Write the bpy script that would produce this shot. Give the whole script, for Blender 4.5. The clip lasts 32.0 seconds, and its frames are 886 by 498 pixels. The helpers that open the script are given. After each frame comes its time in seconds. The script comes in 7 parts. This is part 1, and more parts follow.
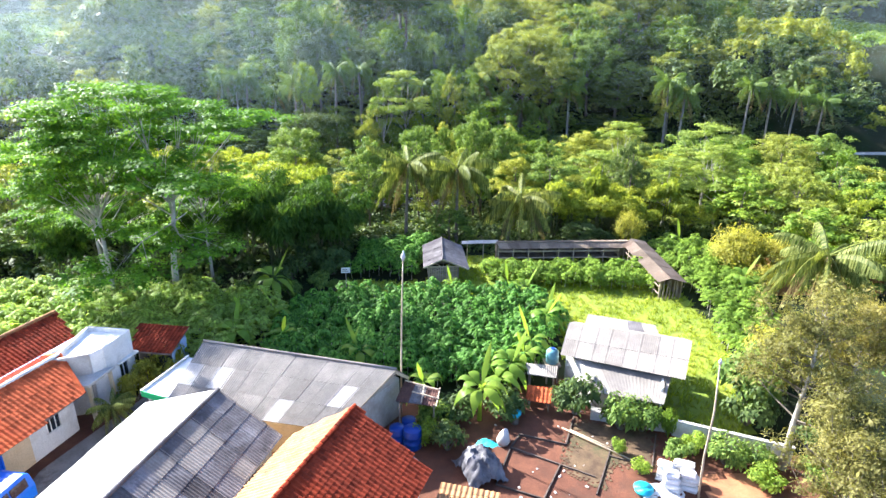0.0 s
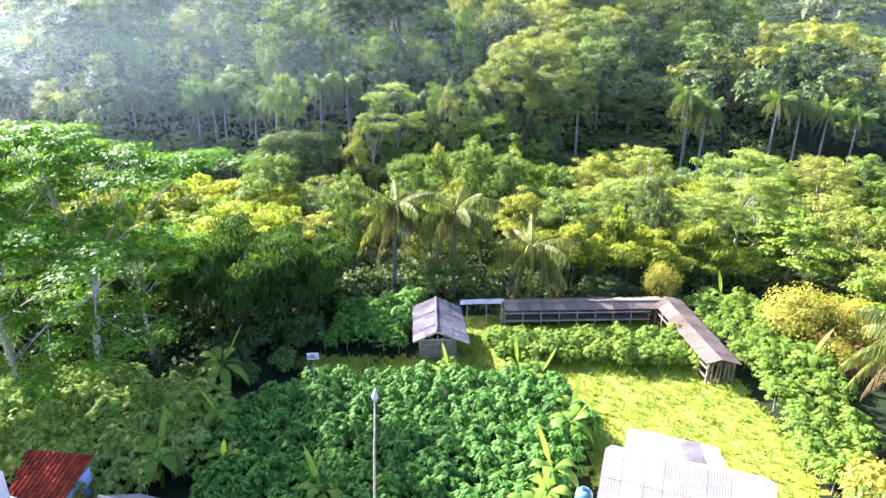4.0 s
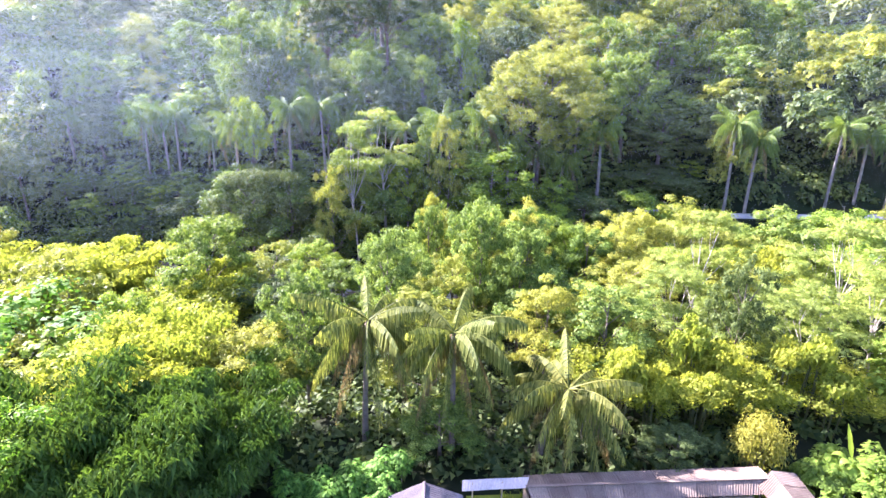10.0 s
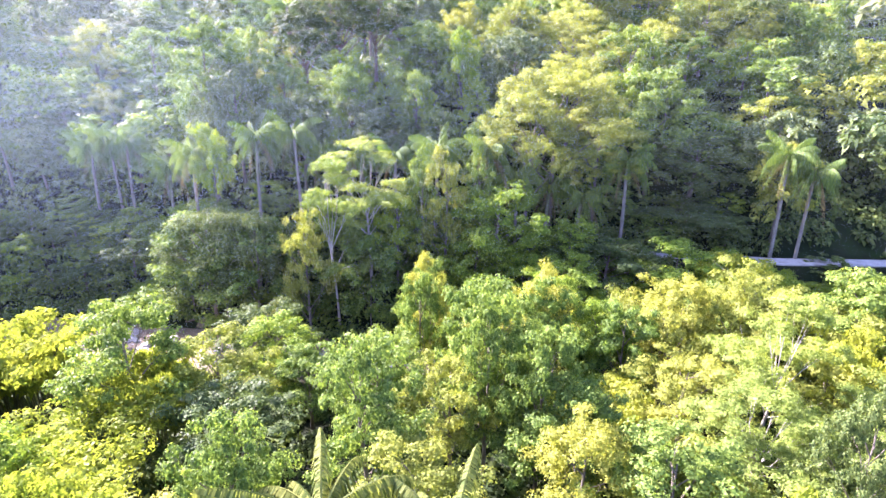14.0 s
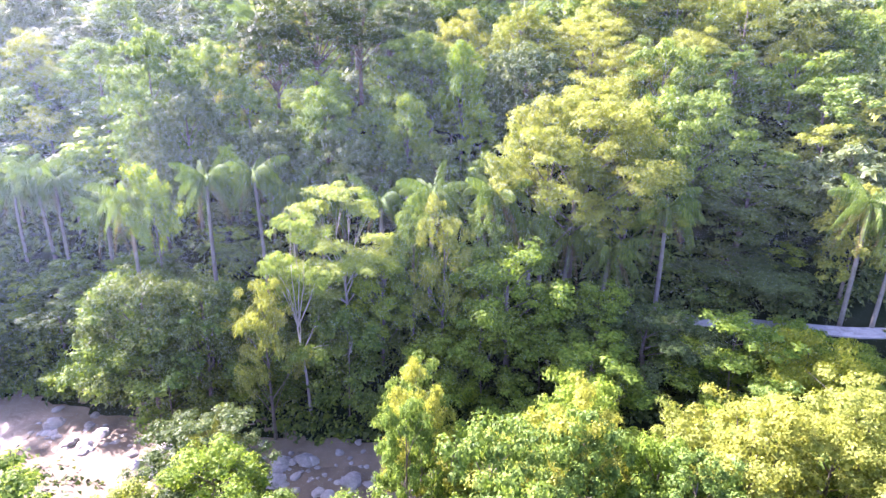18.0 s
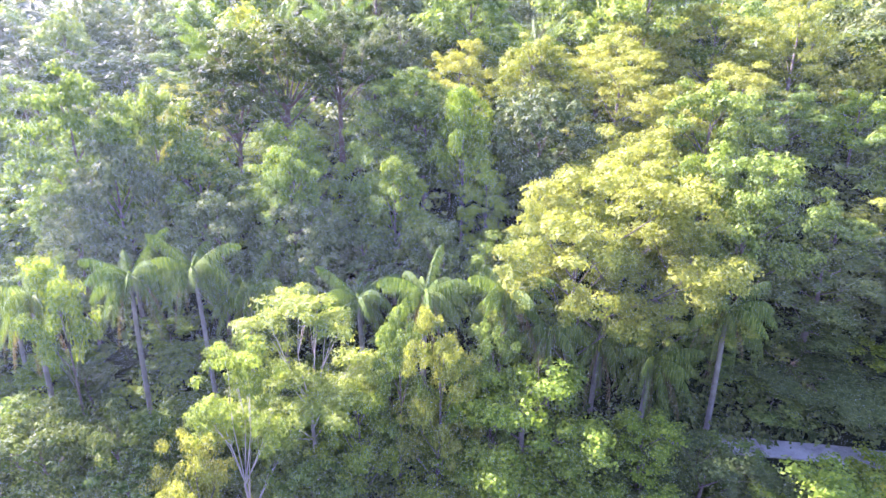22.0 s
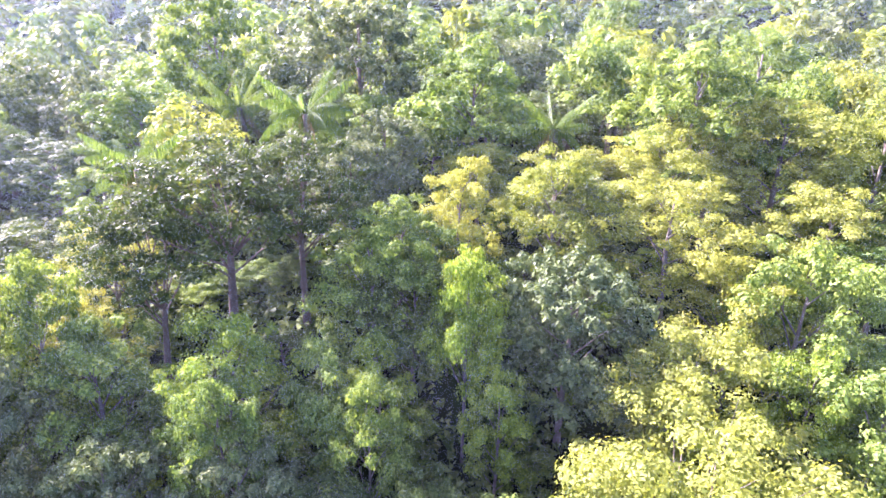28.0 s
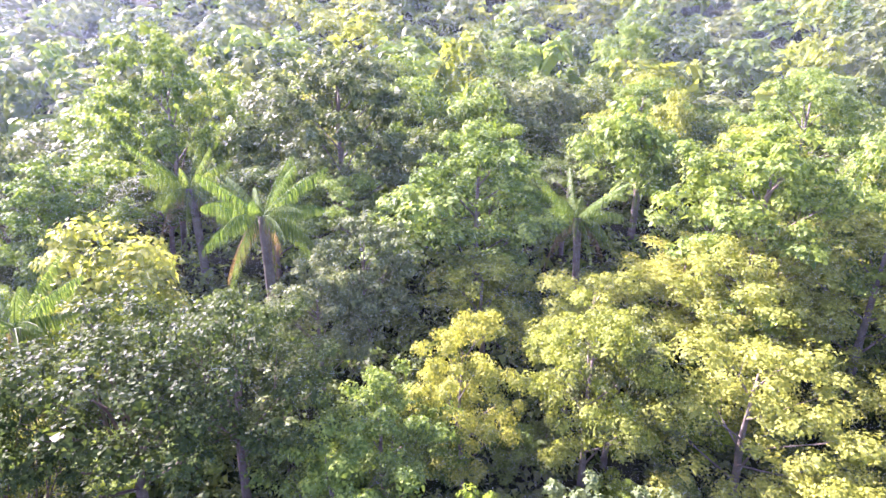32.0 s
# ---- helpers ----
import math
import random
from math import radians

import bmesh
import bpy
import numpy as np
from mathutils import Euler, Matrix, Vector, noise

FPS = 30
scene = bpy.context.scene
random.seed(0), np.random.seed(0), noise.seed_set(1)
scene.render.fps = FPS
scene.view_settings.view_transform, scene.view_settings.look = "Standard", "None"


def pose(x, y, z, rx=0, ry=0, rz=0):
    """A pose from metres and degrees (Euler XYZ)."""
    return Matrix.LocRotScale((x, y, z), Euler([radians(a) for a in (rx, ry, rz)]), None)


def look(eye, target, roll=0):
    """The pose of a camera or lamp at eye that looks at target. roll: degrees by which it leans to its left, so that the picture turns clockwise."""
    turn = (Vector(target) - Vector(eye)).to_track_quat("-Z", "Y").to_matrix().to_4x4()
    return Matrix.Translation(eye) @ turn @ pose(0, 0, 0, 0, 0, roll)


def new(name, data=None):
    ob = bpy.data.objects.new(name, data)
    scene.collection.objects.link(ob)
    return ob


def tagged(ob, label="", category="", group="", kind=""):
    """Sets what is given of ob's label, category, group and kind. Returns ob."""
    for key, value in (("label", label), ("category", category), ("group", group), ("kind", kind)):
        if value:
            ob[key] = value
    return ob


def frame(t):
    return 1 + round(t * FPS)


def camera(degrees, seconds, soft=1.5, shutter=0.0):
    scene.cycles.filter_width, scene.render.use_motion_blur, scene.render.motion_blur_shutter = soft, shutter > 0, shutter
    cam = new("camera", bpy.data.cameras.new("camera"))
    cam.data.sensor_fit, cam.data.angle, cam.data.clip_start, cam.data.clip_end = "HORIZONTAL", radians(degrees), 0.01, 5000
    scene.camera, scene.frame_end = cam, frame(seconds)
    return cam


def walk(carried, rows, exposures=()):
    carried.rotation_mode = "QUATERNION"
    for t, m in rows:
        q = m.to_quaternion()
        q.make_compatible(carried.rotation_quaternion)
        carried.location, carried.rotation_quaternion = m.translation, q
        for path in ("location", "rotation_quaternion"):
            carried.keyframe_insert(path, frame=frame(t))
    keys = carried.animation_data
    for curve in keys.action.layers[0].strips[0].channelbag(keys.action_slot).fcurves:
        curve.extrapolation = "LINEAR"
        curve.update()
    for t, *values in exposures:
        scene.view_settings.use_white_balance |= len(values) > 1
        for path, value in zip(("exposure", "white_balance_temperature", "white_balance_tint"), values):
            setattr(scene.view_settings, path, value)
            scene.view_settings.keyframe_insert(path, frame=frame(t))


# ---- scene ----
cam = camera(73.2, 32.0, 1.5)
EXPOSURES = [(0.0, 2.45, 5550, 18), (4.0, 2.7, 5450, 30), (9.0, 3.0, 5450, 44), (13.0, 3.15, 5550, 48), (18.0, 3.2, 5550, 52), (25.0, 3.25, 5500, 54), (29.0, 3.2, 5550, 60), (32.0, 3.12, 5600, 62)]
METRES, EYE, TILT, LEAN, TURN = 112.0, 21.65, 0.0, 0.0, -3.3
ROWS = [
    (0.0, 0.0, 0.0, 0.0, 0.22, -20.23, -0.59),
    (0.5, 0.0003, 0.0131, 0.0011, 0.2, -20.22, -0.57),
    (1.0, 0.0007, 0.0263, 0.0023, 0.19, -20.22, -0.58),
    (1.5, 0.001, 0.0384, 0.0035, 0.16, -20.23, -0.58),
    (2.0, 0.0014, 0.0512, 0.0048, 0.14, -20.23, -0.57),
    (2.5, 0.0016, 0.0638, 0.0062, 0.11, -20.23, -0.58),
    (3.0, 0.0019, 0.0761, 0.0077, 0.09, -20.23, -0.56),
    (3.5, 0.002, 0.0883, 0.0091, 0.06, -20.2, -0.55),
    (5.5, 0.0031, 0.1388, 0.0154, -0.02, -20.29, -0.55),
    (6.0, 0.0032, 0.1523, 0.017, -0.05, -20.29, -0.55),
    (6.5, 0.0032, 0.166, 0.0184, -0.08, -20.31, -0.57),
    (7.0, 0.0033, 0.18, 0.0198, -0.11, -20.32, -0.55),
    (7.5, 0.0035, 0.1943, 0.0211, -0.13, -20.32, -0.54),
    (8.0, 0.0037, 0.2086, 0.0224, -0.16, -20.32, -0.54),
    (8.5, 0.004, 0.2231, 0.024, -0.17, -20.34, -0.55),
    (9.0, 0.0039, 0.2381, 0.0252, -0.2, -20.34, -0.57),
    (9.5, 0.0042, 0.2534, 0.0266, -0.21, -20.35, -0.56),
    (10.0, 0.0044, 0.269, 0.028, -0.23, -20.37, -0.56),
    (10.5, 0.0048, 0.2845, 0.0296, -0.24, -20.39, -0.57),
    (11.0, 0.0051, 0.3001, 0.0309, -0.26, -20.38, -0.55),
    (11.5, 0.0054, 0.3157, 0.0324, -0.29, -20.39, -0.58),
    (12.0, 0.0056, 0.3313, 0.0342, -0.31, -20.42, -0.55),
    (12.5, 0.0058, 0.3471, 0.0356, -0.34, -20.42, -0.55),
    (13.0, 0.006, 0.3628, 0.0372, -0.37, -20.43, -0.54),
    (13.5, 0.0064, 0.3782, 0.0388, -0.38, -20.45, -0.54),
    (14.0, 0.007, 0.394, 0.0401, -0.37, -20.45, -0.53),
    (14.5, 0.0073, 0.4094, 0.0415, -0.38, -20.46, -0.53),
    (16.5, 0.0079, 0.4734, 0.0465, -0.5, -20.46, -0.58),
    (17.0, 0.0082, 0.4899, 0.0482, -0.52, -20.48, -0.59),
    (17.5, 0.0087, 0.5066, 0.0506, -0.52, -20.51, -0.56),
    (18.0, 0.0093, 0.5232, 0.053, -0.53, -20.5, -0.56),
    (18.5, 0.01, 0.5397, 0.0555, -0.52, -20.5, -0.52),
    (19.0, 0.0099, 0.556, 0.0587, -0.57, -20.56, -0.58),
    (19.5, 0.0106, 0.5721, 0.0617, -0.54, -20.55, -0.56),
    (20.0, 0.0111, 0.5882, 0.0652, -0.54, -20.54, -0.57),
    (20.5, 0.0113, 0.6044, 0.0697, -0.57, -20.57, -0.56),
    (21.0, 0.0114, 0.6207, 0.0741, -0.63, -20.59, -0.58),
    (21.5, 0.0115, 0.6365, 0.0781, -0.66, -20.51, -0.59),
    (22.0, 0.0119, 0.6525, 0.083, -0.68, -20.51, -0.59),
    (22.5, 0.0124, 0.6681, 0.0891, -0.67, -20.55, -0.56),
    (23.0, 0.0125, 0.6833, 0.0951, -0.71, -20.52, -0.59),
    (23.5, 0.0126, 0.6984, 0.1022, -0.74, -20.62, -0.6),
    (24.0, 0.0128, 0.713, 0.1087, -0.74, -20.63, -0.6),
    (24.5, 0.0124, 0.7274, 0.1156, -0.82, -20.7, -0.65),
    (25.0, 0.013, 0.7415, 0.1217, -0.79, -20.67, -0.62),
    (25.5, 0.013, 0.7553, 0.1279, -0.82, -20.67, -0.69),
    (27.5, 0.0145, 0.8101, 0.1529, -0.83, -20.68, -0.69),
    (28.0, 0.0149, 0.825, 0.1588, -0.84, -20.65, -0.69),
    (28.5, 0.0153, 0.8407, 0.165, -0.86, -20.65, -0.68),
    (29.0, 0.0157, 0.8571, 0.1712, -0.86, -20.68, -0.71),
    (29.5, 0.0164, 0.8741, 0.1776, -0.84, -20.68, -0.69),
    (30.0, 0.0166, 0.892, 0.184, -0.87, -20.73, -0.75),
    (30.5, 0.0172, 0.9106, 0.1902, -0.85, -20.74, -0.74),
    (31.0, 0.0178, 0.9296, 0.1964, -0.85, -20.74, -0.71),
    (31.5, 0.0182, 0.9492, 0.2028, -0.88, -20.74, -0.73),
    (32.0, 0.0186, 0.9688, 0.2094, -0.9, -20.78, -0.73),
]
walk(cam, [(t, pose(0, 0, EYE, TILT, LEAN, TURN) @ pose(METRES * x, METRES * y, METRES * z, 90 + pitch, roll, yaw)) for t, x, y, z, yaw, pitch, roll in ROWS], EXPOSURES)


# ---- world, sun ----
SUN = Vector((-0.64, 0.52, 0.56)).normalized()
world = bpy.data.worlds.new("sky")
scene.world = world
world.use_nodes = True
wn = world.node_tree.nodes
sky = wn.new("ShaderNodeTexSky")
sky.sky_type, sky.sun_disc = "NISHITA", False
sky.sun_elevation, sky.sun_rotation = math.asin(SUN.z), math.atan2(SUN.x, SUN.y)
sky.air_density, sky.dust_density, sky.ozone_density = 1.0, 2.5, 2.0
world.node_tree.links.new(sky.outputs[0], wn["Background"].inputs[0])
wn["Background"].inputs[1].default_value = 0.09
sun_data = bpy.data.lights.new("sun", "SUN")
sun_data.energy, sun_data.angle, sun_data.color = 4.9, radians(0.8), (1.0, 0.92, 0.74)
sun = new("sun", sun_data)
sun.matrix_world = look(SUN * 300, (0, 0, 0))

RNG = np.random.default_rng(7)


# ---- materials ----
def material(name):
    m = bpy.data.materials.new(name)
    m.use_nodes = True
    t = m.node_tree
    return m, t.nodes, t.links, t.nodes["Principled BSDF"]


def noise_node(n, l, scale, detail=4, coord="Object", rough=0.6):
    tc = n.new("ShaderNodeTexCoord")
    t = n.new("ShaderNodeTexNoise")
    t.inputs["Scale"].default_value, t.inputs["Detail"].default_value = scale, detail
    t.inputs["Roughness"].default_value = rough
    l.new(tc.outputs[coord], t.inputs["Vector"])
    return t


def ramp_node(n, l, fac, stops):
    r = n.new("ShaderNodeValToRGB")
    e = r.color_ramp.elements
    while len(e) < len(stops):
        e.new(0.5)
    for k, (p, c) in enumerate(stops):
        e[k].position, e[k].color = p, (*c, 1)
    l.new(fac, r.inputs[0])
    return r


def mix_node(n, l, a, b, fac, kind="MIX"):
    m = n.new("ShaderNodeMix")
    m.data_type, m.blend_type = "RGBA", kind
    for sock, v in ((m.inputs[0], fac), (m.inputs[6], a), (m.inputs[7], b)):
        if isinstance(v, (int, float)):
            sock.default_value = v
        elif isinstance(v, tuple):
            sock.default_value = (*v, 1)
        else:
            l.new(v, sock)
    return m.outputs[2]


def bump_node(n, l, height, strength, distance, bsdf):
    b = n.new("ShaderNodeBump")
    b.inputs["Strength"].default_value, b.inputs["Distance"].default_value = strength, distance
    l.new(height, b.inputs["Height"])
    l.new(b.outputs[0], bsdf.inputs["Normal"])


def surface(name, c1, c2, scale=3.0, rough=0.8, fine=25.0, bump=0.3, metal=0.0, dirt=None, per_object=0.0, coord="Object", spec=0.4):
    """Two-scale mottled surface: broad stains between c1 and c2, fine grain in relief, optional dirt colour."""
    m, n, l, p = material(name)
    big, small = noise_node(n, l, scale, 5, coord), noise_node(n, l, fine, 6, coord)
    col = ramp_node(n, l, big.outputs[0], [(0.35, c1), (0.65, c2)]).outputs[0]
    g = ramp_node(n, l, small.outputs[0], [(0.3, (0.72, 0.72, 0.72)), (0.7, (1.1, 1.1, 1.1))]).outputs[0]
    col = mix_node(n, l, col, g, 0.7, "MULTIPLY")
    if dirt:
        d = noise_node(n, l, scale * 0.45, 6, coord, 0.75)
        f = ramp_node(n, l, d.outputs[0], [(0.52, (0, 0, 0)), (0.68, (1, 1, 1))]).outputs[0]
        col = mix_node(n, l, col, dirt, f)
    if per_object:
        oi = n.new("ShaderNodeObjectInfo")
        v = ramp_node(n, l, oi.outputs["Random"], [(0.0, (1 - per_object,) * 3), (1.0, (1 + per_object,) * 3)]).outputs[0]
        col = mix_node(n, l, col, v, 1.0, "MULTIPLY")
    l.new(col, p.inputs["Base Color"])
    p.inputs["Roughness"].default_value, p.inputs["Metallic"].default_value = rough, metal
    p.inputs["Specular IOR Level"].default_value = spec
    bump_node(n, l, small.outputs[0], bump, 0.02, p)
    return m


def leafy(name, dark, light, glow, through_amount=0.42, rough=0.55, patch=0.35):
    """Leaf: each leaf and each plant a little different; thin, so that light comes through it."""
    m, n, l, p = material(name)
    geo, oi = n.new("ShaderNodeNewGeometry"), n.new("ShaderNodeObjectInfo")
    col = ramp_node(n, l, geo.outputs["Random Per Island"], [(0.0, dark), (0.75, light), (1.0, tuple(min(1, 1.35 * c) for c in light))]).outputs[0]
    big = noise_node(n, l, patch, 3)
    v = ramp_node(n, l, big.outputs[0], [(0.3, (0.72, 0.78, 0.8)), (0.7, (1.2, 1.15, 1.0))]).outputs[0]
    col = mix_node(n, l, col, v, 0.8, "MULTIPLY")
    hue = ramp_node(n, l, oi.outputs["Random"], [(0.0, (0.72, 0.80, 0.72)), (0.5, (1.0, 1.0, 1.0)), (1.0, (1.2, 1.12, 0.95))]).outputs[0]
    col = mix_node(n, l, col, hue, 0.8, "MULTIPLY")
    l.new(col, p.inputs["Base Color"])
    p.inputs["Roughness"].default_value, p.inputs["Specular IOR Level"].default_value = rough, 0.13
    tr = n.new("ShaderNodeBsdfTranslucent")
    tcol = mix_node(n, l, col, glow, 1.0, "MULTIPLY")
    l.new(tcol, tr.inputs[0])
    mx = n.new("ShaderNodeMixShader")
    mx.inputs[0].default_value = through_amount
    l.new(p.outputs[0], mx.inputs[1])
    l.new(tr.outputs[0], mx.inputs[2])
    l.new(mx.outputs[0], n["Material Output"].inputs["Surface"])
    return m


M = {}
GLOW = (1.85, 1.8, 0.8)
M["leaf_broad"] = leafy("leaf_broad", (0.063, 0.121, 0.026), (0.163, 0.236, 0.049), GLOW, 0.32)
M["leaf_fresh"] = leafy("leaf_fresh", (0.0815, 0.152, 0.0184), (0.204, 0.287, 0.0345), GLOW, 0.34)
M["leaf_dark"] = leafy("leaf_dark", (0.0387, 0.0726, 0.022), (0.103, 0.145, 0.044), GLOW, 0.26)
# Darker version of leaf_dark, with the shade of backlit crowns in its colour.
M["leaf_dark_backlit"] = leafy("leaf_dark_backlit", (0.0242, 0.046, 0.012), (0.066, 0.10, 0.026), GLOW, 0.28)
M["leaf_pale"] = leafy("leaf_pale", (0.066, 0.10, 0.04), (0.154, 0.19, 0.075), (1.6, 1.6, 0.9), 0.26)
M["leaf_feathery"] = leafy("leaf_feathery", (0.138, 0.18, 0.033), (0.258, 0.285, 0.055), GLOW, 0.37)
M["leaf_spray"] = leafy("leaf_spray", (0.125, 0.187, 0.039), (0.23, 0.293, 0.066), GLOW, 0.42)
M["leaf_umbrella"] = leafy("leaf_umbrella", (0.055, 0.14, 0.012), (0.15, 0.28, 0.022), (1.7, 1.8, 0.6), 0.36)
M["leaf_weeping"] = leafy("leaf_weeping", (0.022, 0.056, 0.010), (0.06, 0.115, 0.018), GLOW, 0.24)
M["leaf_bamboo"] = leafy("leaf_bamboo", (0.145, 0.197, 0.024), (0.28, 0.315, 0.04), GLOW, 0.45)
M["leaf_palm"] = leafy("leaf_palm", (0.05, 0.105, 0.022), (0.12, 0.18, 0.042), GLOW, 0.36)
M["leaf_coconut"] = leafy("leaf_coconut", (0.06, 0.09, 0.02), (0.20, 0.22, 0.06), GLOW, 0.34)
M["leaf_palm_old"] = leafy("leaf_palm_old", (0.12, 0.10, 0.05), (0.20, 0.165, 0.08), (1.8, 1.6, 1.0), 0.3)
M["leaf_banana"] = leafy("leaf_banana", (0.13, 0.23, 0.03), (0.22, 0.32, 0.05), GLOW, 0.5, 0.4)
M["leaf_cassava"] = leafy("leaf_cassava", (0.03, 0.095, 0.014), (0.135, 0.285, 0.045), (1.7, 1.7, 0.7), 0.35, 0.6)
M["leaf_hedge"] = leafy("leaf_hedge", (0.12, 0.20, 0.03), (0.25, 0.34, 0.055), GLOW, 0.5)
M["leaf_yellow"] = leafy("leaf_yellow", (0.19, 0.20, 0.03), (0.32, 0.31, 0.055), GLOW, 0.45)
# Pale bank leaves, lightened further: missing sunlight is put into the colour.
M["leaf_bank_lit"] = leafy("leaf_bank_lit", (0.15, 0.23, 0.06), (0.30, 0.40, 0.12), GLOW, 0.55)
M["leaf_olive"] = leafy("leaf_olive", (0.12, 0.115, 0.04), (0.23, 0.21, 0.07), GLOW, 0.4)
M["grass"] = leafy("grass", (0.15, 0.21, 0.016), (0.24, 0.29, 0.028), (2.2, 2.0, 0.8), 0.4, 0.7)
M["bark"] = surface("bark", (0.11, 0.09, 0.065), (0.20, 0.17, 0.13), 2.0, 0.9, 18, 0.8, dirt=(0.09, 0.10, 0.05))
M["bark_brown"] = surface("bark_brown", (0.10, 0.072, 0.052), (0.17, 0.125, 0.095), 2.0, 0.9, 18, 0.8)
M["bark_palm"] = surface("bark_palm", (0.16, 0.145, 0.115), (0.26, 0.235, 0.19), 1.5, 0.88, 14, 0.5, dirt=(0.15, 0.14, 0.09))
M["bark_pale"] = surface("bark_pale", (0.34, 0.31, 0.25), (0.50, 0.46, 0.38), 1.5, 0.85, 14, 0.5, dirt=(0.20, 0.19, 0.12))
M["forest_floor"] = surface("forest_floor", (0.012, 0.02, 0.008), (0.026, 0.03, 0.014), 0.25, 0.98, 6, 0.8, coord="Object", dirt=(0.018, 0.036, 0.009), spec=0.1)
M["lawn"] = surface("lawn", (0.13, 0.19, 0.014), (0.21, 0.25, 0.018), 0.35, 0.95, 9, 0.9, dirt=(0.17, 0.20, 0.03))
M["soil"] = surface("soil", (0.075, 0.026, 0.012), (0.135, 0.05, 0.024), 0.7, 0.95, 10, 0.9, dirt=(0.07, 0.032, 0.018))
M["red_soil"] = surface("red_soil", (0.26, 0.10, 0.045), (0.36, 0.16, 0.07), 0.7, 0.95, 10, 0.9)
M["litter"] = surface("litter", (0.06, 0.036, 0.018), (0.13, 0.085, 0.042), 1.2, 0.95, 14, 1.0, dirt=(0.055, 0.055, 0.02))
M["concrete"] = surface("concrete", (0.36, 0.35, 0.32), (0.48, 0.46, 0.42), 0.9, 0.9, 16, 0.4, dirt=(0.22, 0.21, 0.18))
M["lane"] = surface("lane", (0.16, 0.14, 0.12), (0.25, 0.225, 0.19), 0.9, 0.95, 16, 0.4, dirt=(0.06, 0.045, 0.035))
M["asbestos"] = surface("asbestos", (0.20, 0.18, 0.155), (0.275, 0.25, 0.215), 0.8, 0.95, 12, 0.4, spec=0.12, dirt=(0.17, 0.155, 0.14), per_object=0.14)
M["asbestos_new"] = surface("asbestos_new", (0.42, 0.39, 0.35), (0.52, 0.49, 0.44), 0.8, 0.95, 12, 0.3, spec=0.12, per_object=0.05)
M["asbestos_dark"] = surface("asbestos_dark", (0.07, 0.065, 0.066), (0.14, 0.132, 0.13), 0.9, 0.95, 10, 0.5, spec=0.12, dirt=(0.19, 0.185, 0.19), per_object=0.5)
M["roof_white"] = surface("roof_white", (0.74, 0.73, 0.70), (0.82, 0.81, 0.79), 0.6, 0.6, 14, 0.2)
# Red and orange also carry shade and sun on house C's two slopes.
M["tile_red_and_shade"] = surface("tile_red_and_shade", (0.16, 0.02, 0.007), (0.25, 0.038, 0.013), 1.6, 0.95, 20, 0.5, dirt=(0.09, 0.018, 0.01), per_object=0.4, spec=0.12)
M["tile_orange_and_sun"] = surface("tile_orange_and_sun", (0.34, 0.155, 0.055), (0.46, 0.225, 0.085), 1.6, 0.85, 20, 0.5, dirt=(0.22, 0.11, 0.05), per_object=0.35)
M["tile_bright"] = surface("tile_bright", (0.30, 0.05, 0.016), (0.42, 0.095, 0.03), 1.6, 0.95, 20, 0.5, dirt=(0.26, 0.06, 0.025), per_object=0.35, spec=0.12)
M["wall_white"] = surface("wall_white", (0.62, 0.60, 0.55), (0.76, 0.74, 0.69), 0.6, 0.85, 14, 0.3, dirt=(0.45, 0.42, 0.36))
M["wall_cream"] = surface("wall_cream", (0.58, 0.44, 0.26), (0.68, 0.54, 0.34), 0.6, 0.85, 14, 0.3, dirt=(0.42, 0.34, 0.22))
M["wall_blue"] = surface("wall_blue", (0.22, 0.36, 0.62), (0.42, 0.52, 0.70), 0.8, 0.85, 14, 0.3)
M["plaster_grey"] = surface("plaster_grey", (0.40, 0.38, 0.34), (0.55, 0.52, 0.47), 0.5, 0.9, 12, 0.4, dirt=(0.28, 0.25, 0.21))
M["wood_old"] = surface("wood_old", (0.17, 0.13, 0.10), (0.30, 0.24, 0.18), 2.5, 0.85, 30, 0.6, per_object=0.2)
M["wood_pale"] = surface("wood_pale", (0.38, 0.30, 0.20), (0.52, 0.43, 0.30), 2.5, 0.8, 30, 0.5, per_object=0.15)
M["bamboo_mat"] = surface("bamboo_mat", (0.28, 0.22, 0.17), (0.42, 0.34, 0.26), 2.5, 0.8, 30, 0.5, per_object=0.25)
M["hut_roof"] = surface("hut_roof", (0.09, 0.082, 0.085), (0.15, 0.14, 0.14), 0.8, 0.95, 12, 0.4, spec=0.12, dirt=(0.22, 0.21, 0.215), per_object=0.2)
M["coop_roof"] = surface("coop_roof", (0.15, 0.115, 0.085), (0.22, 0.175, 0.13), 0.8, 0.95, 12, 0.4, spec=0.12, dirt=(0.17, 0.12, 0.09), per_object=0.25)
M["paint_green"] = surface("paint_green", (0.03, 0.42, 0.12), (0.05, 0.50, 0.16), 1.0, 0.5, 20, 0.1)
M["paint_blue"] = surface("paint_blue", (0.01, 0.12, 0.62), (0.02, 0.17, 0.72), 1.0, 0.35, 20, 0.05)
M["plastic_blue"] = surface("plastic_blue", (0.006, 0.035, 0.24), (0.012, 0.06, 0.32), 1.0, 0.4, 20, 0.05)
M["plastic_tank"] = surface("plastic_tank", (0.10, 0.24, 0.28), (0.15, 0.30, 0.34), 1.0, 0.4, 20, 0.05)
M["plastic_white"] = surface("plastic_white", (0.52, 0.51, 0.49), (0.68, 0.67, 0.65), 1.2, 0.45, 20, 0.1)
M["tarp_grey"] = surface("tarp_grey", (0.05, 0.05, 0.056), (0.19, 0.185, 0.20), 1.2, 0.55, 12, 0.4)
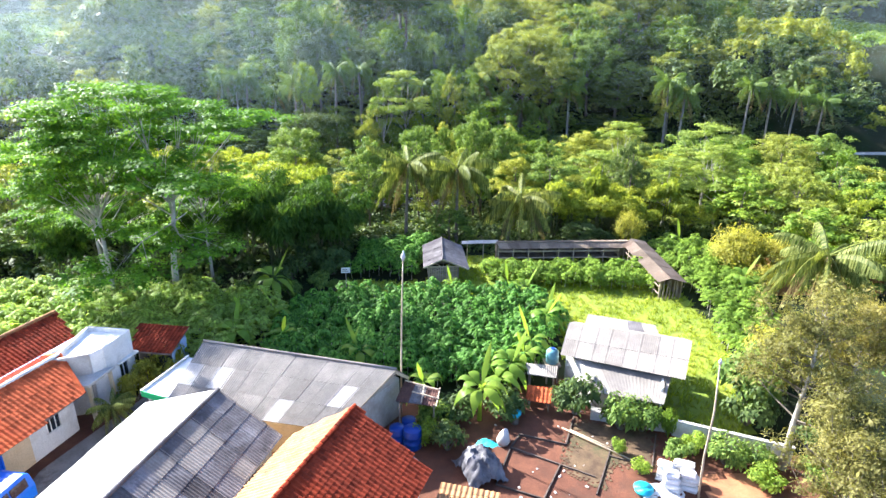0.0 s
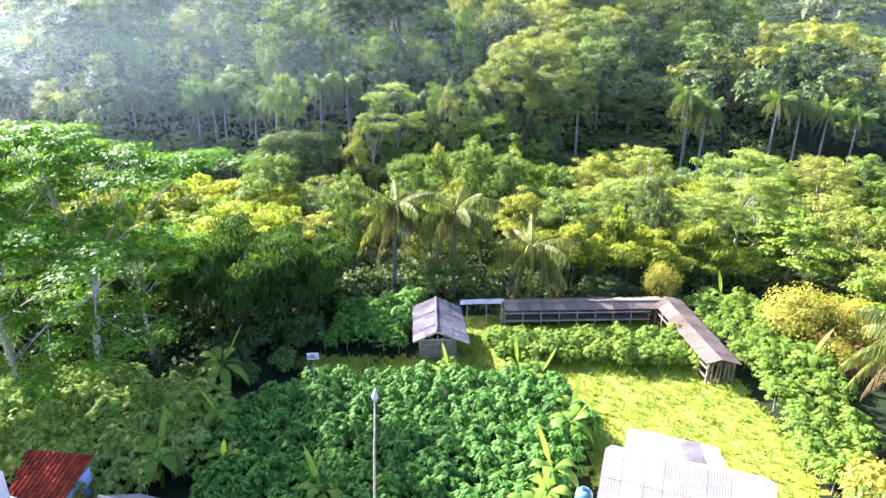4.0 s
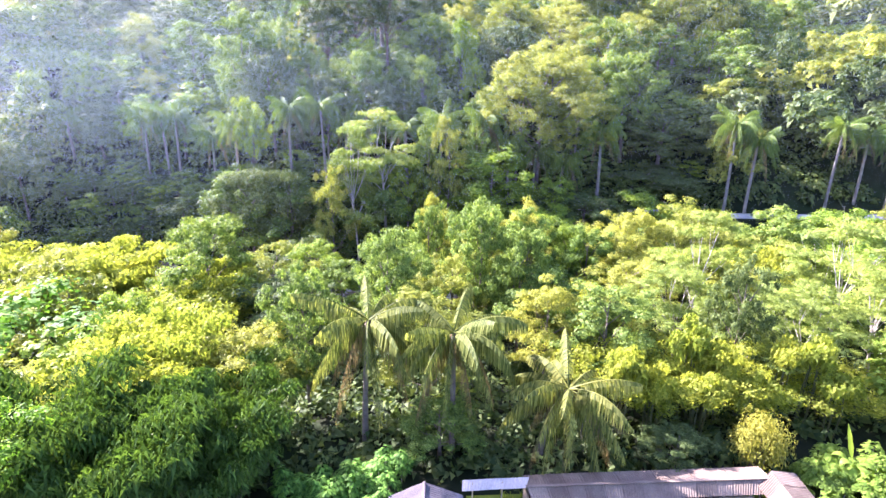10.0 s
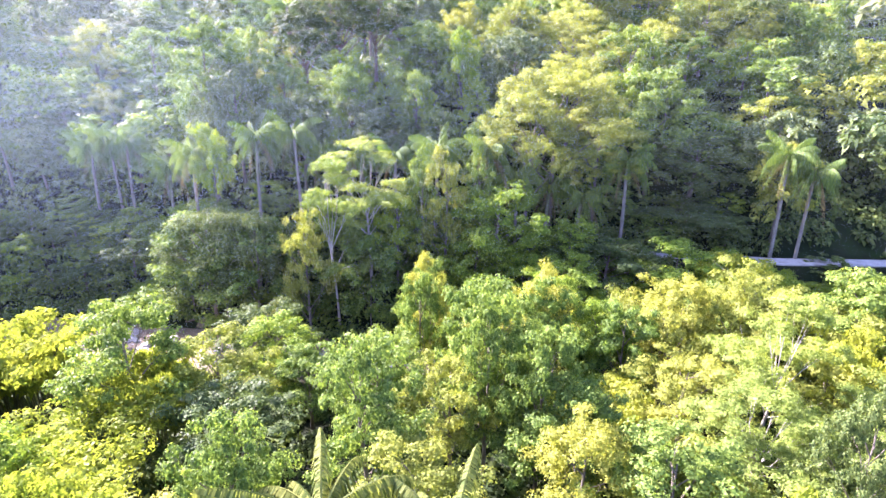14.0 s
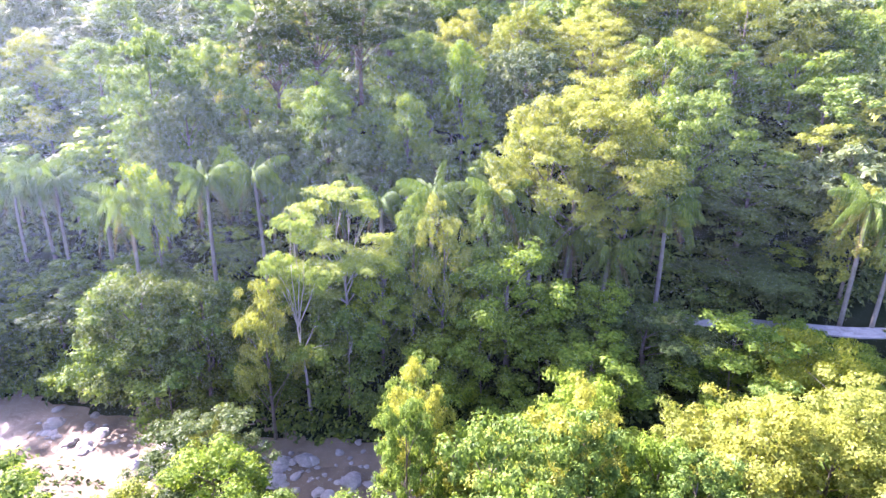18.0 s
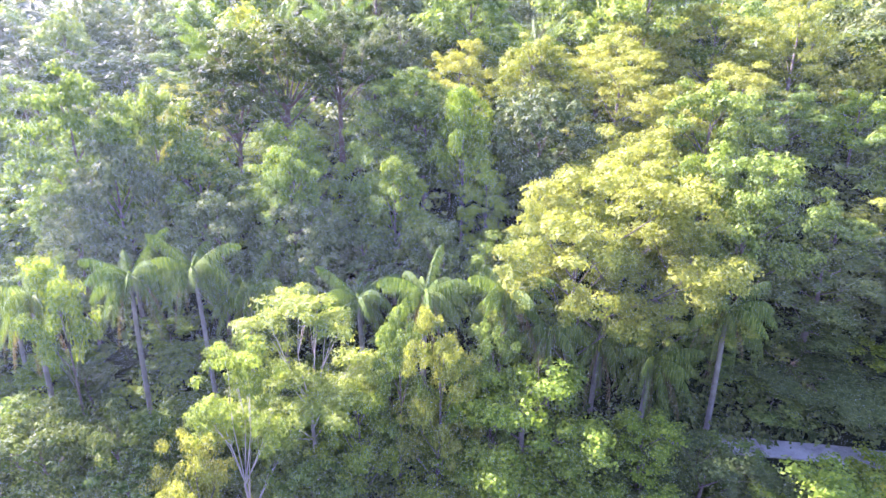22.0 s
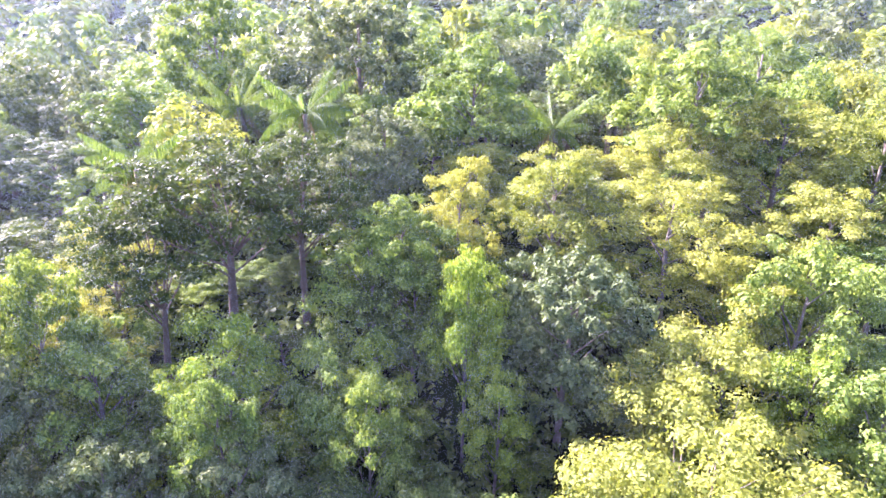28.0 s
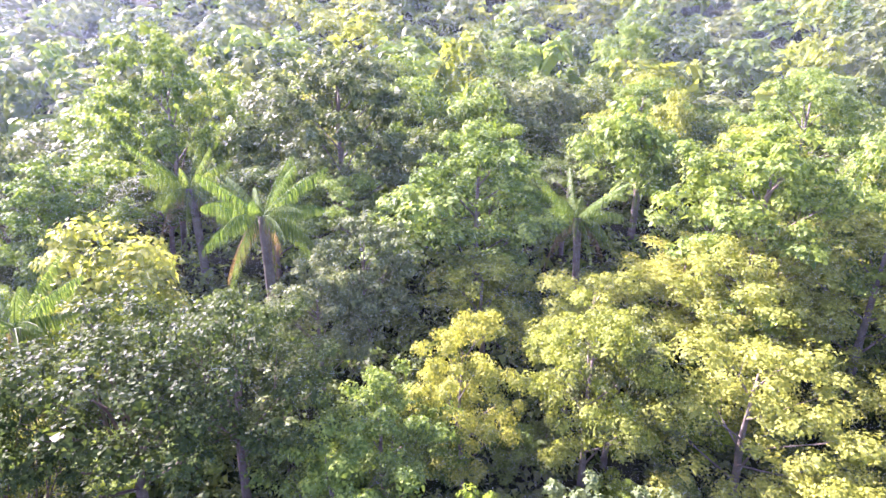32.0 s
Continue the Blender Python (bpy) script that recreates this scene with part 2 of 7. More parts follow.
M["tarp_cyan"] = surface("tarp_cyan", (0.02, 0.36, 0.46), (0.05, 0.48, 0.56), 1.2, 0.5, 12, 0.3)
M["painted_inside_shade"] = surface("painted_inside_shade", (0.03, 0.028, 0.026), (0.05, 0.045, 0.04), 1.0, 0.9)
M["rubber"] = surface("rubber", (0.02, 0.02, 0.02), (0.03, 0.03, 0.03), 2.0, 0.8)
M["glass_dark"] = surface("glass_dark", (0.02, 0.024, 0.03), (0.03, 0.035, 0.04), 1.0, 0.08, 5, 0.0, spec=0.8)
M["stone"] = surface("stone", (0.28, 0.26, 0.23), (0.44, 0.41, 0.365), 1.0, 0.85, 9, 0.6, dirt=(0.14, 0.115, 0.09), per_object=0.3)
M["mud"] = surface("mud", (0.13, 0.10, 0.062), (0.21, 0.165, 0.105), 0.4, 0.9, 6, 0.7, dirt=(0.24, 0.195, 0.13))
M["cane_green"] = surface("cane_green", (0.06, 0.075, 0.025), (0.12, 0.13, 0.045), 2.0, 0.6, 20, 0.3)
M["wood_dark"] = surface("wood_dark", (0.05, 0.038, 0.03), (0.11, 0.08, 0.06), 2.5, 0.9, 30, 0.6, per_object=0.3)
M["rust"] = surface("rust", (0.07, 0.03, 0.022), (0.14, 0.065, 0.045), 2.0, 0.9, 18, 0.5)


def water_material():
    m, n, l, p = material("muddy_water")
    a, b = noise_node(n, l, 0.35, 4), noise_node(n, l, 2.4, 5)
    l.new(ramp_node(n, l, a.outputs[0], [(0.3, (0.19, 0.145, 0.095)), (0.7, (0.30, 0.24, 0.165))]).outputs[0], p.inputs["Base Color"])
    p.inputs["Roughness"].default_value = 0.16
    bump_node(n, l, b.outputs[0], 0.5, 0.12, p)
    return m


M["water"] = water_material()


def haze_ribbon_material():
    """Pale matt surface for the ribbons that imitate haze, scattering light to both sides."""
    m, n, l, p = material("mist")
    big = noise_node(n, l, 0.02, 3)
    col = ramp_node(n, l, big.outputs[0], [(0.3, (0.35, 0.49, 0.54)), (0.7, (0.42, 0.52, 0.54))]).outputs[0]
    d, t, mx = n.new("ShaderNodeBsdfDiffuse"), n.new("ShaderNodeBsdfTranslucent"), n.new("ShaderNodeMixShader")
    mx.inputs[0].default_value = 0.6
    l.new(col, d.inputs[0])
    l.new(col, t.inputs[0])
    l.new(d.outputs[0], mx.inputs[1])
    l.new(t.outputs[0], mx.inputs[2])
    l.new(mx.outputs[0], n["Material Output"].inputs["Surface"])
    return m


M["mist"] = haze_ribbon_material()


# ---- mesh helpers ----
def mesh_from(name, verts, faces, mat, smooth=False):
    """verts: N x 3 array; faces: M x k array or a list."""
    me = bpy.data.meshes.new(name)
    verts = np.asarray(verts, float)
    if isinstance(faces, np.ndarray):
        k = faces.shape[1]
        me.vertices.add(len(verts))
        me.vertices.foreach_set("co", verts.ravel())
        me.loops.add(faces.size)
        me.loops.foreach_set("vertex_index", faces.ravel().astype(np.int32))
        me.polygons.add(len(faces))
        me.polygons.foreach_set("loop_start", np.arange(0, faces.size, k, dtype=np.int32))
        me.update(calc_edges=True)
    else:
        me.from_pydata(verts.tolist(), [], [list(map(int, f)) for f in faces])
        me.update()
    me.materials.append(mat)
    if smooth:
        me.polygons.foreach_set("use_smooth", np.ones(len(me.polygons), bool))
    return me


def child(name, me, parent, label="", m=None):
    ob = new(name, me)
    ob.parent = parent
    if m is not None:
        ob.matrix_basis = m
    return tagged(ob, label)


def thing(name, label, category, group="", kind="", m=None):
    ob = new(name)
    ob.empty_display_size = 0.2
    if m is not None:
        ob.matrix_basis = m
    return tagged(ob, label, category, group, kind)


def box(x0, y0, z0, x1, y1, z1, bevel=0.0):
    """Verts and faces of a box, its upright edges and top cut back by bevel."""
    b = bevel
    lo = [(x0, y0), (x1, y0), (x1, y1), (x0, y1)]
    if b <= 0:
        v = [(x, y, z0) for x, y in lo] + [(x, y, z1) for x, y in lo]
        f = [(3, 2, 1, 0), (4, 5, 6, 7)] + [(i, (i + 1) % 4, (i + 1) % 4 + 4, i + 4) for i in range(4)]
        return np.array(v, float), f
    ring = [(x0 + b, y0), (x1 - b, y0), (x1, y0 + b), (x1, y1 - b), (x1 - b, y1), (x0 + b, y1), (x0, y1 - b), (x0, y0 + b)]
    cx, cy = (x0 + x1) / 2, (y0 + y1) / 2
    sx, sy = 1 - 2 * b / max(x1 - x0, 1e-6), 1 - 2 * b / max(y1 - y0, 1e-6)
    top = [(cx + (x - cx) * sx, cy + (y - cy) * sy) for x, y in ring]
    v = [(x, y, z0) for x, y in ring] + [(x, y, z1 - b) for x, y in ring] + [(x, y, z1) for x, y in top]
    f = [tuple(range(7, -1, -1)), tuple(range(16, 24))]
    for r in (0, 8):
        f += [(r + i, r + (i + 1) % 8, r + 8 + (i + 1) % 8, r + 8 + i) for i in range(8)]
    return np.array(v, float), f


def joined(pieces):
    vs, fs, k = [], [], 0
    for v, f in pieces:
        vs.append(np.asarray(v, float))
        fs += [tuple(int(i) + k for i in q) for q in f]
        k += len(v)
    return np.concatenate(vs), fs


def tube(points, radii, sides=6, caps=True):
    """A tapered tube along points, as verts and faces (quads and two caps)."""
    pts = [Vector(p) for p in points]
    vs, fs = [], []
    for i, p in enumerate(pts):
        d = (pts[min(i + 1, len(pts) - 1)] - pts[max(i - 1, 0)]).normalized()
        u = d.orthogonal().normalized() if abs(d.z) < 0.9 else Vector((1, 0, 0)).cross(d).normalized()
        w = d.cross(u)
        for k in range(sides):
            a = 2 * math.pi * k / sides
            vs.append(p + float(radii[i]) * (math.cos(a) * u + math.sin(a) * w))
    for i in range(len(pts) - 1):
        for k in range(sides):
            a, b = i * sides + k, i * sides + (k + 1) % sides
            fs.append((a, b, b + sides, a + sides))
    if caps:
        fs.append(tuple(range(sides - 1, -1, -1)))
        fs.append(tuple(range((len(pts) - 1) * sides, len(pts) * sides)))
    return np.array([tuple(v) for v in vs]), fs


def unit(a):
    return a / np.maximum(np.linalg.norm(a, axis=-1, keepdims=True), 1e-9)


def leaves(pos, nor, length, width, rng, droop=0.35, fold=0.25, tri=False):
    """One folded rhombus a leaf (base, side, tip, side), or a plain triangle where leaves are small and many."""
    n = len(pos)
    nor = unit(nor)
    d = rng.normal(size=(n, 3))
    d -= (d * nor).sum(1, keepdims=True) * nor
    d = unit(unit(d) + np.array([0, 0, -droop]))
    side = unit(np.cross(nor, d))
    s = rng.uniform(0.65, 1.25, (n, 1))
    L, W = length * s, width * s
    if tri:
        v = np.empty((n, 3, 3))
        v[:, 0] = pos + 0.6 * W * side
        v[:, 1] = pos + L * d + np.array([0, 0, -0.1]) * L
        v[:, 2] = pos - 0.6 * W * side + 0.12 * L * d
        return v.reshape(-1, 3), np.arange(3 * n).reshape(-1, 3)
    v = np.empty((n, 4, 3))
    v[:, 0] = pos
    mid = pos + 0.5 * L * d
    v[:, 1] = mid + 0.5 * W * side + fold * 0.5 * W * nor
    v[:, 2] = pos + L * d + np.array([0, 0, -0.12]) * L
    v[:, 3] = mid - 0.5 * W * side + fold * 0.5 * W * nor
    return v.reshape(-1, 3), np.arange(4 * n).reshape(-1, 4)


# ---- ground ----
PROFILE_Y = (-500, 62, 76, 89, 93, 95, 101, 103, 106, 112, 123, 135, 150, 165, 185, 260, 340, 460, 900, 2600)
PROFILE_Z = (0, 0, -2.2, -5.0, -6.4, -7.2, -7.2, -5.6, -1.7, 2.2, 8.5, 15, 18.5, 19.5, 18.5, 24, 44, 80, 170, 300)


def bend(x):
    """How far the river and the foot of the hill swing away as they go to the left."""
    x = np.asarray(x, float)
    return 9.0 * np.clip((-x - 2) / 30, 0, 1) ** 1.2 - 3.0 * np.clip((x - 30) / 20, 0, 1) + 3.0 * np.sin(x / 60) * np.clip(np.abs(x) / 120, 0, 1)


def ground_z(x, y):
    x, y = np.asarray(x, float), np.asarray(y, float)
    keep = np.clip((y - 60) / 25, 0, 1)
    yb = y - keep * bend(x)
    z = np.interp(yb, PROFILE_Y, PROFILE_Z)
    z = z + np.clip((x - 9) / 8, 0, 1) * 4.0 * np.interp(yb, (94.5, 97.5, 101, 105), (0, 1, 1, 0))
    far = np.clip((y - 62) / 12, 0, 1) * np.where(np.abs(z + 7.2) < 0.8, 0.0, 1.0)
    return z + far * 0.5 * (np.sin(x * 0.31 + 0.2 * y) * np.cos(y * 0.27 - 0.1 * x)) + np.clip((y - 112) / 60, 0, 1) * 2.0 * np.sin(x / 23 + 1.0)


def sheet_grid(xs, ys, zf):
    X, Y = np.meshgrid(xs, ys)
    v = np.stack([X, Y, zf(X, Y)], -1).reshape(-1, 3)
    nx, ny = len(xs), len(ys)
    i = (np.arange(ny - 1)[:, None] * nx + np.arange(nx - 1)[None]).ravel()
    return v, np.stack([i, i + 1, i + nx + 1, i + nx], 1)


xs = np.concatenate([np.linspace(-1800, -160, 14), np.arange(-150, 151, 2.0), np.linspace(160, 1800, 14)])
ys = np.concatenate([np.linspace(-600, -20, 8), np.arange(-10, 200, 2.0), np.linspace(205, 480, 40), np.linspace(500, 2500, 20)])
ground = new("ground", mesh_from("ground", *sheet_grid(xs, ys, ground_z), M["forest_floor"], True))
tagged(ground, "dark earthy ground sloping to a river and up a wooded hill", "ground", kind="structure")


def patch(name, label, category, mat, outline, lift, step=0.5, rough=0.25, seed=1):
    """A sheet just above the ground inside an outline, with a ragged edge."""
    o = np.array(outline, float)
    x0, y0, x1, y1 = o[:, 0].min(), o[:, 1].min(), o[:, 0].max(), o[:, 1].max()
    gx, gy = np.arange(x0, x1 + step, step), np.arange(y0, y1 + step, step)
    v, f = sheet_grid(gx, gy, lambda X, Y: ground_z(X, Y) + lift)
    c = v[f].mean(1)
    rg = np.random.default_rng(seed)
    cx, cy = c[:, 0] + rg.normal(0, rough, len(c)), c[:, 1] + rg.normal(0, rough, len(c))
    inside = np.zeros(len(c), bool)
    for k in range(len(o)):
        (ax, ay), (bx, by) = o[k], o[(k + 1) % len(o)]
        hit = ((ay > cy) != (by > cy)) & (cx < (bx - ax) * (cy - ay) / (by - ay + 1e-12) + ax)
        inside ^= hit
    me = mesh_from(name, v, f[inside], mat, True)
    return tagged(new(name, me), label, category, kind="structure")


def inside_outline(px, py, outline):
    o = np.array(outline, float)
    ok = np.zeros(len(px), bool)
    for k in range(len(o)):
        (ax, ay), (bx, by) = o[k], o[(k + 1) % len(o)]
        ok ^= ((ay > py) != (by > py)) & (px < (bx - ax) * (py - ay) / (by - ay + 1e-12) + ax)
    return ok


LAWN = [(-7, 46), (-6, 50.5), (1, 50.0), (5.5, 56.5), (23, 56.5), (23.8, 44), (23.5, 38), (21.5, 33), (19.5, 27), (15, 28), (15.6, 33), (10.5, 36), (11.6, 41), (11.8, 45), (7, 47)]
lawn = patch("lawn", "sunlit yellow-green rough grass round the poultry sheds", "lawn", M["lawn"], LAWN, 0.03, 0.4)
yard = patch("yard", "dark brown bare earth of the village yard", "yard", M["soil"], [(-30, 8), (-30, 30), (-15, 33), (1, 31), (10, 33), (11, 29.5), (15, 28), (20, 25.5), (24, 25), (26, 8)], 0.02, 0.8)
lane_sides = [[(-19.3, 10), (-19.25, 18), (-19.2, 26), (-17.8, 29.6), (-16.2, 33.5)], [(-16.8, 10), (-16.75, 18), (-16.6, 26), (-15.8, 29.6), (-14.8, 33.5)]]
lane_v = [(x, y, float(ground_z(x, y)) + z) for z in (-0.05, 0.045) for side in lane_sides for x, y in side]
lane_f = [(10 + i, 15 + i, 16 + i, 11 + i) for i in range(4)] + [(i, 10 + i, 11 + i, 1 + i) for i in range(4)] + [(5 + i, 6 + i, 16 + i, 15 + i) for i in range(4)]
alley = tagged(new("alley", mesh_from("alley", np.array(lane_v), lane_f, M["lane"])), "worn concrete lane between the houses", "lane", kind="structure")
clay = patch("bare_clay", "orange bare clay on a garden terrace", "ground", M["red_soil"], [(31, 46), (32, 58), (42, 60), (46, 46)], 0.03, 0.6)
clay_b = patch("bare_clay", "orange bare clay beside the bushes in the yard", "ground", M["red_soil"], [(14.6, 21.5), (14.8, 24.2), (17.8, 24.2), (18, 21.5)], 0.05, 0.4, 0.15)

# river
v, f = sheet_grid(np.arange(-200, 201, 2.0), np.arange(86, 122, 1.0), lambda X, Y: 0 * X - 6.55)
water = tagged(new("river", mesh_from("river", v, f, M["water"], True)), "shallow brown river running over stones", "river", kind="structure")
bar = patch("gravel_bar", "pale mud and gravel bank in the river", "river bank", M["mud"], [(-30, 94), (-29, 106), (-18, 104.5), (-13, 101.5), (-5, 99.3), (6, 97.6), (10, 94), (-5, 93)], 0.74, 0.7, 0.8, 4)
bank_x = np.arange(-46, 13, 3.0)
bank = patch("river_bank", "wet brown mud along the foot of the bank", "river bank", M["mud"], [(x, 100.9 + float(bend(x))) for x in bank_x] + [(x, 102.7 + float(bend(x))) for x in bank_x[::-1]], 0.05, 0.5, 0.3, 5)
ROAD_Z = 1.2
road_pts = [(24, 110.6), (31, 108.6), (38, 107.2), (46, 105.2), (60, 104.0), (90, 104)]


# ---- trees ----
def puff_leaves(centres, radii, count, flat, length, width, rng, droop=0.35, up=0.7, tri=False):
    """Leaves in clumps: most on the outside and the top of each clump, a few large ones inside."""
    n = len(centres)
    idx = np.repeat(np.arange(n), count)
    d = unit(rng.normal(size=(len(idx), 3)))
    d[:, 2] = np.where(d[:, 2] < -0.2, -d[:, 2], d[:, 2])
    inner = rng.random((len(idx), 1)) < 0.13
    r = np.where(inner, rng.uniform(0.05, 0.4, (len(idx), 1)), rng.uniform(0.6, 1.05, (len(idx), 1)))
    off = d * r * radii[idx][:, None] * np.array([1, 1, flat])
    nor = d * 1.5 + np.array([0, 0, up]) + rng.normal(0, 0.34, d.shape)
    big = np.where(inner, 2.3, 1.0)
    return leaves(centres[idx] + off, nor, length * big, width * big, rng, droop, 0.25, tri)


def make_tree(kind, seed, lite=False):
    """A trunk with limbs that bear boughs, each bough a heap of leaf clumps; at the origin, height 10, crown radius 3."""
    rng = np.random.default_rng(seed)
    H, R = 10.0, 3.0
    # boughs, clumps on each, leaves in each clump, flatness, clump radius, leaf length, leaf width, crown base, leaf, bark
    P = {"broad": (15, 8, 62, 0.75, 0.17, 0.22, 0.15, 0.08, "leaf_broad", "bark"),
         "fresh": (14, 8, 62, 0.7, 0.18, 0.22, 0.15, 0.08, "leaf_fresh", "bark"),
         "dark": (17, 8, 58, 0.75, 0.16, 0.20, 0.14, 0.08, "leaf_dark", "bark"),
         "forked": (15, 8, 66, 0.65, 0.17, 0.16, 0.10, 0.45, "leaf_dark_backlit", "bark_brown"),
         "pale": (18, 12, 40, 0.9, 0.125, 0.24, 0.14, 0.10, "leaf_pale", "bark"),
         "feathery": (13, 9, 70, 0.8, 0.17, 0.19, 0.12, 0.10, "leaf_feathery", "bark"),
         "big": (13, 13, 80, 0.7, 0.13, 0.14, 0.085, 0.26, "leaf_feathery", "bark"),
         "slender": (9, 8, 62, 0.8, 0.19, 0.24, 0.16, 0.38, "leaf_fresh", "bark"),
         "bush": (12, 7, 46, 0.8, 0.20, 0.28, 0.20, -0.06, "leaf_fresh", "bark"),
         "thicket": (12, 7, 46, 0.8, 0.20, 0.26, 0.19, -0.06, "leaf_broad", "bark"),
         "spray": (15, 10, 70, 0.4, 0.16, 0.16, 0.09, 0.40, "leaf_spray", "bark_pale"),
         "umbrella": (20, 9, 76, 0.42, 0.17, 0.15, 0.08, 0.45, "leaf_umbrella", "bark_pale")}[kind]
    nb, each, nleaf, flat, pr, ll, lw, base, leafm, barkm = P
    if not lite:
        each, nleaf, pr, ll, lw = int(each * 1.3), int(nleaf * 1.6), pr * 1.08, ll * 0.66, lw * 0.68
    else:
        each, nleaf, ll, lw, pr = int(each * 0.7), int(nleaf * 0.75), ll * 1.3, lw * 1.35, pr * 1.35
    cz0, npuff = H * base, nb * each
    # boughs spread evenly over the crown, some reaching out and some held back
    k = np.arange(nb)
    zz = 1.0 - 1.45 * (k + 0.5) / nb
    a = 2.399963 * k + rng.uniform(0, 6.28) + rng.normal(0, 0.25, nb)
    reach = rng.uniform(0.58, 0.92, nb) * (1.12 if kind == "big" else 1.0)
    ring = np.sqrt(np.maximum(0, 1 - zz ** 2))
    zc, hh = (cz0 + H) / 2 - 0.3, (H - cz0) / 2
    bough = np.stack([R * reach * ring * np.cos(a), R * reach * ring * np.sin(a), zc + hh * zz * rng.uniform(0.72, 0.96, nb)], 1)
    if kind in ("umbrella", "spray"):
        rr = R * 0.85 * np.sqrt((k + 0.5) / nb)
        bough = np.stack([rr * np.cos(a), rr * np.sin(a), H * (0.95 - 0.55 * rng.random(nb) * (0.35 + rr / R)) - 0.05 * rr ** 1.5], 1)
    elif kind in ("bush", "thicket"):
        bough[:, 2] = np.maximum(bough[:, 2], 0.6)
    off = unit(rng.normal(size=(npuff, 3))) * rng.random((npuff, 1)) ** 0.45
    size = np.repeat(rng.uniform(0.75, 1.2, nb), each)[:, None] * R * (0.36 if kind == "big" else 0.44)
    stretch = hh / R if kind not in ("umbrella", "spray") else 0.35
    cen = np.repeat(bough, each, 0) + off * size * np.array([1.0, 1.0, 0.62 * min(1.2, stretch * 1.1)])
    cen[:, 2] = np.minimum(cen[:, 2], H - 0.35)
    rad = R * pr * rng.uniform(0.7, 1.3, npuff)
    v, f = puff_leaves(cen, rad, nleaf, flat, ll, lw, rng, 0.5 if flat > 0.5 else 0.2, 0.35 if flat > 0.5 else 0.7, True)
    crown = mesh_from("crown", v, f, M[leafm])
    lean = rng.normal(0, 0.22, 2)
    r0 = {"slender": 0.11, "umbrella": 0.085, "spray": 0.09, "big": 0.10, "bush": 0.05, "thicket": 0.05, "forked": 0.15}.get(kind, 0.13)
    top = 0.45 if kind in ("forked", "umbrella", "spray") else (0.62 if kind == "big" else 0.8)
    tp = [(0, 0, -0.6), (0.3 * lean[0], 0.3 * lean[1], H * 0.2), (lean[0], lean[1], H * min(0.5, top)), (lean[0] * 0.6, lean[1] * 0.6, H * top + 0.3)]
    pieces = [tube(tp, [r0 * 1.5, r0, r0 * 0.7, r0 * 0.2], 7)]
    for c in bough[: (6 if lite else nb)]:
        out = math.hypot(c[0], c[1])
        z0 = min(max(H * max(base, 0.22) * 0.8, c[2] - 0.75 * out - 0.8), H * min(0.8, top))
        t = z0 / H
        s = np.array([lean[0] * min(1, t * 2), lean[1] * min(1, t * 2), z0])
        m = s * 0.5 + c * 0.5 + np.array([*rng.normal(0, 0.12, 2), 0.05 * out])
        pieces.append(tube([s, m, m * 0.3 + c * 0.7], [r0 * 0.36, r0 * 0.22, r0 * 0.08], 4, False))
        for _ in range(0 if lite else 2):
            e = c + rng.normal(0, 0.45, 3) + np.array([0, 0, 0.3])
            pieces.append(tube([m, (m + e) / 2 + [0, 0, 0.1], e], [r0 * 0.14, r0 * 0.09, r0 * 0.04], 3, False))
    trunk = mesh_from("trunk", *joined(pieces), M[barkm], True)
    return trunk, crown


def make_bamboo(seed, lite=False, leaf="leaf_bamboo"):
    """A clump of arching canes whose leafy heads hang outwards."""
    rng = np.random.default_rng(seed)
    H, R = 10.0, 3.0
    n = 14 if not lite else 9
    cen, rad, pieces = [], [], []
    for k in range(n):
        a = 2 * math.pi * (k + rng.random() * 0.8) / n
        reach = R * rng.uniform(0.25, 0.95)
        top = H * rng.uniform(0.72, 0.98) * (1 - 0.10 * reach / R)
        base = np.array([0.5 * math.cos(a), 0.5 * math.sin(a), -0.4])
        ps = []
        for s in np.linspace(0, 1, 7):
            out = reach * s ** 2.2
            z = top * (1.18 * s - 0.18 * s ** 4) if s < 0.9 else top * (1.18 * s - 0.18 * s ** 4) - 0.35
            ps.append(base + np.array([out * math.cos(a), out * math.sin(a), z]))
        pieces.append(tube(ps, [0.06, 0.055, 0.05, 0.045, 0.035, 0.025, 0.012], 5, False))
        for s, w in ((0.52, 0.8), (0.68, 1.0), (0.84, 1.1), (1.0, 0.85)):
            i = s * 6
            p = ps[int(min(i, 5))] * (1 - (i - int(min(i, 5)))) + ps[min(int(i) + 1, 6)] * (i - int(min(i, 5)))
            cen.append(p + rng.normal(0, 0.15, 3))
            rad.append(w * rng.uniform(0.7, 1.05))
    cen, rad = np.array(cen), np.array(rad)
    strap = leaf == "leaf_weeping"
    v, f = puff_leaves(cen, rad, 170 if strap else (110 if not lite else 80), 0.8, 0.5 if strap else 0.34, 0.075 if strap else 0.11, rng, 1.5 if strap else 1.1, 0.4, True)
    return [mesh_from("cane", *q, M["cane_green"], True) for q in pieces], mesh_from("crown", v, f, M[leaf])


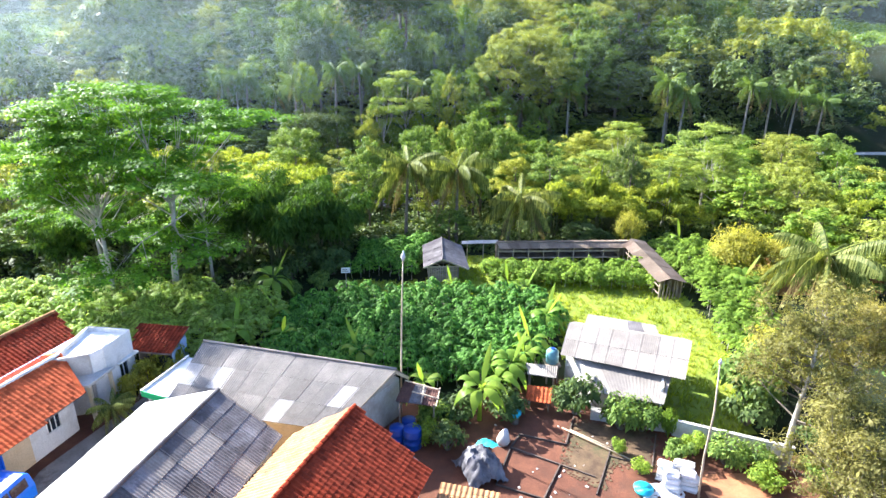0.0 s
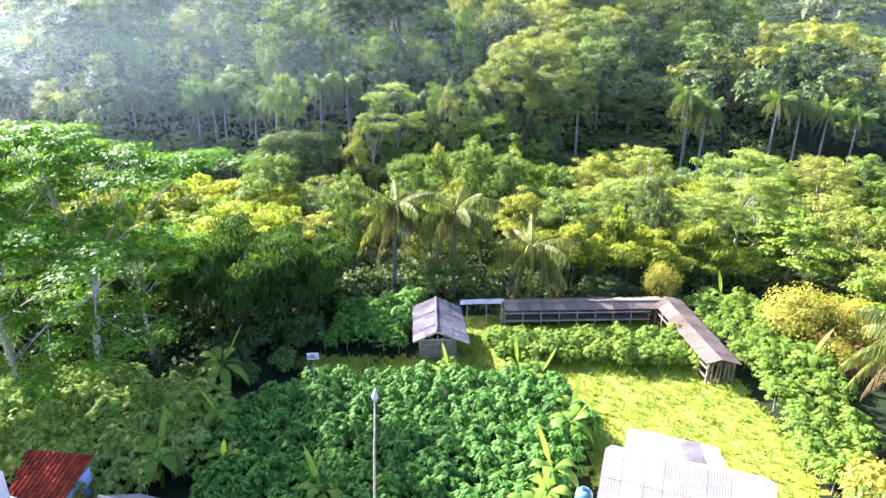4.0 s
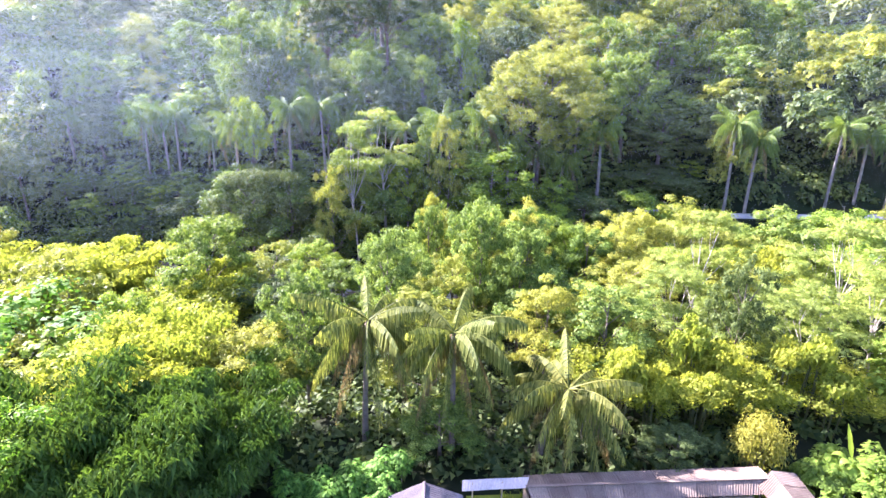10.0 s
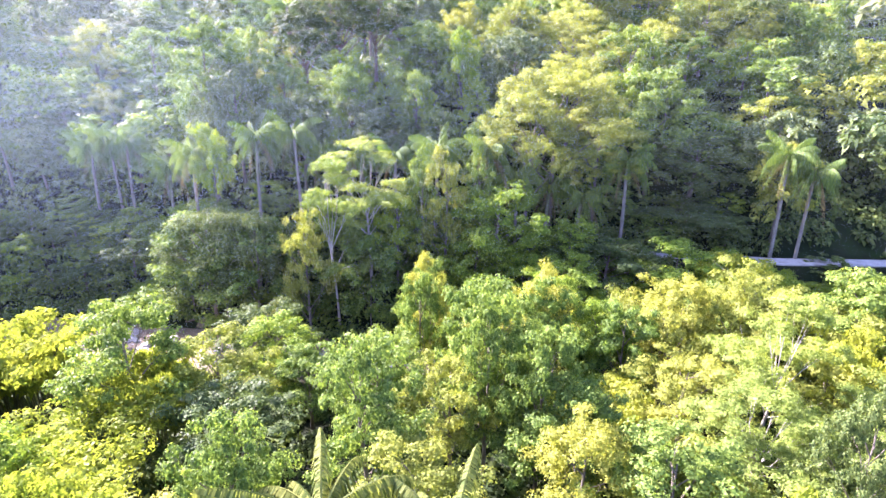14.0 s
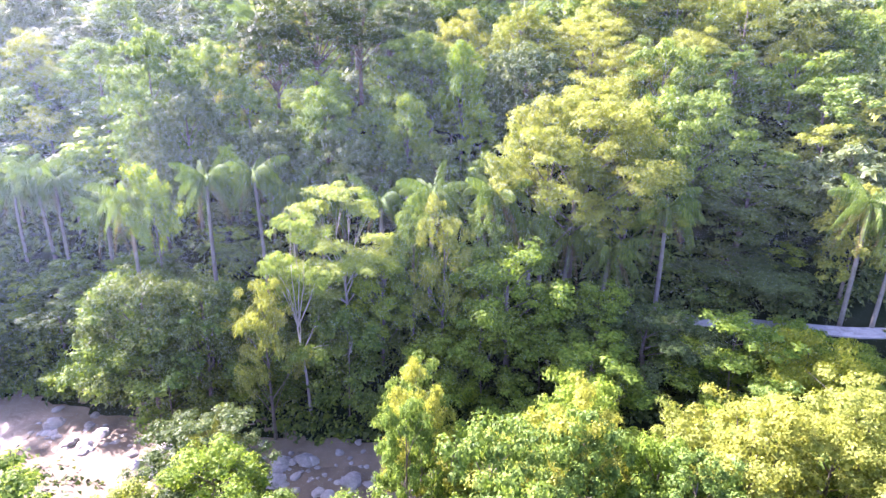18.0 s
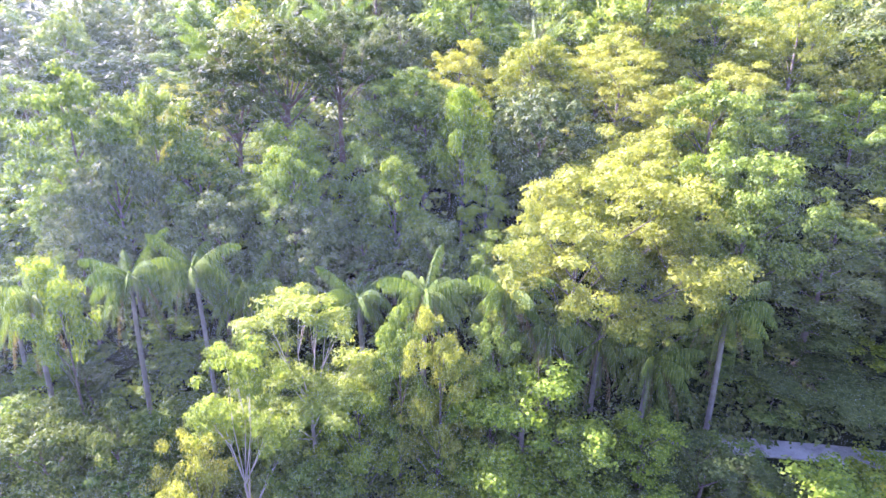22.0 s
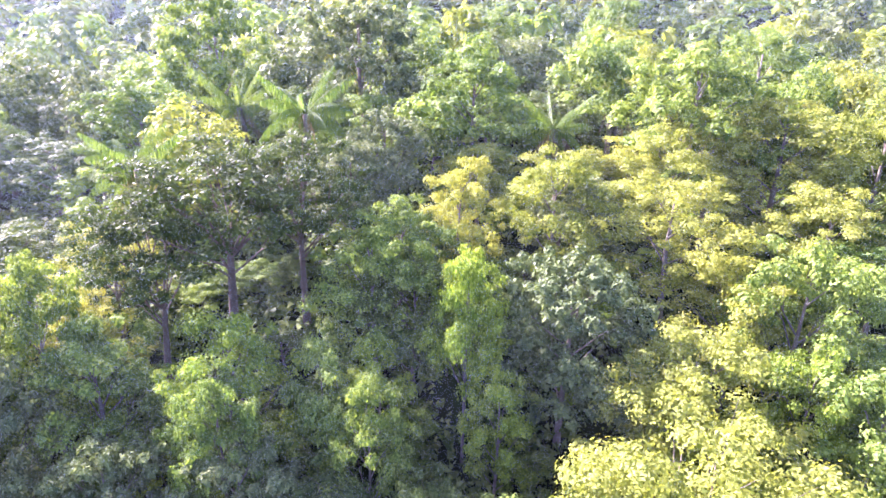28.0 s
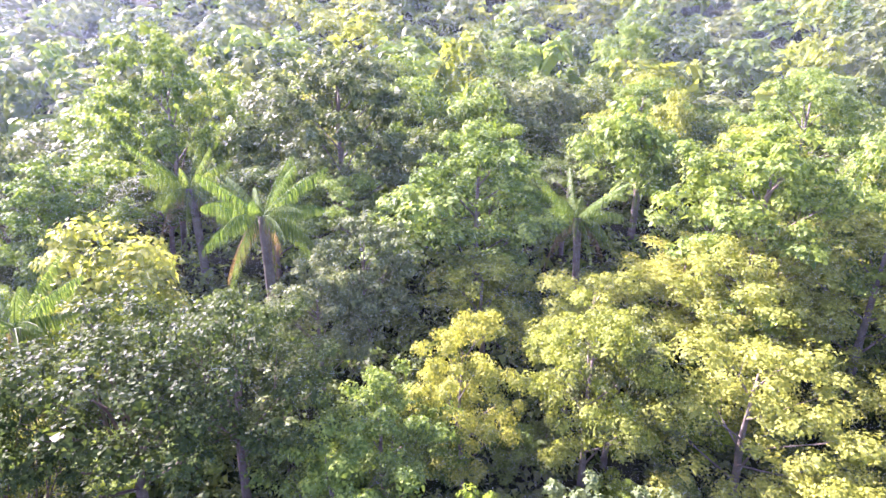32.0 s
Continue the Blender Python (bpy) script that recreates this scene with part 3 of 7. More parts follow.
def make_pompon(seed):
    """One round leafy bamboo head carried on a few canes."""
    rng = np.random.default_rng(seed)
    d = unit(rng.normal(size=(16, 3)))
    cen = d * rng.uniform(0.35, 0.85, (16, 1)) * [2.1, 2.1, 1.7] + [0, 0, 7.6]
    v, f = puff_leaves(cen, rng.uniform(0.8, 1.2, 16), 110, 0.9, 0.5, 0.18, rng, 0.9, 0.25, True)
    canes = [tube([(0.5 * math.cos(k), 0.5 * math.sin(k), -0.3), (0.7 * math.cos(k), 0.7 * math.sin(k), 4), (0.3 * math.cos(k), 0.3 * math.sin(k), 7.8)], [0.09, 0.08, 0.05], 5, False) for k in (0, 1.6, 3.3, 5.0)]
    return [mesh_from("cane", *q, M["cane_green"], True) for q in canes], mesh_from("crown", v, f, M["leaf_bamboo"])


def make_domes(seed):
    """Bamboo whose canes each end in one round hanging head of leaf."""
    rng = np.random.default_rng(seed)
    H, R, n = 10.0, 3.0, 13
    cen, rad, pieces = [], [], []
    for k in range(n):
        a, reach = 2.4 * k, R * math.sqrt((k + 0.5) / n) * 0.86
        top = H * rng.uniform(0.78, 0.94) - 0.28 * reach * H / 10 * rng.uniform(0.6, 2.4)
        ps = [np.array([0.4 * math.cos(a) + reach * s ** 2 * math.cos(a), 0.4 * math.sin(a) + reach * s ** 2 * math.sin(a), top * s - 0.3]) for s in np.linspace(0, 1, 6)]
        pieces.append(tube(ps, [0.06, 0.055, 0.05, 0.04, 0.03, 0.02], 5, False))
        cen += [ps[-1], ps[-2] * 0.5 + ps[-1] * 0.5 - np.array([0, 0, 0.8])]
        r = rng.uniform(0.8, 1.15)
        rad += [r, r * 0.85]
    v, f = puff_leaves(np.array(cen), np.array(rad), 230, 1.0, 0.24, 0.10, rng, 1.0, 0.25, True)
    return [mesh_from("cane", *q, M["cane_green"], True) for q in pieces], mesh_from("crown", v, f, M["leaf_bamboo"])


def frond(length, rng, arch, leaflets=26, hang=0.5, ll=0.8, up0=0.9):
    """A feather leaf along +x from the origin: rib tube and two rows of hanging leaflets."""
    s = np.linspace(0, 1, 9)
    x = length * (s - 0.18 * arch * s ** 2)
    z = length * (up0 * s * 0.55 - arch * 0.72 * s ** 2)
    pts = np.stack([x, rng.normal(0, 0.04) * length * s ** 2, z], 1)
    rib = tube(pts, list(0.045 * (1 - 0.9 * s)), 3, False)
    t = np.linspace(0.14, 0.99, leaflets)
    p = np.stack([np.interp(t, s, pts[:, k]) for k in range(3)], 1)
    tan = unit(np.gradient(p, axis=0))
    L = ll * np.sin(np.pi * np.clip(t * 0.85 + 0.12, 0, 1)) ** 0.6 + 0.1
    vs, k = [], 0
    for sgn in (-1, 1):
        d = unit(np.array([0, sgn * 1.0, 0]) + 0.55 * tan + np.array([0, 0, -hang]) + rng.normal(0, 0.12, (leaflets, 3)))
        w = tan * 0.064 * length / 4.0
        a = p
        m = p + d * L[:, None] * 0.55
        e = p + d * L[:, None] + np.array([0, 0, -0.35]) * L[:, None] * hang * 1.6
        q = np.stack([a - w * 0.5, a + w * 0.5, m + w * 0.75, m - w * 0.75], 1)
        q2 = np.stack([m - w * 0.75, m + w * 0.75, e + w * 0.15, e - w * 0.15], 1)
        vs += [q.reshape(-1, 3), q2.reshape(-1, 3)]
    v = np.concatenate(vs)
    return rib, (v, np.arange(len(v)).reshape(-1, 4))


def make_palm(kind, seed):
    """Parts of a palm of 10 m: trunk, crown of fronds, old fronds."""
    rng = np.random.default_rng(seed)
    H = 10.0
    n, length, old = {"coconut": (22, 4.3, 5), "royal": (23, 3.7, 4), "oil": (20, 4.2, 4)}[kind]
    lean = rng.normal(0, 0.5, 2) if kind != "royal" else rng.normal(0, 0.25, 2)
    tp = [(lean[0] * s ** 2, lean[1] * s ** 2, -0.5 + (H + 0.5) * s) for s in (0, 0.1, 0.35, 0.65, 0.9, 1.0)]
    tr = {"coconut": (0.28, 0.19, 0.16, 0.14, 0.13, 0.16), "royal": (0.24, 0.2, 0.19, 0.17, 0.15, 0.12), "oil": (0.4, 0.35, 0.33, 0.33, 0.36, 0.3)}[kind]
    trunk = mesh_from("trunk", *tube(tp, tr, 8), M["bark_palm" if kind == "royal" else "bark"], True)
    green, dead = [], []
    gv, gk, dv, dk = [], 0, [], 0
    for i in range(n + old):
        is_old = i >= n
        a = 2.399 * i + rng.normal(0, 0.15)
        u = 0.1 + 0.9 * i / n if not is_old else 1.2
        u2 = min(u, 1.0)
        arch = 0.75 + 0.75 * u2 + rng.normal(0, 0.08) if not is_old else 1.5
        if kind == "royal":
            arch += 0.08
        else:
            arch -= 0.25 if kind == "coconut" else 0.5
        up0 = (2.7 - 2.75 * u2 ** 0.8 if kind == "royal" else (2.0 - 2.2 * u2 ** 0.75 if kind == "coconut" else 2.7 - 2.8 * u2 ** 0.8)) + rng.normal(0, 0.12) if not is_old else -0.7
        rib, (lv, lf) = frond(length * rng.uniform(0.85, 1.1) * (1 if not is_old else 0.8), rng, arch * rng.uniform(0.85, 1.2), 36 if kind == "coconut" else 27, 1.2 + 1.0 * u, 0.56 if kind == "coconut" else 0.52, up0)
        rot = np.array(Matrix.Rotation(a, 3, "Z"))
        top = np.array([lean[0], lean[1], H])
        lv, rv = lv @ rot.T + top, rib[0] @ rot.T + top
        (dead if is_old else green).append((np.concatenate([lv, rv]), [tuple(q) for q in lf] + [tuple(int(t) + len(lv) for t in q) for q in rib[1]]))
    crown = mesh_from("crown", *joined(green), M["leaf_coconut" if kind == "coconut" else "leaf_palm"])
    dry = mesh_from("dry_fronds", *joined(dead), M["leaf_palm_old"])
    shaft = None
    if kind == "royal":
        shaft = mesh_from("crownshaft", *tube([(lean[0] * 0.86, lean[1] * 0.86, H * 0.93), (lean[0] * 0.95, lean[1] * 0.95, H * 0.97), (lean[0], lean[1], H + 0.35)], [0.15, 0.2, 0.08], 8), M["leaf_banana"], True)
    return trunk, crown, dry, shaft


TREE_MESH = {}
for kind, count in (("broad", 5), ("fresh", 3), ("dark", 4), ("forked", 3), ("pale", 3), ("feathery", 4), ("big", 3), ("slender", 2), ("bush", 4), ("thicket", 3), ("spray", 2), ("umbrella", 3)):
    TREE_MESH[kind] = [make_tree(kind, 100 + 17 * k + len(kind)) for k in range(count)]
for kind in ("broad", "fresh", "dark", "pale", "feathery", "bush", "thicket"):
    TREE_MESH[kind + "_lite"] = [make_tree(kind, 300 + 17 * k + len(kind), True) for k in range(3)]
TREE_MESH["pompon"] = [make_pompon(580 + k) for k in range(3)]
TREE_MESH["domes"] = [make_domes(560 + k) for k in range(3)]
TREE_MESH["bamboo"] = [make_bamboo(500 + k) for k in range(3)]
TREE_MESH["weeping"] = [make_bamboo(540 + k, False, "leaf_weeping") for k in range(3)]
TREE_MESH["bamboo_lite"] = [make_bamboo(520 + k, True) for k in range(2)]
TREE_WORDS = {"pompon": ("bamboo_clump", "small yellow bamboo with one round leafy head", "bamboo"),
              "domes": ("bamboo_clump", "yellow-green bamboo clump with round drooping leafy heads", "bamboo"),
              "fresh": ("broadleaf_tree", "bright fresh-green broadleaf tree with loose leafy boughs", "tree"),
              "forked": ("forked_tree", "tree on tall forked brown trunks, backlit shade put into its leaves", "tree"),
              "bush": ("bush", "dense bright-green bush on the sloping bank", "bush"),
              "thicket": ("bush", "dense mid-green bush growing down to the ground", "bush"),
              "spray": ("feathery_tree", "light green tree with flat layered leaf sprays", "tree"),
              "broad": ("broadleaf_tree", "leafy green broadleaf tree with a rounded clumpy crown", "tree"),
              "dark": ("broadleaf_tree", "dark green dense broadleaf tree", "tree"),
              "pale": ("broadleaf_tree", "grey-green broadleaf tree with pale upturned leaves", "tree"),
              "feathery": ("feathery_tree", "sunlit yellow-green tree with flat feathery sprays", "tree"),
              "big": ("tall_tree", "tall yellow-leaved tree with a wide tiered crown", "tree"),
              "slender": ("slender_tree", "slender tree with a straight pale trunk", "tree"),
              "umbrella": ("umbrella_tree", "wide umbrella-crowned tree with pale forked trunks", "tree"),
              "weeping": ("bamboo_clump", "dense green bamboo clump with drooping leafy canes", "bamboo"),
              "bamboo": ("bamboo_clump", "yellow-green bamboo clump with arching feathery canes", "bamboo")}
PLACED = []
COUNT = [0]


def plant_tree(kind, x, y, top, radius, lite=False, note=""):
    """Stand a tree of that kind on the ground at x, y with its top at height top and that crown radius."""
    COUNT[0] += 1
    k = COUNT[0]
    variants = TREE_MESH[kind + "_lite" if lite and kind + "_lite" in TREE_MESH else kind]
    trunk, crown = variants[k % len(variants)]
    z = float(ground_z(x, y))
    h = max(top - z, 2.5)
    name, label, cat = TREE_WORDS[kind]
    s = radius / 3.0
    ob = thing(name, label + note, cat, "trees of the wood", m=Matrix.Translation((x, y, z)) @ Matrix.Rotation(k * 2.4, 4, "Z") @ Matrix.Diagonal((s, s, h / 10.0, 1)))
    if kind in ("bamboo", "weeping", "domes", "pompon"):
        for cane in trunk:
            child("cane", cane, ob)
    else:
        child("trunk", trunk, ob)
    child("crown", crown, ob)
    PLACED.append((x, y, radius))
    return ob


PALM_MESH = {k: [make_palm(k, 700 + 13 * i + len(k)) for i in range(3)] for k in ("coconut", "royal", "oil")}
PALM_WORDS = {"coconut": ("coconut_palm", "coconut palm with long arching yellow-green fronds"),
              "royal": ("royal_palm", "tall palm with a smooth pale trunk and drooping fronds"),
              "oil": ("oil_palm", "stout palm with a full crown of arching fronds")}


def plant_palm(kind, x, y, top, size=1.0):
    """A palm whose trunk ends at height top; size scales its crown."""
    COUNT[0] += 1
    z = float(ground_z(x, y))
    h = max(top - z, 1.5)
    name, label = PALM_WORDS[kind]
    trunk, crown, dry, shaft = PALM_MESH[kind][COUNT[0] % 3]
    ob = thing(name, label, "palm", "palms", m=Matrix.Translation((x, y, z)) @ Matrix.Rotation(COUNT[0] * 2.1, 4, "Z"))
    child("trunk", trunk, ob, m=Matrix.Diagonal((size, size, h / 10.0, 1)))
    lift = Matrix.Translation((0, 0, h - 10.0 * size)) @ Matrix.Diagonal((size, size, size, 1))
    child("crown", crown, ob, m=lift)
    child("dry_fronds", dry, ob, "brown dying fronds", m=lift)
    if shaft:
        child("crownshaft", shaft, ob, "smooth green crownshaft", m=lift)
    PLACED.append((x, y, 1.8))
    return ob


plant_tree("spray", -0.5, 107.0, 15.7, 5.0)
plant_tree("spray", -4.0, 104.0, 14.7, 3.6)
plant_tree("feathery", -7.0, 102.5, 9.2, 3.0)
plant_tree("feathery", 7.6, 105.8, 14.6, 2.6)
plant_tree("broad", 11.6, 108.0, 12.7, 2.2)
plant_tree("fresh", 13.8, 106.0, 11.0, 5.3)
plant_tree("fresh", 2.4, 106.0, 9.4, 2.8)
plant_tree("broad", 5.2, 107.0, 14.5, 1.9)
plant_tree("big", 21.0, 113.0, 24.1, 8.0)
plant_tree("big", 17.7, 112.0, 21.1, 5.2)
plant_tree("big", 26.3, 113.0, 18.2, 5.4)
plant_tree("broad", 34.8, 118.0, 22.2, 4.8)
plant_tree("dark", 39.8, 116.0, 14.2, 6.0)
plant_tree("broad", 33.9, 126.0, 27.8, 4.7)
plant_tree("broad", -21.6, 125.0, 27.9, 4.9)
plant_tree("broad", -16.7, 128.0, 27.4, 3.5)
plant_tree("pale", -17.4, 122.0, 23.0, 4.3)
plant_tree("pale", -20.5, 120.0, 18.7, 3.1)
plant_tree("pale", -9.2, 119.0, 19.3, 3.7)
plant_tree("pale", -1.8, 119.0, 18.4, 3.7)
plant_tree("broad", -3.7, 121.0, 22.5, 2.9)
plant_tree("broad", 4.8, 121.0, 21.4, 2.7)
plant_tree("dark", 1.9, 119.0, 16.9, 3.8)
plant_tree("slender", 11.1, 126.0, 26.2, 2.6)
plant_tree("pale", 18.1, 127.0, 26.6, 5.0)
plant_tree("dark", 8.5, 117.0, 17.9, 2.6)
plant_tree("slender", -18.4, 112.0, 16.4, 2.5)
plant_tree("forked", -6.1, 135.0, 31.9, 7.3)
plant_tree("forked", -0.6, 136.0, 32.4, 5.4)
plant_tree("forked", -10.5, 132.0, 29.2, 5.0)
plant_tree("dark", 7.7, 130.0, 25.5, 3.6)
plant_tree("feathery", 12.1, 138.0, 29.8, 3.5)
plant_tree("feathery", 19.8, 138.0, 30.5, 4.6)
plant_tree("feathery", 28.8, 136.0, 28.7, 5.7)
plant_tree("feathery", 33.5, 146.0, 32.4, 5.9)
plant_tree("feathery", 42.5, 145.0, 33.9, 7.2)
plant_tree("feathery", 41.7, 136.0, 27.8, 5.3)
plant_tree("feathery", 31.1, 129.0, 25.1, 4.6)
plant_tree("feathery", 52.6, 145.0, 34.6, 5.3)
plant_tree("broad", 45.0, 133.0, 25.8, 4.5)
plant_tree("feathery", 14.9, 150.0, 29.0, 4.4)
plant_tree("feathery", 22.4, 146.0, 29.0, 4.9)
plant_tree("feathery", 30.9, 150.0, 29.1, 6.4)
plant_tree("feathery", 36.6, 146.0, 28.8, 5.0)
plant_tree("feathery", 49.9, 158.0, 28.8, 4.7)
plant_tree("broad", 7.4, 136.0, 27.9, 4.0)
plant_tree("pale", 21.9, 140.0, 28.2, 3.9)
plant_tree("broad", 15.2, 158.0, 37.7, 6.4)
plant_tree("pale", 2.6, 172.0, 43.6, 8.3)
plant_tree("broad", -17.5, 178.0, 45.0, 7.4)
plant_tree("broad", 36.7, 150.0, 39.8, 7.3)
plant_tree("broad", 66.5, 190.0, 40.4, 7.8)
plant_tree("broad", -21.3, 160.0, 34.3, 5.8)
plant_tree("broad", 3.0, 162.0, 32.8, 4.6)
plant_tree("pale", 6.0, 150.0, 32.6, 4.1)
plant_tree("pale", 2.7, 146.0, 30.3, 3.8)
plant_tree("broad", 46.9, 200.0, 38.0, 7.7)
plant_tree("broad", 27.4, 215.0, 43.2, 6.5)
plant_tree("broad", 54.4, 230.0, 47.4, 7.4)
plant_tree("dark", 31.4, 190.0, 32.7, 6.2)
plant_tree("broad", 4.5, 86.0, 9.5, 2.0)
plant_tree("broad", 9.0, 82.0, 10.2, 3.4)
plant_tree("broad", 13.9, 84.0, 8.9, 3.0)
plant_tree("broad", 1.4, 80.0, 7.5, 3.2)
plant_tree("broad", 19.3, 82.0, 7.7, 2.9)
plant_tree("feathery", 23.7, 84.0, 7.7, 4.1)
plant_tree("feathery", 30.6, 85.0, 9.2, 4.7)
plant_tree("feathery", 21.7, 76.0, 6.8, 3.9)
plant_tree("spray", 23.2, 70.0, 8.3, 4.1)
plant_tree("feathery", 39.5, 84.0, 5.9, 4.8)
plant_tree("spray", 31.3, 72.0, 5.8, 3.7)
plant_tree("broad", 12.7, 72.0, 7.9, 3.5)
plant_tree("broad", -4.2, 84.0, 3.8, 3.0)
plant_tree("dark", -7.8, 76.0, 5.8, 4.3)
plant_tree("domes", -15.3, 74.0, 5.9, 4.7)
plant_tree("bamboo", -24.5, 84.0, 7.1, 4.4)
plant_tree("domes", -13.8, 66.0, 6.8, 4.4)
plant_tree("bamboo", -14.2, 80.0, 6.9, 3.1)
plant_tree("feathery", 6.1, 76.0, 7.6, 3.4)
plant_tree("broad", 5.1, 92.0, 7.6, 2.4)
plant_tree("fresh", 16.1, 90.0, 7.1, 3.6)
plant_tree("feathery", 21.3, 88.0, 5.8, 3.0)
plant_tree("feathery", 10.2, 84.0, 6.8, 4.3)
plant_tree("broad", 29.9, 90.0, 5.3, 4.3)
plant_tree("feathery", 36.8, 91.0, 5.1, 3.8)
plant_tree("bamboo", 37.1, 98.0, 5.2, 3.9)
plant_tree("dark", 26.3, 104.0, 4.9, 5.5)
plant_tree("dark", 21.6, 105.0, 5.3, 3.7)
plant_tree("dark", -9.3, 92.0, 3.4, 4.3)
plant_tree("dark", -18.0, 106.0, 9.4, 4.7)
plant_tree("dark", -13.1, 105.0, 9.5, 3.4)
plant_tree("fresh", 21.5, 105.0, 7.1, 3.6)
plant_tree("bush", 19.6, 99.0, 4.6, 4.4)
plant_tree("bush", 31.9, 100.0, 6.0, 4.6)
plant_tree("domes", 16.0, 63.0, 5.8, 3.6)
plant_tree("domes", 18.2, 62.0, 4.8, 2.6)
plant_tree("domes", 21.1, 62.0, 5.2, 3.2)
plant_tree("domes", 24.4, 62.0, 4.0, 2.9)
plant_tree("domes", 23.0, 64.0, 5.7, 3.0)
plant_tree("domes", 30.9, 63.0, 3.7, 3.8)
plant_tree("weeping", -16.0, 56.0, 10.0, 4.2)
plant_tree("weeping", -9.4, 55.0, 9.4, 4.0)
plant_tree("weeping", -7.3, 55.5, 7.8, 3.3)
plant_tree("weeping", -12.6, 54.0, 9.8, 4.0)
plant_tree("domes", -14.4, 61.0, 8.8, 4.3)
plant_tree("weeping", -8.1, 60.0, 7.6, 3.5)
plant_tree("bamboo", -12.7, 64.0, 8.6, 3.4)
plant_tree("broad", -4.7, 66.0, 10.7, 2.6)
plant_tree("broad", -15.3, 80.0, 10.2, 4.0)
plant_tree("bamboo", -26.8, 84.0, 5.7, 4.9)
plant_tree("bamboo", -33.2, 86.0, 6.0, 5.0)
plant_tree("broad", 1.1, 72.0, 11.1, 3.0)
plant_tree("broad", 8.3, 76.0, 12.2, 2.7)
plant_tree("broad", 11.4, 74.0, 11.2, 2.7)
plant_tree("spray", 26.8, 76.0, 11.5, 3.9)
plant_tree("dark", 25.3, 66.0, 10.6, 2.2)
plant_tree("spray", 37.3, 72.0, 11.9, 5.3)
plant_tree("spray", 29.6, 66.0, 8.4, 4.3)
plant_tree("spray", 36.1, 66.0, 10.1, 4.3)
plant_tree("broad", 15.9, 66.0, 8.7, 3.7)
plant_tree("broad", 4.1, 60.0, 4.2, 2.5)
plant_tree("fresh", -3.8, 125.0, 23.6, 4.0)
plant_tree("fresh", 5.3, 126.0, 21.2, 2.5)
plant_tree("fresh", 11.4, 128.0, 25.8, 2.7)
plant_tree("feathery", 24.9, 122.0, 23.2, 5.8)
plant_tree("fresh", 32.5, 122.0, 22.1, 2.8)
plant_tree("fresh", 12.9, 123.0, 19.9, 2.4)
plant_tree("broad", -12.3, 126.0, 22.7, 4.3)
plant_tree("thicket", 2.0, 124.0, 21.8, 3.1)
plant_tree("broad", 5.2, 131.0, 27.3, 4.4)
plant_tree("dark", 38.6, 113.0, 6.5, 6.6)
plant_tree("thicket", 29.9, 105.0, 2.4, 3.8)
plant_tree("bush", 11.2, 103.5, 6.1, 3.5)
plant_tree("bush", 16.5, 104.0, 5.6, 3.6)
plant_tree("bush", 6.9, 102.8, 4.1, 3.5)
plant_tree("thicket", -0.6, 103.5, 6.6, 3.4)
plant_tree("thicket", -13.0, 106.5, 7.7, 4.8)
plant_tree("thicket", -21.1, 108.0, 7.0, 4.9)
plant_tree("thicket", -16.4, 104.5, 4.6, 4.7)
plant_tree("feathery", 5.2, 89.0, 8.9, 2.2)
plant_tree("bush", 8.7, 87.0, 6.3, 2.6)
plant_tree("feathery", 14.2, 86.0, 9.0, 3.1)
plant_tree("fresh", 18.3, 84.0, 7.4, 2.7)
plant_tree("feathery", 24.7, 86.0, 8.2, 3.9)
plant_tree("feathery", 29.2, 85.0, 7.6, 3.6)
plant_tree("fresh", -7.2, 88.0, 4.5, 3.7)
plant_tree("bush", 38.9, 103.0, 3.2, 4.5)
plant_tree("bush", 44.8, 102.0, 1.8, 3.4)
plant_tree("fresh", 54.3, 101.0, 1.4, 4.4)
plant_tree("fresh", 48.8, 101.5, 0.2, 3.7)
plant_tree("fresh", 44.5, 102.0, -0.6, 2.9)
plant_tree("pompon", 15.5, 61.0, 7.4, 1.8)
plant_tree("pompon", 17.3, 60.5, 6.1, 1.8)
plant_tree("pompon", 20.4, 60.5, 5.5, 1.9)
plant_tree("pompon", 22.1, 62.0, 6.9, 1.8)
plant_tree("pompon", 24.1, 60.5, 5.2, 1.8)
plant_tree("pompon", 28.4, 62.0, 7.0, 1.8)
plant_tree("pompon", 29.3, 60.5, 5.3, 1.8)
plant_tree("pompon", 20.6, 63.0, 8.0, 1.8)
plant_tree("pompon", 26.8, 62.5, 6.6, 1.7)
plant_tree("thicket", 27.7, 106.0, 4.1, 3.4)
plant_tree("bush", 39.8, 104.0, 3.3, 2.8)
plant_tree("broad", 40.7, 86.0, 8.2, 5.3)
plant_tree("fresh", 49.2, 88.0, 7.5, 5.4)
plant_tree("feathery", 56.8, 88.0, 7.4, 6.4)
plant_tree("broad", 65.7, 90.0, 7.9, 5.6)
plant_tree("umbrella", -19.6, 46.5, 18.4, 8.4)
plant_tree("umbrella", -23.8, 45.0, 17.4, 6.2)
plant_tree("umbrella", -17.6, 50.0, 13.8, 4.4)
plant_tree("umbrella", -25.2, 47.0, 15.2, 6.0)

# palms on the far bank
plant_palm("royal", -13.5, 112.0, 14.6)
plant_palm("royal", -8.9, 113.0, 14.8)
plant_palm("royal", -6.1, 113.5, 12.4)
plant_palm("royal", -3.5, 114.0, 11.6)
plant_palm("royal", 2.5, 113.0, 12.2)
plant_palm("royal", 6.9, 111.0, 13.2, 1.1)
plant_palm("royal", 12.6, 111.0, 13.2, 1.1)
plant_palm("royal", 16.5, 111.0, 10.2)
plant_palm("royal", 20.3, 112.0, 8.3)
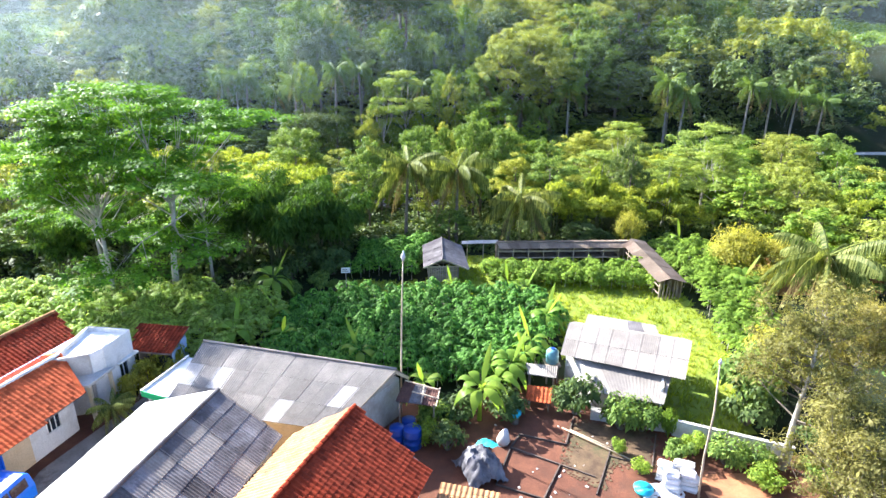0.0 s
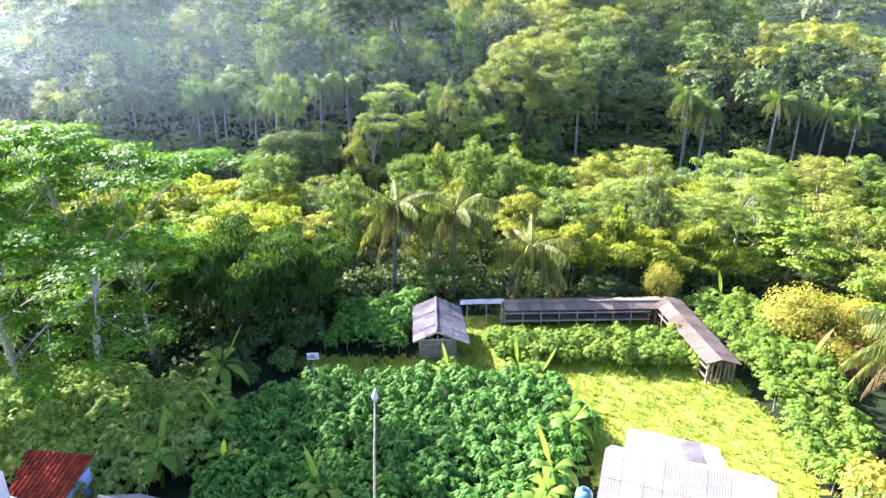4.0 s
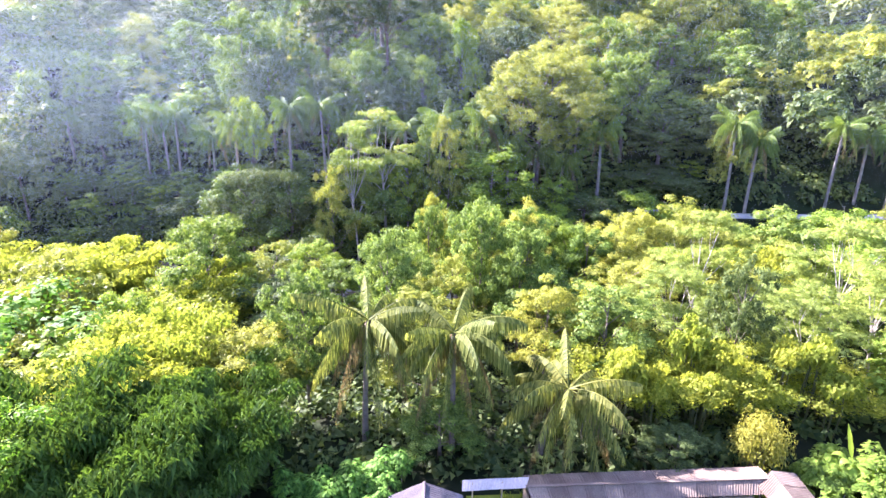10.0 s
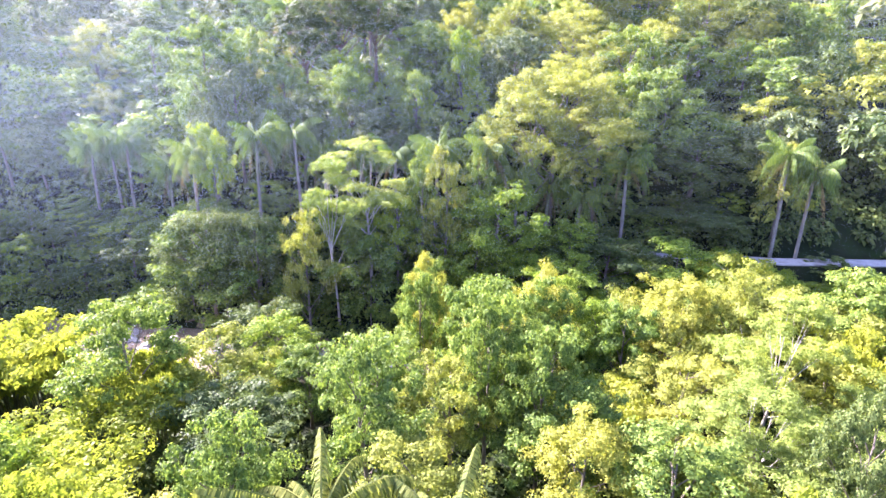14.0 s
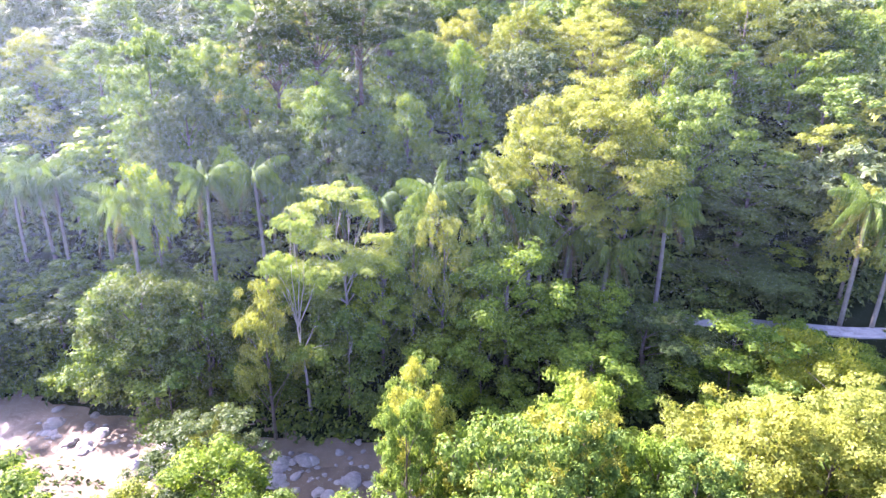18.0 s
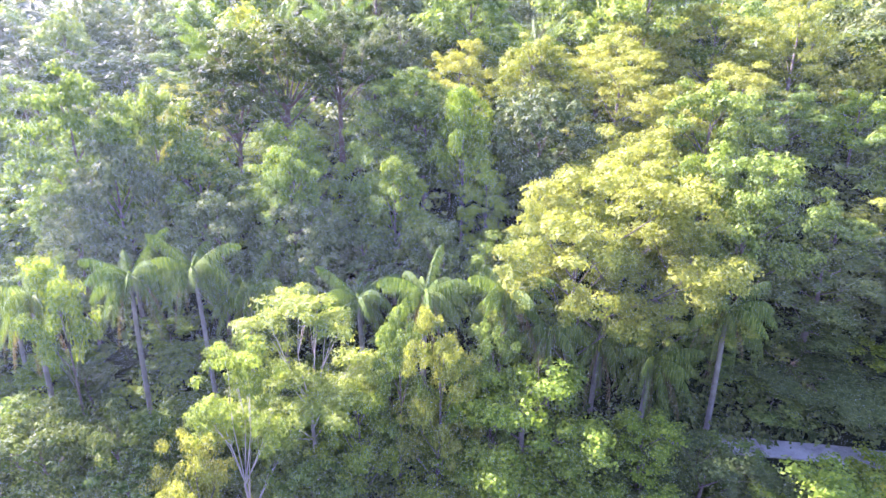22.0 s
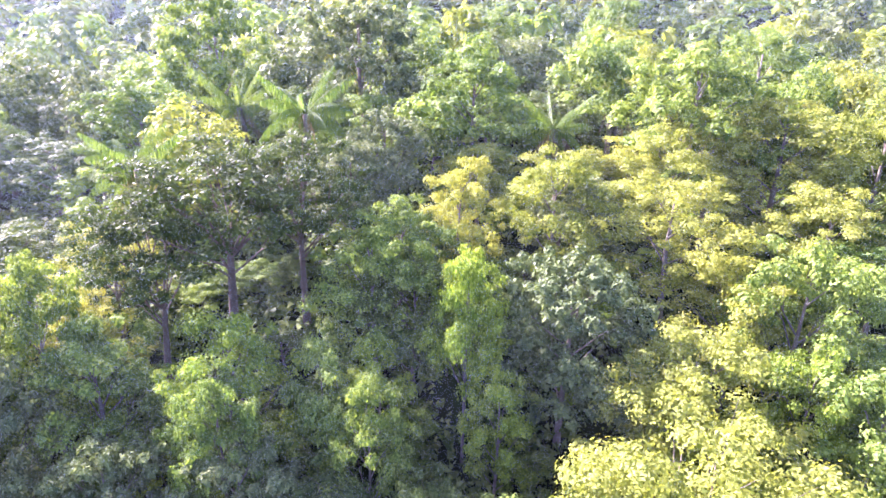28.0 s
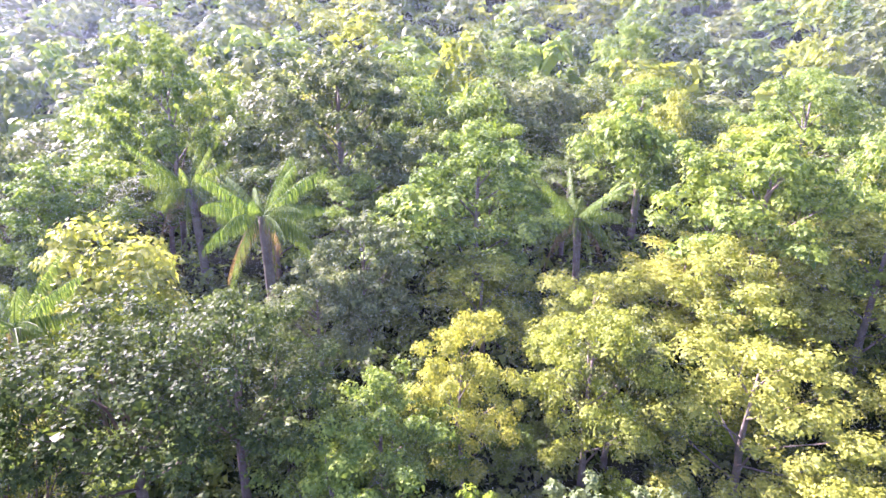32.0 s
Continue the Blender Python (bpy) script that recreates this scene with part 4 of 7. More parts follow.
plant_palm("royal", 23.8, 110.5, 7.6, 1.1)
plant_palm("royal", 29.2, 110.3, 11.9, 1.15)
plant_palm("royal", -21.0, 113.0, 12.6)
plant_palm("royal", -36.6, 122.0, 11.8)
plant_palm("royal", -33.7, 122.0, 12.6)
plant_palm("royal", -31.7, 121.0, 12.3)
plant_palm("royal", -25.7, 118.0, 10.0)
plant_palm("royal", 46.2, 107.0, 13.2, 1.1)
plant_palm("royal", 48.6, 106.0, 11.2, 1.1)
plant_palm("royal", 61.5, 108.0, 12.7)
plant_palm("royal", 66.5, 109.0, 11.3)
plant_palm("royal", 70.5, 108.0, 11.0)
plant_palm("royal", 75.1, 107.0, 10.0)
plant_palm("royal", -49.4, 126.0, 11.5)
plant_palm("oil", -2.0, 153.0, 31.0, 1.25)
plant_palm("oil", 37.0, 176.0, 29.0, 1.25)
plant_palm("oil", 25.3, 160.0, 28.3, 1.1)
plant_palm("oil", -13.4, 140.0, 28.6)
plant_palm("oil", 3.4, 101.2, -2.5, 0.6)
plant_palm("oil", -11.1, 165.0, 30.0, 1.2)
# coconut palms behind the sheds
plant_palm("coconut", 4.9, 60.5, 8.0, 1.1)
plant_palm("coconut", 10.2, 59.5, 5.4, 1.05)
plant_palm("coconut", -0.5, 61.5, 8.3, 1.1)
plant_palm("coconut", 31.6, 40.0, 5.8, 1.15)
plant_palm("coconut", -9.4, 92.5, 1.8, 0.6)

# the rest of the wood
CLEAR = [LAWN, [(-60, -50), (-60, 33), (-26, 34), (-17, 38), (-26, 47), (-14, 47), (-8, 51), (-6, 58.5), (5, 58.5), (8, 57.6), (24.5, 57.6), (25, 61), (36, 60), (36, 40), (26, 34), (26, -50)]]


def fill_wood(seed, x0, x1, y0, y1, spacing, kinds, height, radius, lite=True, shift=False, apart=0.58):
    rg = np.random.default_rng(seed)
    n = 0
    for gy in np.arange(y0, y1, spacing):
        for gx in np.arange(x0, x1, spacing):
            x, y = gx + rg.uniform(-0.45, 0.45) * spacing, gy + rg.uniform(-0.45, 0.45) * spacing
            h, r = rg.uniform(*height), rg.uniform(*radius)
            kind = kinds[rg.integers(len(kinds))]
            if shift:
                y += float(bend(x))
            if any(inside_outline(np.array([x]), np.array([y]), o)[0] for o in CLEAR):
                continue
            yb = y - float(bend(x))
            if 91.5 < yb < (102.5 if x < 13 else 95.5) or (24 < x < 92 and abs(y - (109.4 if x < 30 else 107.0)) < 2.2):
                continue
            if 80 < yb < 93 and -38 < x < 7:
                h = min(h, 1.2 + (93 - yb) * 0.38)
                r = min(r, 0.6 * h)
            if any((x - a) ** 2 + (y - b) ** 2 < (apart * (r + c)) ** 2 for a, b, c in PLACED):
                continue
            if kind in ("bush", "thicket"):
                h = min(h, 1.5 * r)
            plant_tree(kind, round(x, 2), round(y, 2), float(ground_z(x, y)) + h, r, abs(x - 2) > 14 + 0.35 * abs(y - 45) or lite and abs(x - 2) > (30 if y < 140 else 50))
            n += 1
    return n


N1 = fill_wood(1, -66, 70, 60, 92, 4.6, ("broad", "fresh", "feathery", "feathery", "bamboo"), (6, 10), (2.9, 4.1))
N8 = fill_wood(8, 14, 70, 93, 104, 3.4, ("bush", "bamboo", "thicket", "fresh"), (4, 7), (2.2, 3.2))
N6 = fill_wood(6, -46, 56, 101.8, 111, 2.7, ("thicket", "bush", "thicket", "dark"), (2.5, 5.0), (1.8, 2.9), shift=True, apart=0.34)
N2 = fill_wood(2, -50, 58, 107, 139, 4.7, ("broad", "dark", "pale", "fresh", "broad", "feathery"), (8, 13), (3.4, 5.0), shift=True)
N3 = fill_wood(13, -40, 44, 111, 140, 3.2, ("thicket", "thicket", "bush", "dark"), (2.5, 4.5), (1.6, 2.5), shift=True, apart=0.40)
PLACED += [(-2.0, 150.0, 5.5), (37.0, 173.0, 6.0), (25.3, 157.0, 5.5), (-13.4, 138.5, 4.5), (-11.1, 162.0, 5.0)]
N10 = fill_wood(14, -44, 48, 142, 180, 6.8, ("broad", "dark", "pale", "forked", "fresh", "feathery", "broad"), (8, 17), (4.2, 6.8), apart=0.62)
N9 = fill_wood(12, 4, 26, 58.2, 62, 2.2, ("dark", "thicket", "dark"), (2.5, 5.5), (1.5, 2.2))
N4 = fill_wood(4, -64, -37, 40, 60, 4.8, ("broad", "dark", "feathery"), (4, 7), (2.6, 3.8))
N5 = fill_wood(5, 33, 64, 26, 60, 4.8, ("broad", "feathery", "fresh"), (4, 8), (2.6, 3.8))
N7 = fill_wood(7, -36, -5, 53, 62, 4.0, ("dark", "weeping", "weeping", "bamboo"), (4, 8), (2.2, 3.0))
print("TREES", len(PLACED), N1, N2, N4, N5, N6, N7, N8, N3)


def wood_shape(rg, r, h, clumps, count, size):
    """Leaves of one middle-distance crown of that radius and height."""
    d = unit(rg.normal(size=(clumps, 3)))
    d[:, 2] = np.where(d[:, 2] < -0.4, -d[:, 2], d[:, 2])
    cen = d * rg.uniform(0.55, 1.0, (clumps, 1)) * [0.8 * r, 0.8 * r, 0.40 * h] + [0, 0, 0.56 * h]
    return puff_leaves(cen, rg.uniform(0.75, 1.3, clumps) * r * 0.27, count, 0.7, size, size * 0.62, rg, 0.35, 0.8, True)[0]


def joined_wood(seed, name, label, cells, clumps, count, size, height, radius):
    """Trees that only show as a mass: one mesh for each leaf colour."""
    rg = np.random.default_rng(seed)
    mats = ("leaf_broad", "leaf_dark", "leaf_pale", "leaf_feathery")
    shapes = [wood_shape(rg, 4.5, 12.0, clumps, count, size) for _ in range(6)]
    heaps = {m: [] for m in mats}
    for gx, gy, step in cells:
        x, y = gx + rg.uniform(-0.4, 0.4) * step, gy + rg.uniform(-0.4, 0.4) * step
        r, h, t = rg.uniform(*radius), rg.uniform(*height), rg.uniform(0, 6.28)
        if any((x - a) ** 2 + (y - b) ** 2 < (0.5 * (r + c)) ** 2 for a, b, c in PLACED):
            continue
        R = np.array([[math.cos(t), -math.sin(t), 0], [math.sin(t), math.cos(t), 0], [0, 0, 1]])
        heaps[mats[rg.integers(4)]].append(shapes[rg.integers(6)] @ R.T * [r / 4.5, r / 4.5, h / 12.0] + [x, y, float(ground_z(x, y))])
    for m, vs in heaps.items():
        v = np.concatenate(vs)
        tagged(new(name, mesh_from(name, v, np.arange(len(v)).reshape(-1, 3), M[m])), label[m], "woods", kind="stuff")


WOOD_LABEL = {"leaf_broad": "mass of mid-green broadleaf woodland on the hill", "leaf_dark": "mass of dark green broadleaf woodland on the hill",
              "leaf_pale": "mass of grey-green broadleaf woodland on the hill", "leaf_feathery": "mass of yellow-green feathery woodland on the hill"}
FAR_LABEL = {k: v.replace("on the hill", "on the far slopes") for k, v in WOOD_LABEL.items()}
side_cells = [(x, y, 5.2) for y in np.arange(108, 138, 5.2) for x in np.arange(-105, 106, 5.2) if abs(x - 4) > 54 and abs(x) < 92]
joined_wood(9, "woodland", WOOD_LABEL, side_cells, 30, 30, 0.52, (9, 14), (3.4, 5.2))
joined_wood(10, "woodland", WOOD_LABEL, [(x, y, 7.4) for y in np.arange(140, 214, 7.4) for x in np.arange(-46 - (y - 110) * 0.7, 48 + (y - 110) * 0.7, 7.4)], 52, 54, 0.35, (8, 19), (4.2, 7.8))
joined_wood(11, "far_woodland", FAR_LABEL, [(x, y, 13.0) for y in np.arange(216, 520, 13.0) for x in np.arange(-60 - (y - 110) * 0.85, 60 + (y - 110) * 0.85, 13.0)], 22, 14, 0.9, (11, 24), (6.0, 10.0))


def undergrowth(name, label, seed, area, n, size, mat):
    """Low leafy growth that covers the ground under the trees."""
    rg = np.random.default_rng(seed)
    x0, x1, y0, y1 = area
    x, y = rg.uniform(x0, x1, n), rg.uniform(y0, y1, n)
    yb = y - bend(x)
    ok = ~((yb > 93) & (yb < np.where(x < 13, 102, 96)))
    for o in CLEAR:
        ok &= ~inside_outline(x, y, o)
    ok &= ~((x > 24) & (x < 92) & (y > 103.3) & (y < 109))
    x, y = x[ok], y[ok]
    cen = np.stack([x, y, ground_z(x, y) + 0.25], 1)
    v, f = puff_leaves(cen, rg.uniform(0.6, 1.3, len(x)) * size, 24, 0.7, 0.34 * size, 0.22 * size, rg, 0.4, 0.6, True)
    return tagged(new(name, mesh_from(name, v, f, M[mat])), label, "undergrowth", kind="stuff")


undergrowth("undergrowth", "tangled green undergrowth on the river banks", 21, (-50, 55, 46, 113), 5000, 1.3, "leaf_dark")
undergrowth("undergrowth", "leafy growth hanging over the river bank", 24, (-45, 14, 101, 117), 1900, 1.0, "leaf_broad")
undergrowth("undergrowth", "rough green growth between the far trees", 23, (-150, 190, 150, 290), 5200, 2.3, "leaf_broad")
undergrowth("undergrowth", "dark green undergrowth below the hillside trees", 22, (-62, 70, 106, 165), 4600, 1.6, "leaf_dark")


# ---- fields and garden plants ----
def cassava_shape(rng):
    """Leaves of one cassava bush: hand-shaped leaves of five lobes on a dome of stalks."""
    n = 44
    a, u = rng.uniform(0, 2 * math.pi, n), rng.random(n)
    r, z = 0.56 * np.sqrt(u), 1.5 - 0.75 * u ** 1.5 + rng.normal(0, 0.08, n)
    c = np.stack([r * np.cos(a), r * np.sin(a), z], 1)
    out = np.stack([np.cos(a), np.sin(a), 0 * a], 1)
    vs = []
    for k in range(5):
        b = (k - 2) * 0.75
        d = unit(out * math.cos(b) + np.cross([0, 0, 1], out) * math.sin(b) + np.array([0, 0, -0.35]) + rng.normal(0, 0.12, (n, 3)))
        s = unit(np.cross(d, [0, 0, 1.0]))
        L = 0.31 * (1 - 0.12 * abs(k - 2))
        m = c + d * L * 0.55
        vs.append(np.stack([c, m + s * 0.062, c + d * L + np.array([0, 0, -0.03]), m - s * 0.062], 1).reshape(-1, 3))
    return np.concatenate(vs)


def plant_field(name, label, category, outline, spacing, seed, mat="leaf_cassava", scale=(0.85, 1.2), height=1.0):
    rg = np.random.default_rng(seed)
    shapes = [cassava_shape(rg) for _ in range(6)]
    o = np.array(outline, float)
    gx, gy = np.meshgrid(np.arange(o[:, 0].min(), o[:, 0].max(), spacing), np.arange(o[:, 1].min(), o[:, 1].max(), spacing))
    x, y = (gx + rg.uniform(-0.3, 0.3, gx.shape) * spacing).ravel(), (gy + rg.uniform(-0.3, 0.3, gx.shape) * spacing).ravel()
    ok = inside_outline(x, y, outline)
    vs, stems = [], []
    for px_, py_ in zip(x[ok], y[ok]):
        s, t = rg.uniform(*scale), rg.uniform(0, 6.28)
        R = np.array([[math.cos(t), -math.sin(t), 0], [math.sin(t), math.cos(t), 0], [0, 0, 1]])
        g = float(ground_z(px_, py_))
        vs.append(shapes[rg.integers(6)] @ R.T * np.array([s, s, s * height]) + np.array([px_, py_, g]))
        stems.append(tube([(px_, py_, g - 0.1), (px_ + 0.1 * math.cos(t), py_ + 0.1 * math.sin(t), g + 1.3 * s * height)], [0.03, 0.015], 3, False))
    v = np.concatenate(vs)
    ob = tagged(new(name, mesh_from(name, v, np.arange(len(v)).reshape(-1, 4), M[mat])), label, category, kind="stuff")
    child("stems", mesh_from("stems", *joined(stems), M["bark_pale"]), ob)
    return int(ok.sum())


N = [plant_field("cassava_field", "dense field of green cassava bushes", "crop field", [(-9, 33.5), (-10.5, 38), (-8.5, 43), (-5.5, 46), (7, 46), (11, 44), (11.3, 40), (9.4, 36), (7.5, 33), (2.5, 32), (0, 33.2)], 0.94, 31, scale=(0.85, 1.22), height=1.25),
     plant_field("cassava_field", "shaded cassava bushes behind the hut", "crop field", [(-5.5, 51), (-5, 57), (2.2, 59), (1.2, 56), (0.6, 50.5)], 0.9, 32, height=1.2),
     plant_field("crop_field", "sunlit tall leafy crop beside the long shed", "crop field", [(24.2, 44), (24.4, 57.5), (31, 58), (30.5, 46), (28, 40), (25.5, 35), (22.4, 34), (22.0, 38), (23.9, 40)], 0.95, 33, "leaf_hedge", height=1.15),
     plant_field("crop_row", "row of tall pale-green bushes across the grass", "crop row", [(6.8, 49.4), (6.8, 51.6), (21.8, 51.0), (21.5, 46.8), (18, 47.6), (10, 48.0)], 0.85, 34, "leaf_hedge", height=1.05),
     plant_field("shrub_bank", "leafy shrubs below the big trees, sunlight put into their pale leaves", "shrubs", [(-34, 36.5), (-36, 47), (-22, 47), (-14, 45), (-9.5, 42.5), (-11, 38), (-13.5, 35.5), (-19, 37)], 1.0, 35, "leaf_bank_lit", (1.0, 1.5), 1.15)]
print("FIELD PLANTS", N)


def grass_tufts(outline, n, seed):
    rg = np.random.default_rng(seed)
    o = np.array(outline, float)
    x, y = rg.uniform(o[:, 0].min(), o[:, 0].max(), n), rg.uniform(o[:, 1].min(), o[:, 1].max(), n)
    ok = inside_outline(x, y, outline)
    x, y = np.repeat(x[ok], 4), np.repeat(y[ok], 4)
    a, L = rg.uniform(0, 6.28, len(x)), rg.uniform(0.18, 0.42, len(x))
    b = np.stack([x, y, 0 * x + 0.03], 1) + rg.normal(0, 0.07, (len(x), 3)) * [1, 1, 0]
    d = np.stack([np.cos(a), np.sin(a), 0 * a], 1)
    s = np.stack([-np.sin(a), np.cos(a), 0 * a], 1) * 0.03
    v = np.stack([b - s, b + s, b + d * L[:, None] * 0.6 + s * 0.3 + np.array([0, 0, 1]) * L[:, None] * 0.8, b + d * L[:, None] * 0.6 - s * 0.3 + np.array([0, 0, 1]) * L[:, None] * 0.8], 1)
    v = v.reshape(-1, 3)
    return tagged(new("grass_tufts", mesh_from("grass_tufts", v, np.arange(len(v)).reshape(-1, 4), M["grass"])), "tufts of sunlit yellow-green grass", "grass", kind="stuff")


grass_tufts(LAWN, 9000, 41)


def banana_leaf(length, width, rise, sag):
    """A paddle leaf along +x, arched, folded along its midrib, with torn edges."""
    rg = np.random.default_rng(int(length * 100 + sag * 31))
    n = 11
    s = np.linspace(0, 1, n)
    x, z = length * s * (1 - 0.25 * sag * s), length * (rise * s - sag * s ** 2)
    w = width * np.clip(np.sin(np.pi * np.clip((s - 0.14) / 0.86, 0, 1) ** 0.75), 0.03, 1)
    w *= rg.uniform(0.85, 1.05, n)
    c = np.stack([x, 0 * x, z], 1)
    l, r = c + np.stack([0.05 * w, w, -0.25 * w], 1), c + np.stack([0.05 * w, -w, -0.25 * w], 1)
    v = np.concatenate([l, c, r])
    f = [(i, i + 1, n + i + 1, n + i) for i in range(n - 1)] + [(n + i, n + i + 1, 2 * n + i + 1, 2 * n + i) for i in range(n - 1)]
    return mesh_from("leaf", v, np.array(f), M["leaf_banana"], True)


BANANA = [banana_leaf(1.9, 0.30, 1.3, 1.15), banana_leaf(2.2, 0.34, 0.8, 1.1), banana_leaf(2.1, 0.32, 0.4, 1.0), banana_leaf(1.5, 0.20, 2.2, 0.5)]
STEM = mesh_from("stem", *tube([(0, 0, -0.1), (0, 0, 0.8), (0.03, 0, 1.6), (0.04, 0, 2.0)], [0.14, 0.12, 0.09, 0.05], 8), M["leaf_hedge"], True)


def plant_banana(x, y, size, turn=0.0, leaves_n=8):
    ob = thing("banana_plant", "banana plant with broad bright green paddle leaves", "banana plant", "banana plants", m=pose(x, y, float(ground_z(x, y)), 0, 0, turn) @ Matrix.Diagonal((size, size, size, 1)))
    child("stem", STEM, ob)
    for k in range(leaves_n):
        me = BANANA[3] if k == 0 else BANANA[k % 3]
        child("leaf", me, ob, m=pose(0.03, 0, 1.85 + 0.03 * k, 0, 0, 137.5 * k))
    return ob


plant_banana(-11.3, 45.6, 1.15, 20, 10)
plant_banana(-12.2, 37.3, 0.95, 80, 9)
plant_banana(-3.4, 34.6, 0.9, 140, 9)
plant_banana(-4.2, 35.2, 0.7, 40, 7)
plant_banana(3.95, 29.4, 1.05, 60, 11)
plant_banana(5.3, 30.9, 0.9, 200, 9)
plant_banana(6.2, 32.4, 0.95, 30, 10)
plant_banana(7.4, 33.9, 0.9, 230, 9)
plant_banana(8.1, 35.4, 0.95, 130, 9)
plant_banana(9.9, 39.2, 0.95, 310, 9)
plant_banana(10.4, 40.8, 0.8, 50, 8)
plant_banana(8.2, 46.0, 0.75, 100, 8)
plant_banana(9.4, 44.8, 0.8, 10, 8)
plant_banana(0.7, 30.9, 0.85, 250, 9)
plant_banana(3.5, 46.4, 0.65, 120, 8)
plant_banana(28.6, 46.0, 0.9, 0, 9)
plant_banana(27.4, 56.0, 0.85, 90, 8)
plant_banana(-10.0, 41.0, 0.9, 190, 9)
plant_banana(-12.4, 40.5, 0.85, 260, 9)
plant_banana(-9.0, 37.5, 0.8, 300, 8)


def shrub_mesh(seed, mat, n=11, count=95, ll=0.17, lw=0.09):
    rg = np.random.default_rng(seed)
    d = unit(rg.normal(size=(n, 3)))
    cen = np.stack([d[:, 0] * 0.6, d[:, 1] * 0.6, 0.75 + d[:, 2] * 0.35], 1)
    v, f = puff_leaves(cen, rg.uniform(0.35, 0.55, n), count, 0.85, ll, lw, rg)
    st = [tube([(0, 0, -0.1), tuple(c * 0.5), tuple(c)], [0.05, 0.03, 0.012], 4, False) for c in cen]
    return mesh_from("stem", *joined(st), M["bark"]), mesh_from("foliage", v, f, M[mat])


SHRUBS = {"green": shrub_mesh(61, "leaf_broad"), "dark": shrub_mesh(62, "leaf_dark"), "yellow": shrub_mesh(63, "leaf_yellow"), "bright": shrub_mesh(64, "leaf_hedge")}
SHRUBS["golden"] = shrub_mesh(65, "leaf_yellow", 30, 150, 0.085, 0.034)
SHRUB_WORDS = {"golden": "dense golden-yellow feathery bamboo bush", "green": "leafy green garden shrub", "dark": "glossy dark green garden bush", "yellow": "yellow-leaved garden shrub", "bright": "bright green leafy bush"}


def plant_shrub(kind, x, y, r, h, where="beside the yard"):
    tw, fo = SHRUBS[kind]
    COUNT[0] += 1
    ob = thing("shrub", SHRUB_WORDS[kind] + " " + where, "shrub", "shrubs", m=pose(x, y, float(ground_z(x, y)), 0, 0, COUNT[0] * 47) @ Matrix.Diagonal((r, r, h / 1.5, 1)))
    child("stem", tw, ob)
    child("foliage", fo, ob)


plant_shrub("dark", 9.8, 29.8, 1.5, 2.9, "by the shed")
plant_shrub("green", 12.0, 28.2, 1.3, 2.4, "by the shed")
plant_shrub("green", 13.2, 28.0, 1.2, 2.2, "by the shed")
plant_shrub("bright", 14.5, 27.5, 0.5, 1.9, "by the low wall")
plant_shrub("bright", 11.2, 26.2, 0.5, 1.0, "in a garden bed")
plant_shrub("bright", 11.8, 24.6, 0.6, 1.0, "in a garden bed")
plant_shrub("green", 14.3, 25.4, 0.9, 1.4, "below the low wall")
plant_shrub("bright", 15.3, 26.0, 0.8, 1.4, "below the low wall")
plant_shrub("green", 16.6, 25.1, 1.2, 1.8, "below the low wall")
plant_shrub("green", 18.2, 24.9, 1.0, 1.3, "below the low wall")
plant_shrub("bright", 17.9, 23.3, 1.0, 1.3)
plant_shrub("green", 20.5, 23.2, 1.3, 1.6)
plant_shrub("dark", 22.4, 25.6, 1.6, 2.0)
plant_shrub("dark", 1.9, 26.8, 1.1, 2.0, "by the tarpaulin heap")
plant_shrub("green", 1.2, 28.6, 1.0, 2.2)
plant_shrub("bright", 0.7, 27.4, 0.9, 1.7)
plant_shrub("dark", 2.6, 29.8, 1.5, 1.8)
plant_shrub("dark", 5.5, 29.9, 1.4, 1.7)
plant_shrub("yellow", -16.0, 34.6, 1.1, 2.5, "along the lane")
plant_shrub("yellow", -16.6, 33.4, 1.0, 2.3, "along the lane")
plant_shrub("yellow", -16.9, 32.2, 0.9, 2.1, "along the lane")
plant_shrub("yellow", -15.6, 35.6, 1.1, 2.7, "along the lane")
plant_shrub("green", -17.2, 31.2, 0.7, 1.2, "along the lane")
plant_shrub("bright", 7.4, 50.6, 1.2, 2.2, "at the end of the crop row")
plant_shrub("green", 3.6, 47.6, 0.7, 1.5, "before the hut")
plant_shrub("green", 9.6, 47.0, 0.9, 1.5, "on the grass")
plant_shrub("golden", 22.6, 57.4, 1.75, 4.6, "behind the sheds")
plant_shrub("golden", 30.6, 50.6, 3.2, 5.2, "by the clay terrace")
plant_shrub("golden", 34.0, 49.8, 3.0, 4.4, "by the clay terrace")
plant_shrub("golden", 31.0, 47.0, 2.0, 2.6, "by the clay terrace")
for x, y, r, h, k in ((-10.8, 51.1, 1.8, 2.6, "dark"), (-8.0, 48.6, 1.2, 1.8, "green"), (-7.3, 52.2, 1.9, 3.0, "dark"), (-12.6, 48.8, 1.6, 2.4, "dark"), (-9.8, 53.4, 2.0, 3.4, "dark"), (-10.2, 46.8, 1.1, 1.7, "green"), (-6.6, 48.2, 0.8, 1.2, "green"), (-13.8, 46.2, 1.3, 2.0, "green")):
    plant_shrub(k, x, y, r, h, "beside the cassava")
plant_shrub("green", 20.6, 30.2, 2.4, 4.2, "under the bare tree")
plant_shrub("yellow", 22.6, 32.0, 2.6, 4.4, "under the bare tree")
plant_shrub("dark", 19.6, 28.4, 1.7, 3.0, "under the bare tree")
plant_palm("coconut", -16.7, 29.6, 0.9, 0.36)


